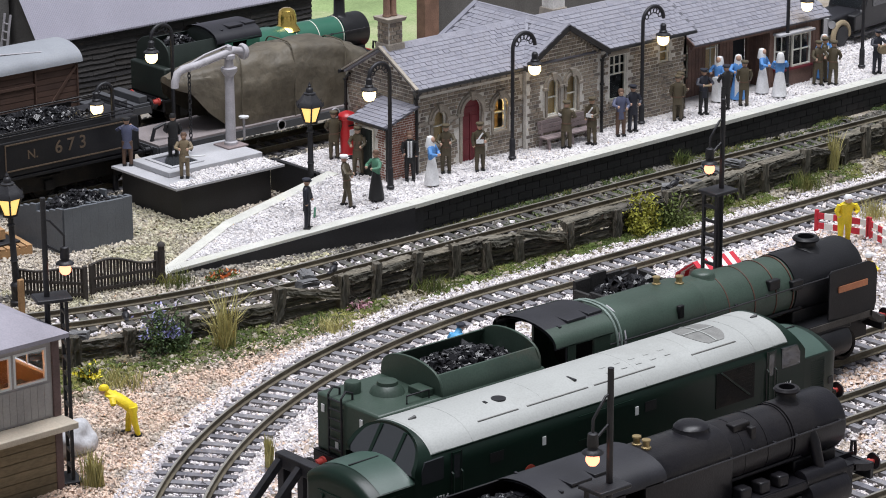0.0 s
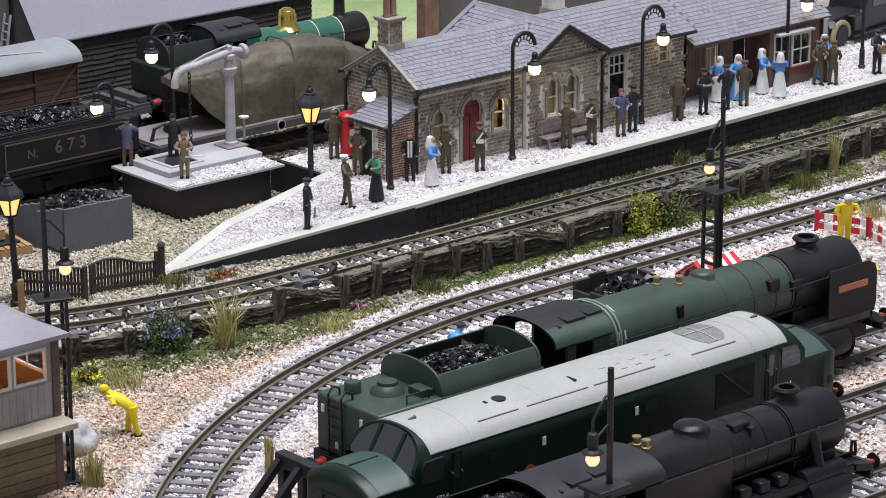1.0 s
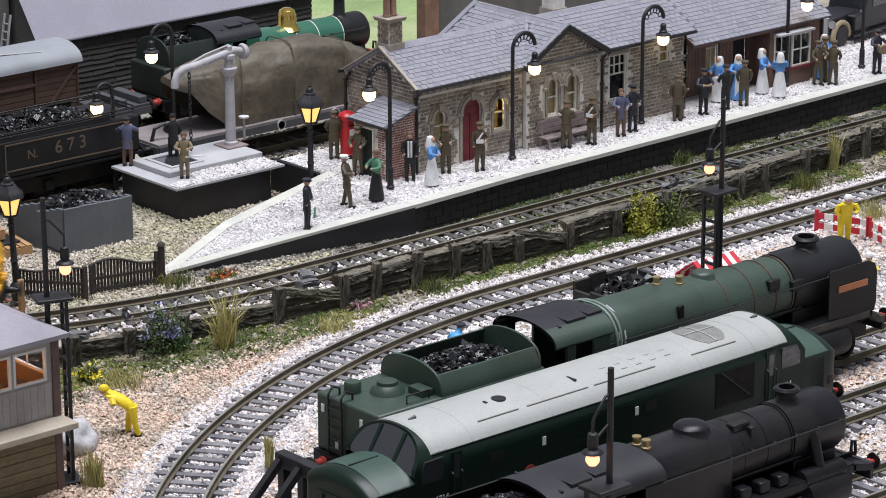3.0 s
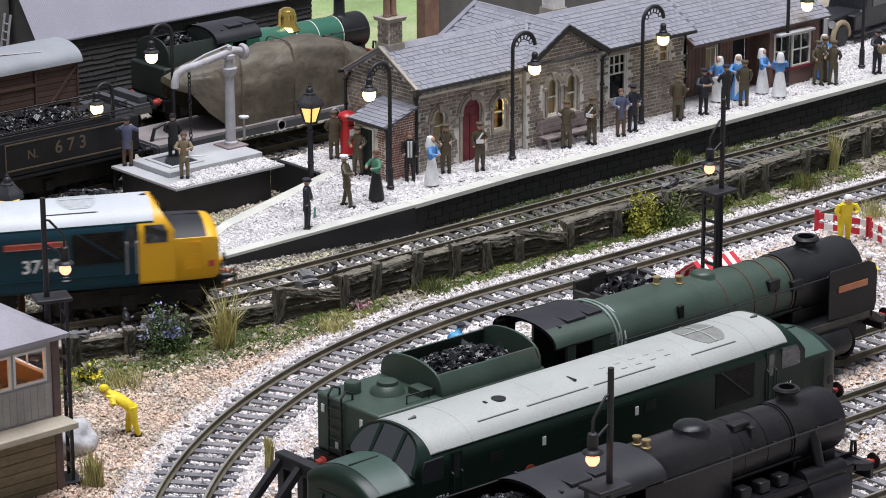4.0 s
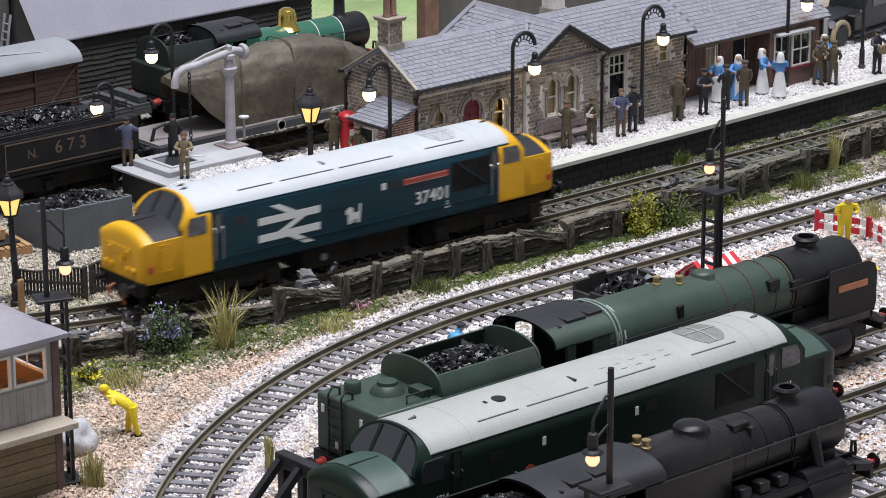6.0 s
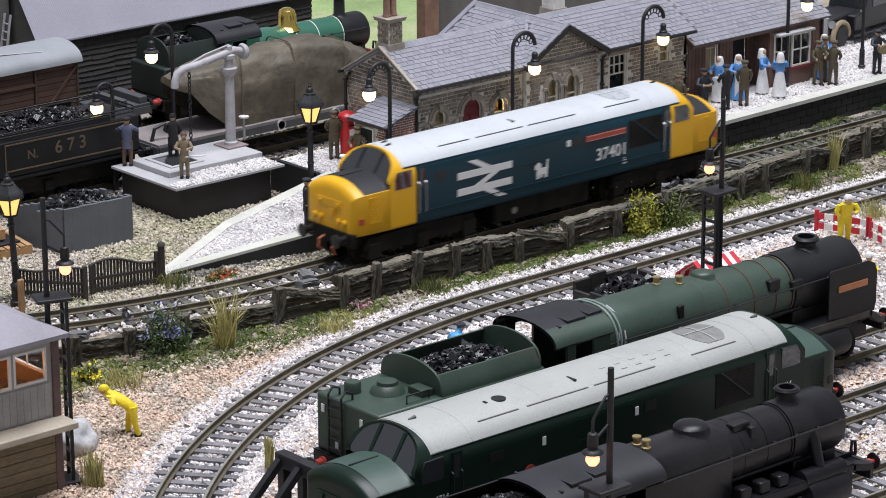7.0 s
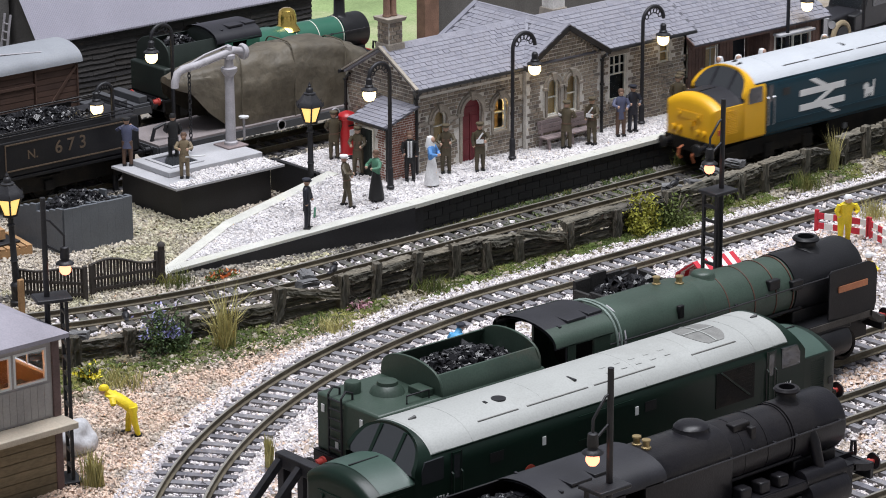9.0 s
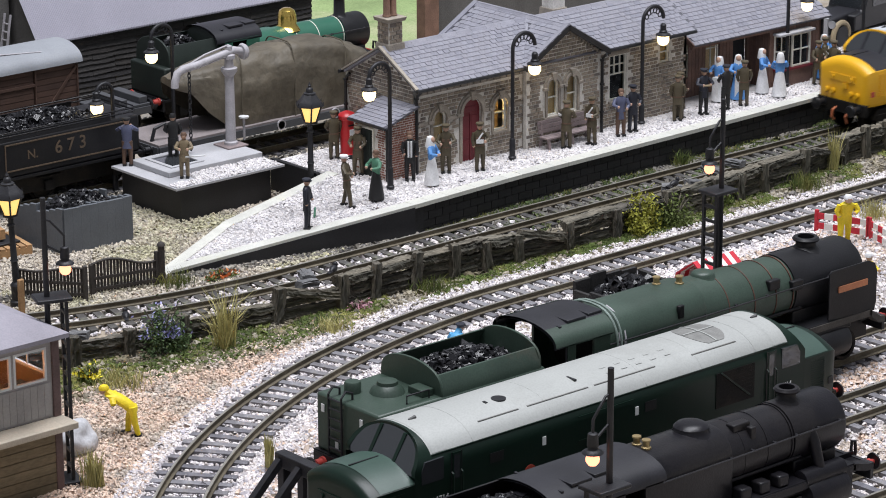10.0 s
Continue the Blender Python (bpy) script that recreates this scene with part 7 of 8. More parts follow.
for x, y in ((-166, -33), (-172, -34), (60, -38), (76, -37), (92, -35), (48, -39), (-240, -20), (-268, -20)):
    part_ = part("rock", rough_bar(rs.uniform(6, 11), 3.0, 5.0, x, 5), M["slab_stone"], None, at=put(x, y, rs.uniform(8, 11) if x > -200 else 4.5, rs.uniform(0, 180), 0, rs.uniform(-25, 10)), smooth=False)
    tagged(part_, "dark broken slab lying on the fence", "rock", "broken slabs")

# ---- yard things ----
pl = root("crane_plinth", "black plinth with a gravel and stone top in the yard", "plinth")
part("side_wall", box(bmesh.new(), -131, 105, -5, -79, 151, 11.4), M["black_card"], pl, "glossy black sides")
part("slab", box(bmesh.new(), -135, 102.5, 11.4, -72.5, 154, 12.6), M["grey_card"], pl, bevel=0.15)
part("block", box(bmesh.new(), -127, 119, 12.6, -72.8, 149, 15.2), M["grey_card"], pl, "raised grey stone block", bevel=0.3)
for kx0, ky0, kx1, ky1 in ((-122, 124, -103, 126), (-122, 143, -103, 145), (-122, 126, -120, 143), (-105, 126, -103, 143)):
    part("kerb", box(bmesh.new(), kx0, ky0, 15.2, kx1, ky1, 15.7), M["grey_card"], pl)
part("pit", box(bmesh.new(), -120, 126, 15.2, -105, 143, 15.35), M["dark_window"], pl, "dark grated pit")
stones("plinth_gravel", "white gravel along the plinth edge", patch(-134, -74, 103.2, 118.5, 3400, z=12.9, jit=0.2, keep=lambda x, y: (x > -118) | (y < 109)), 0.8, M["platform_gravel"], 23, spread=0.3)
wc = root("water_crane", "grey cast water crane with a curved arm and chain", "water crane", put(-77, 138, 15.2))
GI = M["grey_iron"]
part("base_plate", box(bmesh.new(), -6, -6, 0, 6, 6, 0.8), M["bench"], wc, "dull purple-grey base plate", bevel=0.2)
part("column", lathe(bmesh.new(), [(3.4, 0.8), (3.3, 2), (2.5, 2.6), (2.2, 34), (2.7, 34.6), (3.9, 36.5), (3.9, 38), (2.2, 38.4), (2.0, 42), (3.0, 42.6), (3.0, 44.2), (1.8, 44.8), (1.6, 48.5), (0.4, 49)], 20), GI, wc)
part("arm", bent(bmesh.new(), [(8.5, 0, 44.5), (3, 0, 46), (-6, 0, 44.5), (-18, 0, 42.5), (-27, 0, 41.5), (-30, 0, 40), (-31.5, 0, 36), (-31.6, 0, 33.5)], 1.9, 12), GI, wc)
part("valve_wheel", lathe(bmesh.new(), [(3.4, -1.2), (4.0, 0), (3.4, 1.2), (1.0, 1.2)], 18, (8.5, 0, 44.5), "x"), GI, wc)
part("stay", bent(bmesh.new(), [(0, 0, 49), (-14, 0, 46.5), (-25, 0, 42.6)], 0.5, 6), GI, wc)
for k in range(19):
    lk = bmesh.new()
    ring = [(1.0 * math.cos(2 * math.pi * i / 10) * 0.75, 0, 1.35 * math.sin(2 * math.pi * i / 10)) for i in range(11)]
    bent(lk, ring, 0.28, 5)
    part("chain_link", lk, BI, wc, at=put(-22.5, 1.0, 39.6 - k * 2.05, 90 * (k % 2) + 20))
vp = root("vent_stand", "thin grey stand pipe with a round cap", "pipe", put(-66, 142, 15.2))
part("pipe", tube(bmesh.new(), (0, 0, 0), (0, 0, 11), 0.6, 0.6, 8), GI, vp)
part("cap", lathe(bmesh.new(), [(0.6, 10.6), (2.3, 10.8), (2.5, 11.6), (0.4, 11.9)], 14), M["white_mark"], vp)

cb_ = root("coal_bin", "grey panelled coal bin with stepped edges", "bin")
GB = mat("bin_grey", (0.115, 0.125, 0.14), 0.6, var=0.15, scale=60, bump=0.15)
for (x0, y0), (x1, y1) in (((-199, 99), (-164, 97)), ((-199, 99), (-207, 128)), ((-164, 97), (-170, 127)), ((-181, 98), (-188, 127)), ((-207, 128), (-170, 127))):
    n = 8
    for k in range(n):
        a, b = Vector((x0, y0, 0)).lerp(Vector((x1, y1, 0)), k / n), Vector((x0, y0, 0)).lerp(Vector((x1, y1, 0)), (k + 0.99) / n)
        drop = (k % 4) * 1.0 if abs(y1 - y0) > 10 else rs.uniform(0, 0.3)
        z = 16.5 - drop - (4.5 if y0 == 128 else 0)
        bm = bmesh.new()
        d = (b - a).normalized()
        nn = Vector((-d.y, d.x, 0)) * 0.8
        quad_ring(bm, [[(p.x + nn.x * s, p.y + nn.y * s, zz) for p, s in ((a, -1), (b, -1), (b, 1), (a, 1))] for zz in (-5, z)])
        part("panel", bm, GB, cb_, smooth=False)
coal_heap(cb_, -197, -167, 100, 125, 8, 10.5, 1500, 31, 1.7)

WB = mat("picket_brown", (0.045, 0.038, 0.034), 0.75, var=0.25)
for (x0, y0), (x1, y1), wave in (((-223, 43), (-194, 36), 1), ((-248, 62), (-229, 39), -1)):
    g = root("picket_gate", "low dark brown wavy-topped picket gate", "gate", None, "picket gates")
    n = 20
    for k in range(n + 1):
        t_ = k / n
        x, y = x0 + (x1 - x0) * t_, y0 + (y1 - y0) * t_
        z = 8.6 + 2.4 * wave * math.sin(t_ * math.pi * 1.6 + 0.3) * (0.9 if wave > 0 else 0.5)
        if k in (0, n):
            part("post", box(bmesh.new(), x - 0.9, y - 0.9, -5, x + 0.9, y + 0.9, 11.0 if k == n else 9.5), WB, g, bevel=0.2)
        else:
            part("picket", box(bmesh.new(), x - 0.45, y - 0.35, -3, x + 0.45, y + 0.35, z), WB, g)
    for zz in (-1.6, 3.2):
        beam(g, "rail", (x0, y0 - 0.4, zz), (x1, y1 - 0.4, zz), 0.8, 1.2, WB)
    pts = [(x0 + (x1 - x0) * k / 10, y0 + (y1 - y0) * k / 10 - 0.2, 8.8 + 2.4 * wave * math.sin(k / 10 * math.pi * 1.6 + 0.3) * (0.9 if wave > 0 else 0.5)) for k in range(11)]
    part("top_rail", bent(bmesh.new(), pts, 0.6, 6), WB, g)
    if wave > 0:
        part("gate_post", lathe(bmesh.new(), [(1.5, -5), (1.5, 13.0), (1.9, 13.3), (1.7, 14.0), (1.1, 14.8), (0.3, 15.1)], 12, (x1 + 2.0, y1 - 0.6, 0)), WB, g, bevel=0.0)

PW = mat("pallet_wood", (0.42, 0.25, 0.12), 0.85, var=0.2, scale=120, piece=0.3)
for z, x, y, nlab in ((-4, -222, 122, "timber pallet on the yard gravel"), (2.5, -230, 131, "timber pallet stacked on another pallet")):
    p = root("pallet", nlab, "pallet", put(x, y, z, -8), "pallets")
    for k in range(9):
        part("slat", box(bmesh.new(), -14 + k * 3.2, -12, 3.4, -11.6 + k * 3.2, 12, 4.4), PW, p)
    for yy in (-11, 0, 11):
        part("bearer", box(bmesh.new(), -14, yy - 1, 0, 14, yy + 1, 3.4), PW, p)
t_ = root("tarred_sheet", "black tarred sheet folded on a pallet", "sheet", put(-222, 122, 0.6))
part("sheet", box(bmesh.new(), -9, -8, 0, 10, 9, 0.9), M["black_card"], t_, bevel=0.3)
t_ = root("tarred_sheet", "black tarred boards stacked on pallets", "sheet", put(-231, 131, 7.1))
part("sheet", box(bmesh.new(), -14, -11, 0, 12, 11, 2.4), M["black_card"], t_, bevel=0.4)
st_ = root("wooden_stake", "short drilled pale wooden stake by the lantern", "stake", put(-259, 42, -5))
part("stake", box(bmesh.new(), -1.4, -0.8, 0, 1.4, 0.8, 16), PW, st_, bevel=0.5)

# ---- platform things ----
pb = root("pillar_box", "red cast iron pillar post box", "post box", put(-37.5, 99, PLAT - 0.9) @ Matrix.Scale(1.2, 4))
part("body", lathe(bmesh.new(), [(3.3, 0), (3.3, 1.6), (2.8, 2), (2.8, 15.6), (3.5, 16), (3.6, 17.4), (3.0, 18.2), (1.2, 19), (0.2, 19.2)], 22), M["pillar_red"], pb)
part("base", lathe(bmesh.new(), [(3.5, 0), (3.5, 1.6), (3.2, 1.8)], 22), M["black_paint"], pb)
part("notice", box(bmesh.new(), -1.0, -2.95, 9, 1.0, -2.7, 12), M["white_mark"], pb)
part("slot", box(bmesh.new(), -1.6, -2.95, 13.4, 1.6, -2.7, 14.0), M["black_paint"], pb)
be = root("bench", "grey-brown wooden bench against the station wall", "bench", put(57.5, 47.5, PLAT - 0.9))
for yy in (-2.6, -0.6, 1.4):
    part("seat_slat", box(bmesh.new(), -17, yy - 0.85, 5.4, 17, yy + 0.85, 6.1), M["bench"], be)
for k in range(3):
    part("back_slat", box(bmesh.new(), -17, 2.6 + k * 0.35, 7.2 + k * 2.1, 17, 3.2 + k * 0.35, 9.0 + k * 2.1), M["bench"], be)
for x in (-15, 0, 15):
    part("leg", prism(bmesh.new(), [(-3.4, 0), (-2.2, 0), (-1.6, 4.8), (2.2, 4.8), (3.4, 0), (4.4, 0), (3.0, 6), (4.0, 13), (3.0, 13), (2.2, 6), (-3.0, 5.6)], x - 0.5, x + 0.5, "yz"), M["bench"], be)

# ---- painted figures: plain shapes ----
FIG = {
    "khaki": (0.085, 0.068, 0.040), "navy": (0.018, 0.020, 0.032), "white": (0.75, 0.75, 0.76), "blue": (0.10, 0.28, 0.62), "skin": (0.47, 0.30, 0.22),
    "black": (0.012, 0.012, 0.013), "yellow": (0.80, 0.62, 0.02), "green": (0.08, 0.22, 0.14), "brown": (0.13, 0.075, 0.05), "greyblue": (0.09, 0.10, 0.17), "tan": (0.22, 0.17, 0.105), "sky": (0.10, 0.38, 0.68)}
FM = {k: mat("paint_" + k, c, 0.55, var=0.14, scale=250, bump=0.15) for k, c in FIG.items()}


def figure(x, y, z, rz, coat, trousers, hat, label, hair="skin", skirt=None, stride=0.0, bend=0.0, arms=(0.2, 0.2), extra=None, scale=1.0, group="", bulk=1.0):
    """One little painted figure as one plain mesh."""
    bm = bmesh.new()
    names = []

    def use(col):
        if col not in names:
            names.append(col)
        i = names.index(col)
        for f in bm.faces:
            if not f.tag:
                f.material_index, f.tag = i, True

    def ell(rings, n=12):
        quad_ring(bm, [[(cx + rx * math.cos(2 * math.pi * k / n), cy + ry * math.sin(2 * math.pi * k / n), zz) for k in range(n)] for cx, cy, rx, ry, zz in rings])

    lean = lambda zz: -bend * max(zz - 10, 0) * 0.9
    dz = lambda zz: zz - bend * max(zz - 10, 0) * 0.38
    for s in (-1, 1):
        box(bm, s * 1.2 - 0.7, -1.7 + s * stride * 1.6, 0, s * 1.2 + 0.7, 0.9 + s * stride * 1.6, 0.9)
    use("black")
    if skirt:
        ell([(0, 0, 3.3, 3.0, 0.8), (0, 0, 2.9, 2.5, 5), (0, 0, 1.9, 1.5, 11.5), (0, 0, 1.6, 1.3, 13)])
        use(skirt)
    else:
        for s in (-1, 1):
            tube(bm, (s * 1.35, s * stride * 1.6, 0.7), (s * 1.25, s * stride * 0.9 - 0.25, 6.0), 0.68, 0.9, 10)
            tube(bm, (s * 1.25, s * stride * 0.9 - 0.25, 6.0), (s * 0.95, 0, 11.5), 0.9, 1.2, 10)
        use(trousers)
    fat = 1 + max(bend, 0) * 1.0
    ell([(0, lean(9), 1.9, 1.35, dz(9.4)), (0, lean(11), 1.75, 1.2 * fat, dz(11.5)), (0, lean(15), 2.15, 1.4 * fat, dz(15.5)), (0, lean(17.6), 2.1, 1.25 * fat, dz(18.0)), (0, lean(18.6), 0.9, 0.8 * fat, dz(19.0))])
    if bend > 0.3:
        tube(bm, (0, lean(17), dz(17)), (0, lean(20.6), dz(20.4)), 1.5, 1.0, 10)
    for s, a in zip((-1, 1), arms):
        sh, el = (s * 2.2, lean(17.5), dz(17.6)), (s * (2.7 + a * 0.9), lean(14.5) - a * 1.6, dz(14.2 + a * 1.2))
        ha = (s * (2.6 - a * 1.1), lean(12) - 0.4 - a * 3.4, dz(11.2 + a * 4.2))
        tube(bm, sh, el, 0.85, 0.75, 8)
        tube(bm, el, ha, 0.72, 0.6, 8)
    if not skirt and bend <= 0.3:
        ell([(0, 0, 2.05, 1.5, 8.2), (0, 0, 1.85, 1.3, 11.4)])
    use(coat)
    if coat == "khaki":
        ell([(0, 0, 1.95, 1.42, 11.6), (0, 0, 1.95, 1.42, 12.2)])
        for s in (-1, 1):
            box(bm, s * 1.0 - 0.5, -1.55, 14.6, s * 1.0 + 0.5, -1.2, 15.8)
        use("brown")
    for s, a in zip((-1, 1), arms):
        ha = (s * (2.6 - a * 1.1), lean(12) - 0.4 - a * 3.4, dz(11.2 + a * 4.2))
        lathe(bm, [(0.1, -0.7), (0.62, -0.2), (0.5, 0.5), (0.1, 0.7)], 8, ha)
    hx, hz = lean(21), dz(20.6)
    lathe(bm, [(0.2, -1.75), (0.85, -1.3), (1.22, -0.2), (1.2, 0.6), (0.8, 1.4), (0.2, 1.65)], 12, (0, hx - 0.15, hz))
    use("skin")
    if hat == "cap":
        lathe(bm, [(1.2, 0.3), (1.3, 0.6), (1.75, 1.2), (1.6, 1.6), (0.3, 1.8)], 12, (0, hx - 0.1, hz))
        box(bm, -0.9, hx - 2.0, hz + 0.4, 0.9, hx - 1.0, hz + 0.65)
    elif hat == "veil":
        lathe(bm, [(1.9, -3.0), (1.75, -1.2), (1.5, 0.5), (1.2, 1.5), (0.3, 1.95)], 12, (0, hx + 0.6, hz))
    elif hat == "round":
        lathe(bm, [(1.35, 0.1), (1.35, 0.9), (0.95, 1.7), (0.2, 2.0)], 12, (0, hx, hz))
    use(hair)
    if extra == "sling":
        box(bm, -1.6, -2.2, 13.2, 1.2, -1.3, 14.8)
        tube(bm, (1.0, -1.5, 17.8), (-1.2, -1.8, 14.2), 0.35, 0.35, 6)
        use("white")
    elif extra == "scarf":
        box(bm, -0.9, -1.7, 11.0, -0.2, -1.2, 18.2)
        box(bm, 0.2, -1.7, 11.0, 0.9, -1.2, 18.2)
        use("white")
    elif extra == "apron":
        box(bm, -1.5, -2.5, 2.2, 1.5, -1.5, 12.5)
        use("white")
    elif extra == "band":
        tube(bm, (2.5, 0, 16.2), (2.7, -0.2, 15.2), 0.95, 0.95, 10)
        use("white")
    elif extra == "book":
        box(bm, -1.8, -4.4, 14.6, 1.4, -2.6, 15.1)
        use("tan")
    elif extra == "drum":
        lathe(bm, [(2.2, -1.2), (2.2, 1.2), (0.3, 1.2)], 14, (0.8, -3.4, 13.0), "y")
        use("tan")
    bmesh.ops.scale(bm, vec=(scale * bulk * 1.2, scale * bulk * 1.2, scale * 1.05), verts=bm.verts)
    ob = part("figurine", bm, [FM[n] for n in names], None, at=put(x, y, z, rz))
    return tagged(ob, label, "figurine", group)


P0 = PLAT - 0.75
S_, N_ = "painted model soldier figurine in khaki standing on the platform", "painted model nurse figurine in blue and white"
SG, NG = "soldier figurines", "nurse figurines"
for x, y, rz, ex, lab in ((-44, 101, 150, None, S_), (-53, 72, -60, "band", "painted khaki soldier figurine with a white armband"), (-20, 48, -41, "band", "painted khaki soldier figurine with a white armband"), (-6, 40, -35, "sling", "painted khaki soldier figurine with a white arm sling"), (51, 42, 120, "band", "painted khaki soldier figurine with a white armband"), (65, 39, -75, "sling", "painted khaki soldier figurine with a white arm sling"), (126, 42, 139, None, S_), (131, 45.5, 60, None, S_), (172, 41, 139, None, S_), (231, 45, -20, "band", "painted khaki soldier figurine with a white armband"), (237, 40, 110, "band", "painted khaki soldier figurine with a white armband"), (239, 48, 40, "sling", "painted khaki soldier figurine with a white arm sling")):
    figure(x, y, P0, rz, "khaki", "khaki", "cap", lab, "khaki", extra=ex, arms=(rs.uniform(0.0, 0.7), rs.uniform(0.1, 0.8)), stride=rs.uniform(-0.6, 0.6), group=SG)
figure(-85, 41, ramp_z(-85) - 0.6, 30, "khaki", "khaki", "cap", "painted khaki figurine with a white cap striding up the ramp", "white", stride=1.3, arms=(0.9, 0.3), bend=-0.12)
figure(-72, 36, ramp_z(-72) - 0.6, -90, "green", "black", "round", "painted woman figurine in a green top and black skirt", "brown", skirt="black", arms=(0.9, 0.9))
figure(-114, 33.5, ramp_z(-114) - 0.6, 35, "navy", "navy", "cap", "painted guard figurine in navy holding a green flag", "navy", arms=(0.1, 0.3))
figure(-41, 49, P0, -41, "black", "black", "round", "painted figurine in a black coat with a white scarf", "brown", extra="scarf", arms=(0.3, 0.1))
for x, y, rz in ((-39, 36, 25), (168, 55, -80), (178, 51, -41), (197, 52, 20), (198, 41, 140), (243, 52, -41)):
    figure(x, y, P0, rz, "blue", None, "veil", N_, "white", skirt="white" if rz != -41 else "blue", extra="apron" if rz in (-41, -80) else None, arms=(0.8, 0.6), group=NG)
figure(86, 41, P0, -30, "greyblue", "brown", "round", "painted traveller figurine in a grey coat and brown trousers", "brown", arms=(0.8, 0.5))
figure(96, 43, P0, -20, "navy", "navy", "cap", "painted station master figurine in dark navy", "navy", arms=(0.6, 0.5))
figure(145, 43, P0, -20, "navy", "black", "cap", "painted bandsman figurine in navy with a song sheet", "navy", extra="book", arms=(0.9, 0.9))
figure(159, 41, P0, 170, "black", "black", "cap", "painted figurine in black with hands on hips", "navy", arms=(0.6, 0.6))
figure(272, 41, P0, -20, "navy", "navy", "cap", "painted bandsman figurine in navy with a small drum", "navy", extra="drum", arms=(1.0, 1.0))
figure(-129, 149, 12.6, 139, "greyblue", "brown", "cap", "painted worker figurine in a blue jacket on the plinth", "black", arms=(1.4, 1.4))
figure(-109, 140, 12.6, 150, "black", "black", "round", "painted worker figurine in black standing on the plinth", "black", arms=(0.3, 0.5))
figure(-121, 115, 12.6, -41, "tan", "tan", "round", "painted figurine in a long tan coat holding a pole", "brown", arms=(0.9, 0.9), scale=0.92)
figure(-306, -104, -4.2, -131, "yellow", "yellow", "round", "painted worker figurine in yellow oilskins stooping over", "yellow", bend=0.7, arms=(0.8, 0.9), stride=0.9, scale=0.95, bulk=1.3)
figure(72, -117, -4.2, -30, "yellow", "yellow", "round", "painted worker figurine in yellow overalls with white helmet", "white", arms=(0.3, 0.6), bend=0.28, stride=0.5, scale=1.05, bulk=1.25)
figure(12, -184, -4.2, 20, "yellow", "yellow", "round", "painted worker figurine in yellow overalls with white helmet", "white", arms=(0.5, 0.9))
figure(-177, -136, -4.2, 100, "sky", "navy", "cap", "painted worker figurine in a bright blue shirt leaning forward", "navy", bend=0.5, arms=(0.9, 0.8))
fl = root("flag", "small rolled green flag held by a figurine", "flag", put(-112.2, 30.2, ramp_z(-114) + 7.5, 40, 0, 30))
part("roll", lathe(bmesh.new(), [(0.2, -2.6), (0.55, -1.8), (0.5, 1.4), (0.2, 2.6)], 8), FM["green"], fl)
po = root("pole", "pale thin pole held by a figurine", "pole", put(-118, 112.5, 22.6))
part("shaft", tube(bmesh.new(), (-4, 0, 0.6), (7, 0, -0.6), 0.45, 0.35, 8), M["white_mark"], po)

# ---- siding clutter ----
cbn = root("coal_stage", "low dark timber coal stage full of coal", "bin")
BT = mat("black_timber", (0.028, 0.027, 0.027), 0.8, var=0.35, piece=0.3, bump=0.4)
for k in range(4):
    x = -82 + k * 9
    part("panel", box(bmesh.new(), x, -106, -5, x + 8.7, -104.4, rs.uniform(6.5, 9.0)), BT, cbn, smooth=False)
for x in (-83.6, -46):
    for k in range(2):
        part("panel", box(bmesh.new(), x, -125.5 + k * 9.7, -5, x + 1.6, -116.1 + k * 9.7, rs.uniform(4.5, 7)), BT, cbn, smooth=False)
coal_heap(cbn, -82, -46, -128, -107, -3, 12, 1300, 41, 1.9)
tent = root("striped_tent", "red and white striped canvas work tent", "tent")
STR = (mat("canvas_red", (0.55, 0.03, 0.05), 0.8, var=0.1), mat("canvas_white", (0.78, 0.77, 0.76), 0.8, var=0.08))
for k in range(9):
    x0 = -31 + k * 2.7
    bm = bmesh.new()
    quad_ring(bm, [[(x, y, z) for y, z in ((-136, -4), (-134, 3), (-124, 10), (-114, 3), (-112, -4), (-112.5, -4), (-114.4, 2.6), (-124, 9.4), (-133.6, 2.6), (-135.5, -4))] for x in (x0, x0 + 2.7)])
    part("stripe", bm, STR[k % 2], tent, smooth=False)
for n_, ((ax, ay), (bx, by)) in enumerate((((74, -98), (83, -122)), ((83, -122), (74, -146)))):
    ba = root("work_barrier", "red and white road work barrier boards", "barrier", None, "work barriers")
    for t0 in (0.02, 0.98):
        px_, py_ = ax + (bx - ax) * t0, ay + (by - ay) * t0
        part("post", box(bmesh.new(), px_ - 0.7, py_ - 0.7, -4.5, px_ + 0.7, py_ + 0.7, 6.5), STR[0], ba)
        part("foot", box(bmesh.new(), px_ - 2.5, py_ - 1, -4.6, px_ + 2.5, py_ + 1, -3.6), M["black_card"], ba, bevel=0.3)
    for zz in (-0.8, 3.8):
        for k in range(6):
            a, b = (ax + (bx - ax) * k / 6, ay + (by - ay) * k / 6, zz), (ax + (bx - ax) * (k + 1) / 6, ay + (by - ay) * (k + 1) / 6, zz)
            beam(ba, "board", a, b, 0.6, 2.8, STR[k % 2])
bs = root("buffer_stop", "black iron buffer stop at the siding end", "buffer stop", put(-309, -220, 0))
part("beam", box(bmesh.new(), -2.2, -23, 12.4, 2.2, 23, 17.4), BI, bs, bevel=0.3)
for y in (-9, 9, 20):
    part("upright", box(bmesh.new(), -2, y - 1.6, -5, 1.5, y + 1.6, 13), BI, bs)
    beam(bs, "strut", (-2, y, 15), (-22, y, -4), 2.6, 2.6, BI)
bm = bmesh.new()
bmesh.ops.create_icosphere(bm, subdivisions=4, radius=1.0)
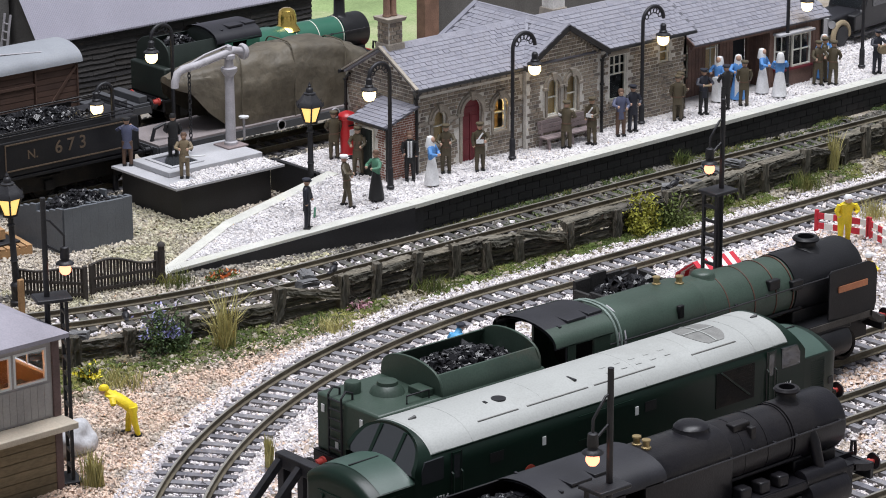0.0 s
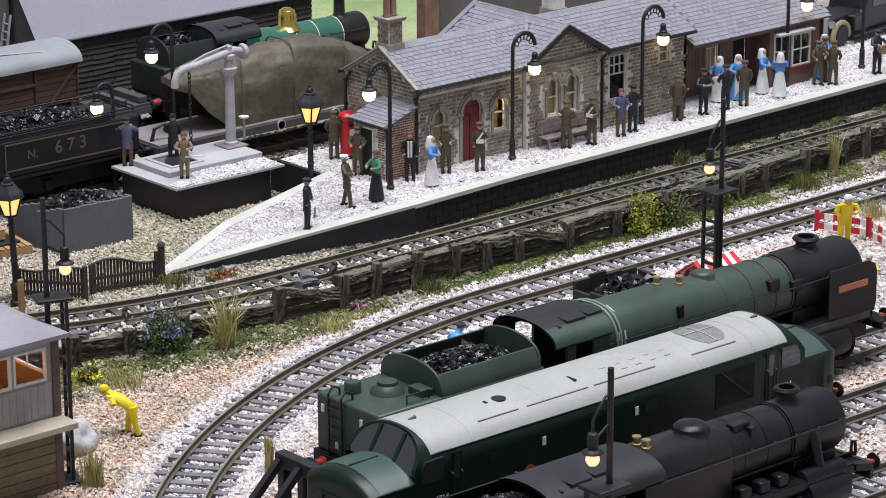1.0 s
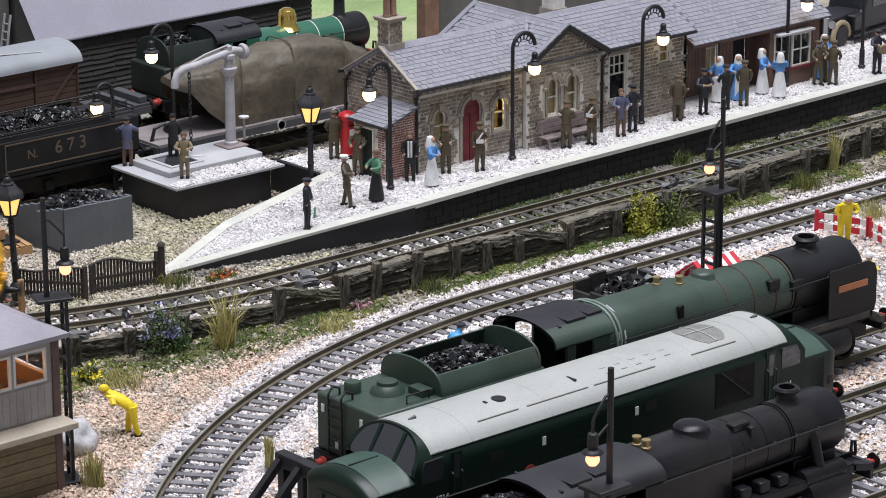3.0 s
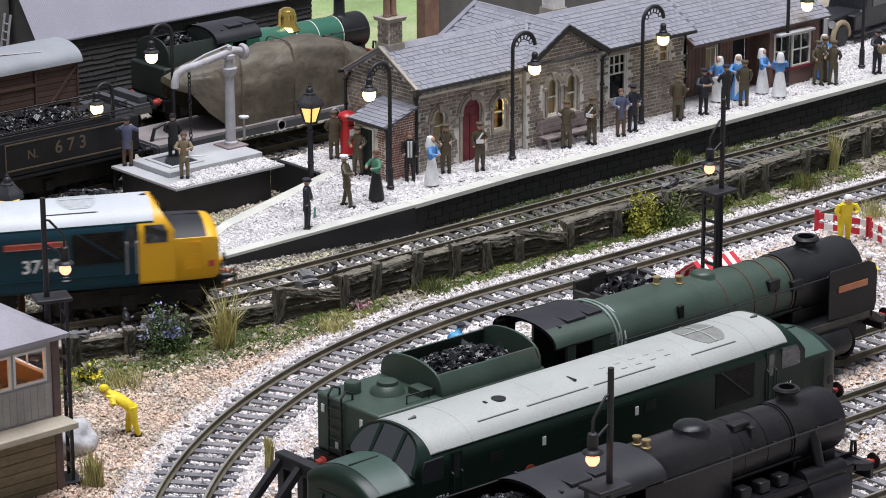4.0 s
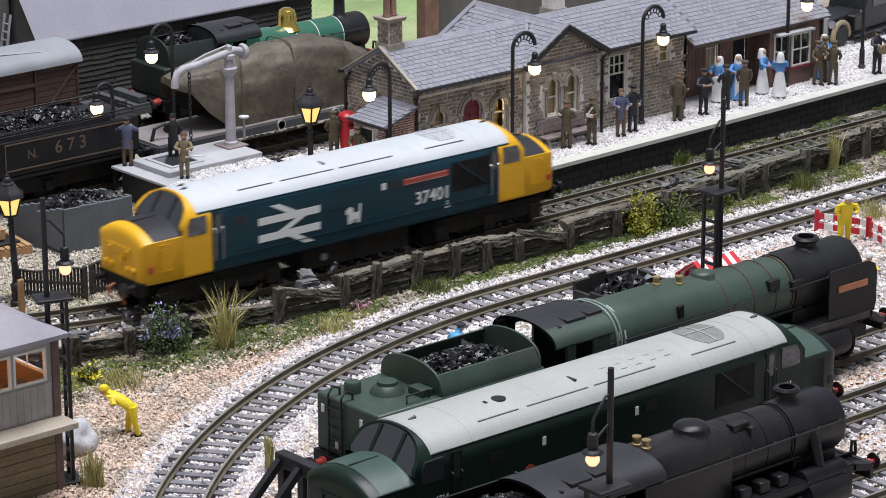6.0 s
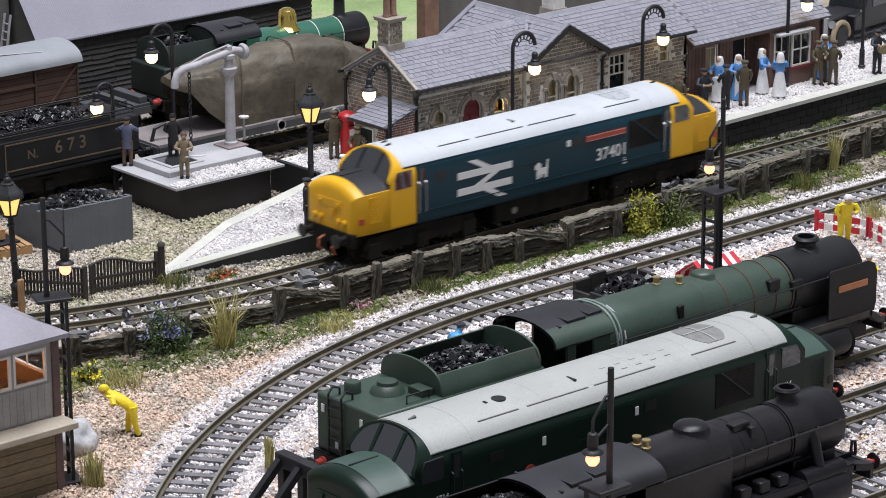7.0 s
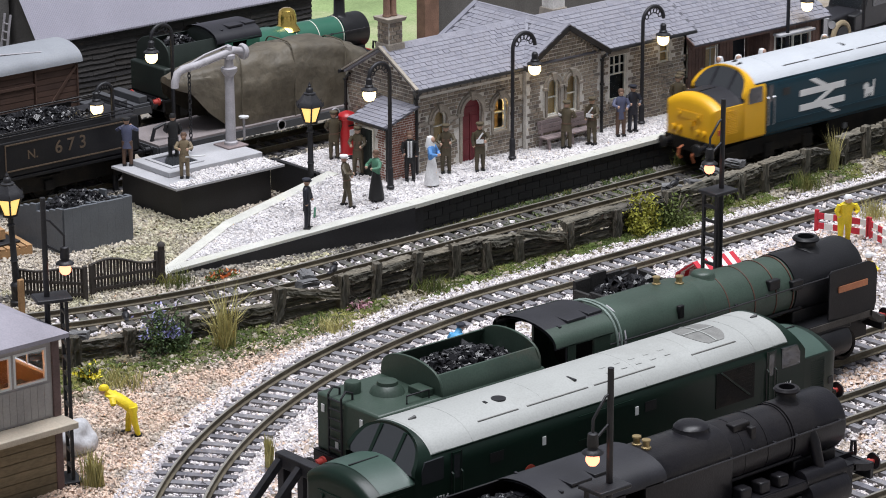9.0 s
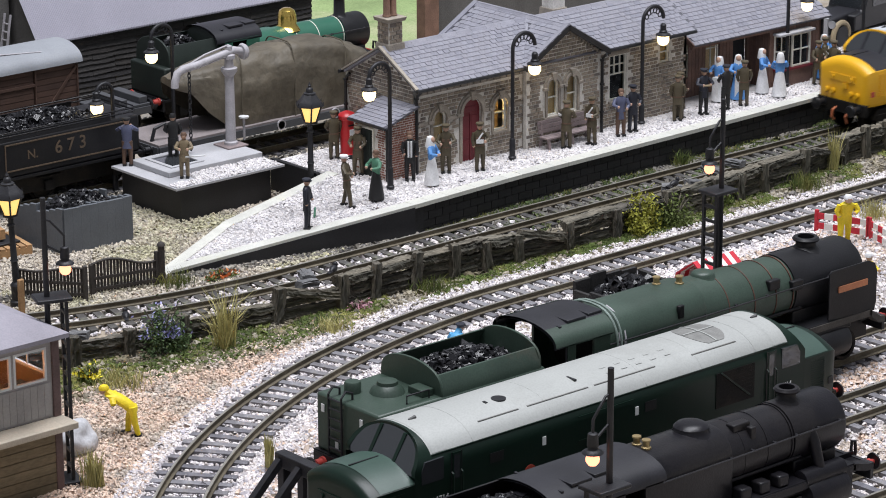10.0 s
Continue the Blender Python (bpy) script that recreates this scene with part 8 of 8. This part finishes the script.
for v in bm.verts:
    k = 1 + 0.34 * noise.noise(v.co * 1.3) + 0.07 * noise.noise(v.co * 3.7)
    v.co = Vector((v.co.x * 12.0, v.co.y * 7.5, max(v.co.z, -0.7) * 7.5)) * k
sk = part("boulder", bm, mat("pale_stone", (0.50, 0.50, 0.52), 0.85, var=0.18, scale=60, bump=0.4, fine=700), None, at=put(-333, -104, 0.6, 20))
tagged(sk, "large pale grey boulder beside the signal box", "boulder")
car = root("vintage_car", "black vintage car parked at the platform end", "car", put(300, 92, PLAT - 0.8, 8))
BP = M["black_paint"]
part("body", prism(bmesh.new(), [(14, 6), (74, 6), (75, 14), (72, 26), (66, 28), (30, 28), (26, 25), (23, 16), (14, 15)], 0, 24), BP, car, bevel=0.8)
part("bonnet", prism(bmesh.new(), [(-2, 6), (24, 6), (24, 17), (-2, 15)], 5, 19), M["dark_roof"], car, bevel=1.2)
part("radiator", box(bmesh.new(), -3, 6, 6, -1.6, 18, 16), M["steel"], car, bevel=0.4)
for x0, x1 in ((31, 45), (48, 62)):
    part("side_window", box(bmesh.new(), x0, -0.25, 17.5, x1, 0.2, 25), M["dark_window"], car)
part("windscreen", prism(bmesh.new(), [(22.6, 17.5), (25.4, 25.2), (25.0, 25.4), (22.2, 17.7)], 2.5, 21.5), M["glass"], car)
for x in (3, 62):
    for y in (1.5, 22.5):
        wv = part("wheel", lathe(bmesh.new(), [(4.2, -1.3), (5.6, -1.1), (5.9, 0), (5.6, 1.1), (4.2, 1.3)], 20, (x, y, 5.9), "y"), M["black_card"], car)
        part("hub", lathe(bmesh.new(), [(4.0, -0.8), (1.6, -1.3), (1.2, 0.9), (4.0, 0.6)], 16, (x, y, 5.9), "y"), M["dull_brass"], wv)
        part("mudguard", bent(bmesh.new(), [(x + 7.4 * math.cos(radians(a)), y, 5.9 + 7.4 * math.sin(radians(a))) for a in range(-10, 191, 20)], 1.5, 8), mat("mudguard_tan", (0.30, 0.24, 0.15), 0.6, var=0.15) if x < 10 else BP, car)
part("running_board", box(bmesh.new(), 10, -2.5, 4.2, 56, 1, 5.2), BP, car)
for y in (3, 21):
    part("headlamp", lathe(bmesh.new(), [(0.5, 2), (1.8, 1.2), (2.2, 0), (2.2, -0.6), (0.4, -0.8)], 14, (-3.6, y, 13), "x"), M["steel"], car)

# ---- plants ----
def blades(name, label, pts, hmin, hmax, width, cols, seed, lean=0.45):
    r = np.random.default_rng(seed)
    n = len(pts)
    h, a = r.uniform(hmin, hmax, n), r.uniform(0, 2 * np.pi, n)
    l = r.uniform(0, lean, n) * h
    b = r.uniform(0, 2 * np.pi, n)
    base = np.asarray(pts)
    side = np.stack([np.cos(b), np.sin(b), 0 * b], 1) * width * 0.5
    mid = base + np.stack([np.cos(a) * l * 0.35, np.sin(a) * l * 0.35, h * 0.6], 1)
    tip = base + np.stack([np.cos(a) * l, np.sin(a) * l, h * (1 - 0.25 * (l / h) ** 2)], 1)
    v = np.stack([base - side, base + side, mid - side * 0.75, mid + side * 0.75, tip], 1).reshape(-1, 3)
    f = []
    for i in range(n):
        k = 5 * i
        f += [(k, k + 1, k + 3, k + 2), (k + 2, k + 3, k + 4)]
    me = bpy.data.meshes.new(name)
    me.from_pydata((v * MM).tolist(), [], f)
    me.materials.append(cols)
    return tagged(new(name, me), label, "grass", kind="stuff")


stones("gravel", "dull brown and grey soil crumbs along the fence", patch(-340, 300, -66, -14, 16000, z=-4.1, keep=lambda x, y: y > b_y(x) + 20), 1.25, mat("bank_soil", (0.28, 0.25, 0.17), 0.95, var=0.35, scale=60, island=0.6, bump=0.3, other=(0.5, 0.46, 0.38)), 61)
stones("gravel", "grey stones between the platform wall and the rails", patch(-60, 440, 12, 24, 5000, z=-4.0, keep=lambda x, y: y < np.interp(x, [p[0] for p in EDGE], [p[1] for p in EDGE]) + 0.5), 1.5, M["dark_ballast"], 62)
GRASS = mat("grass_green", (0.115, 0.165, 0.035), 0.9, var=0.3, scale=60, island=0.5, bump=0, other=(0.27, 0.26, 0.07), amount=0.5)
STRAW = mat("straw", (0.54, 0.50, 0.20), 0.85, var=0.2, island=0.35, bump=0)
MOSS = mat("moss", (0.125, 0.175, 0.045), 0.95, var=0.35, scale=50, island=0.6, bump=0.3, other=(0.33, 0.33, 0.10), amount=0.45)
LINE_MOSS = mat("line_moss", (0.085, 0.13, 0.04), 0.95, var=0.35, scale=50, island=0.6, bump=0.3, other=(0.20, 0.21, 0.09), amount=0.4)
DARK_MOSS = mat("dark_moss", (0.055, 0.085, 0.026), 0.95, var=0.35, scale=50, island=0.6, bump=0.3, other=(0.15, 0.17, 0.06), amount=0.4)
xs = rng.uniform(-340, 290, 30000)
fy = np.interp(xs, [-330, -280, -187, -155, -93, -29, 31, 102, 166, 280], [-14, -25, -36, -39, -39, -43, -43, -37, -29, -22])
low = np.where(xs < -180, np.maximum(b_y(xs) + 26, fy - 32), np.minimum(b_y(xs) + 23, fy - 8))
ys = low + (fy - 2 - low) * rng.uniform(0, 1, len(xs)) ** 0.8
dens = np.array([noise.noise((x * 0.03, y * 0.05, 1)) for x, y in zip(xs, ys)])
ok = dens > -0.12
stones("moss", "mossy clumps on the bank below the old fence", np.stack([xs, ys, np.full(len(xs), -3.8)], 1)[ok][:16000], 1.0, MOSS, 51)
blades("grass", "short olive green grass along the fence", np.stack([xs, ys, np.full(len(xs), -4.3)], 1)[ok][6000:22000], 0.8, 2.6, 0.3, GRASS, 52, 0.9)
xs = rng.uniform(-60, 440, 14000)
ys = np.interp(xs, [p[0] for p in EDGE], [p[1] for p in EDGE]) - rng.uniform(0.3, 8, len(xs)) ** 1.0
dens = np.array([noise.noise((x * 0.035, y * 0.1, 5)) for x, y in zip(xs, ys)])
ok = dens > -0.15
stones("moss", "dark moss at the foot of the platform wall", np.stack([xs, ys, np.full(len(xs), -3.8)], 1)[ok][:6000], 1.25, DARK_MOSS, 53)
blades("grass", "green weeds at the foot of the platform wall", np.stack([xs, ys, np.full(len(xs), -4.3)], 1)[ok][2000:9000], 0.9, 3.0, 0.3, GRASS, 54, 0.8)
ms = along(line_a, -30, 440, 16, 9000, z=-3.5, keep_rails=True)
dens = np.array([noise.noise((p[0] * 0.03, p[1] * 0.06, 9)) for p in ms])
stones("moss", "green moss between the platform rails", ms[dens > 0.02 - 0.18 * (ms[:, 0] > 60)], 0.95, LINE_MOSS, 55)
gs = along(line_a, 20, 440, 22, 16000, z=-4.2)
dens = np.array([noise.noise((p[0] * 0.03, p[1] * 0.06, 9)) for p in gs])
blades("grass", "short green grass creeping over the platform line", gs[dens > 0.02], 0.6, 2.2, 0.3, GRASS, 57, 0.9)
xs = rng.uniform(-330, -20, 3500)
stones("loose_stones", "scattered pale stones beside the platform ramp", np.stack([xs, np.where(xs > -66, 17.5, 18 + (-66 - xs) * 0.2) - rng.uniform(0, 7, len(xs)) + np.clip(-190 - xs, 0, 200) * 0.15, np.full(len(xs), -3.8)], 1)[:2600], 1.25, M["dark_ballast"], 56)


def tuft(x, y, n, h0, h1, spread, m, label, z=-4.4, lean=0.5, w=0.35, seed=1):
    r = np.random.default_rng(seed)
    p = np.stack([x + r.normal(0, spread, n), y + r.normal(0, spread, n), np.full(n, z)], 1)
    ob = blades("grass_tuft", label, p, h0, h1, w, m, seed, lean)
    return tagged(ob, category="plant", group="grass tufts")


tuft(-222, -49, 170, 10, 29, 1.8, STRAW, "tall straw-coloured reed tuft below the fence", lean=0.8, w=0.42, seed=2)
tuft(155, -36, 110, 8, 24, 1.0, STRAW, "tall straw-coloured reed tuft beside the fence", lean=0.4, w=0.45, seed=3)
tuft(105, 17, 160, 4, 10, 2.2, GRASS, "green grass tuft at the platform wall", lean=0.8, seed=4)
tuft(-176, -62, 220, 3, 8, 3.0, STRAW, "yellowish grass tuft on the bank", lean=0.9, seed=5)
tuft(-112, -47, 200, 3, 7.5, 3.4, GRASS, "green grass tuft on the bank", lean=0.9, seed=6)
tuft(123, -47, 260, 4, 10, 4.0, GRASS, "olive grass tuft on the bank", lean=0.8, seed=7)
tuft(-188, 31, 240, 3, 8, 4.2, GRASS, "green grass tuft at the ramp end", lean=0.9, seed=8)
tuft(-279, -58, 260, 3, 8, 4.5, STRAW, "dry yellow grass tuft on the bank", lean=0.9, seed=9)
tuft(-346, -137, 180, 6, 16, 1.7, STRAW, "dry straw tuft beside the signal box", lean=0.35, w=0.5, seed=10)
tuft(-290, -166, 120, 8, 15, 0.8, STRAW, "dry straw tuft by the buffer stop", lean=0.2, w=0.6, seed=11)
tuft(109, -102, 200, 5, 11, 3.0, STRAW, "dry grass tuft beside the barrier", lean=0.8, seed=12)


def bush(x, y, rx, ry, rz_, leaf, label, n, flower=None, nf=0, seed=1, size=1.7):
    """Twigs and many small leaves with an uneven outline; blossoms on the top."""
    e = root("bush", label, "bush", put(x, y, -4.4))
    r = np.random.default_rng(seed)
    tw = bmesh.new()
    for k in range(9):
        a = r.uniform(0, 2 * np.pi)
        q = r.uniform(0.3, 0.85)
        bent(tw, [(0, 0, 0), (rx * 0.3 * q * math.cos(a), ry * 0.3 * q * math.sin(a), rz_ * 0.5), (rx * q * math.cos(a), ry * q * math.sin(a), rz_ * r.uniform(0.7, 1.1))], 0.3, 5)
    part("stem", tw, M["old_timber"], e)
    for nm, m_, cnt, lo in (("leaves", leaf, n, 0.0), ("blossom", flower, nf, 0.45)):
        if not m_:
            continue
        cl = r.normal(0, 1, (14, 3))
        cl /= np.linalg.norm(cl, axis=1)[:, None]
        cl[:, 2] = np.abs(cl[:, 2])
        c = cl[r.integers(0, 14, cnt)] * r.uniform(0.35, 0.95, (cnt, 1)) + r.normal(0, 0.2, (cnt, 3))
        c = c * np.array([rx, ry, rz_])
        c[:, 2] = np.maximum(np.abs(c[:, 2]), rz_ * lo)
        d1, d2 = r.normal(0, 1, (cnt, 3)), r.normal(0, 1, (cnt, 3))
        d1 /= np.linalg.norm(d1, axis=1)[:, None]
        d2 -= d1 * (d1 * d2).sum(1)[:, None]
        d2 /= np.linalg.norm(d2, axis=1)[:, None]
        s = r.uniform(0.5, 1.0, (cnt, 1)) * size
        v = np.stack([c - d1 * s, c + d2 * s * 0.45, c + d1 * s, c - d2 * s * 0.45], 1).reshape(-1, 3)
        me = bpy.data.meshes.new(nm)
        me.from_pydata((v * MM).tolist(), [], np.arange(cnt * 4).reshape(-1, 4).tolist())
        me.materials.append(m_)
        ob = new(nm, me)
        ob.parent = e
        tagged(ob, kind="stuff")


LEAF = mat("leaf_green", (0.10, 0.165, 0.06), 0.7, var=0.3, island=0.5, bump=0)
LEAFY = mat("leaf_yellow", (0.40, 0.41, 0.055), 0.7, var=0.25, island=0.55, bump=0)
LEAFM = mat("leaf_mixed", (0.14, 0.19, 0.04), 0.7, var=0.3, island=0.5, bump=0)
BL = mat("blossom_blue", (0.40, 0.40, 0.74), 0.7, var=0.15, island=0.3, bump=0)
BY = mat("blossom_yellow", (0.85, 0.75, 0.06), 0.7, var=0.1, island=0.15, bump=0)
BO = mat("blossom_orange", (0.75, 0.22, 0.06), 0.7, var=0.15, island=0.3, bump=0)
BPK = mat("blossom_pink", (0.55, 0.30, 0.36), 0.7, var=0.15, island=0.3, bump=0)
bush(14, -47, 11, 8, 17, LEAFY, "yellow-green leafy bush below the fence", 2400, seed=2, size=1.2)
bush(34, -49, 12, 6, 14, LEAFM, "straggling green bush below the fence", 1500, seed=3, size=1.2)
bush(-244, -38, 11, 7, 18, LEAF, "dark green bush with blue blossom by the fence", 1900, BL, 420, seed=4, size=1.15)
bush(-285, -46, 6, 5, 7, LEAFM, "low green plant with bright yellow flowers", 260, BY, 170, seed=5, size=1.4)
bush(-168, 24, 9, 3.5, 4.5, LEAFM, "low green plant with orange flowers by the ramp", 260, BO, 150, seed=6, size=1.3)
bush(-150, -46, 7, 4, 4, LEAFM, "low green plant with pinkish flowers", 160, BPK, 120, seed=7, size=1.2)
bush(70, -43, 9, 4, 8, LEAFM, "green creeper on the old fence", 300, seed=8, size=1.4)
bush(130, -33, 5, 3, 10, LEAF, "small plant with blue flowers by the fence", 160, BL, 60, seed=9, size=1.2)
def motions():
    def at_s(s):
        """The engine's pose when its middle is s along the platform line: both bogie centres stay on the rails."""
        a, b = line_a(s - 73), line_a(s + 73)
        return put((a[0] + b[0]) / 2, (a[1] + b[1]) / 2, 0, math.degrees(math.atan2(b[1] - a[1], b[0] - a[0])))

    stops = [(0.0, -665), (1.0, -575), (2.0, -485), (2.7, -421), (3.3, -367), (3.8, -322), (4.0, -304), (4.5, -260), (5.0, -217), (5.5, -173.8), (6.0, -123), (6.5, -70), (7.0, -16.2), (7.5, 35.8), (8.0, 92), (8.5, 146.5), (9.0, 203), (9.5, 257.4), (10.0, 311)]
    walk(engine, [(t, at_s(s)) for t, s in stops])
    times = [k / 15 for k in range(151)]
    turned = [math.degrees((float(np.interp(t, [p[0] for p in stops], [p[1] for p in stops])) - stops[0][1]) / 7.2) for t in times]
    for wheel, (x, y) in engine_wheels:
        walk(wheel, [(t, put(x, y, 7.2, 0 if y < 0 else 180, 0, a if y < 0 else -a)) for t, a in zip(times, turned)])


motions()
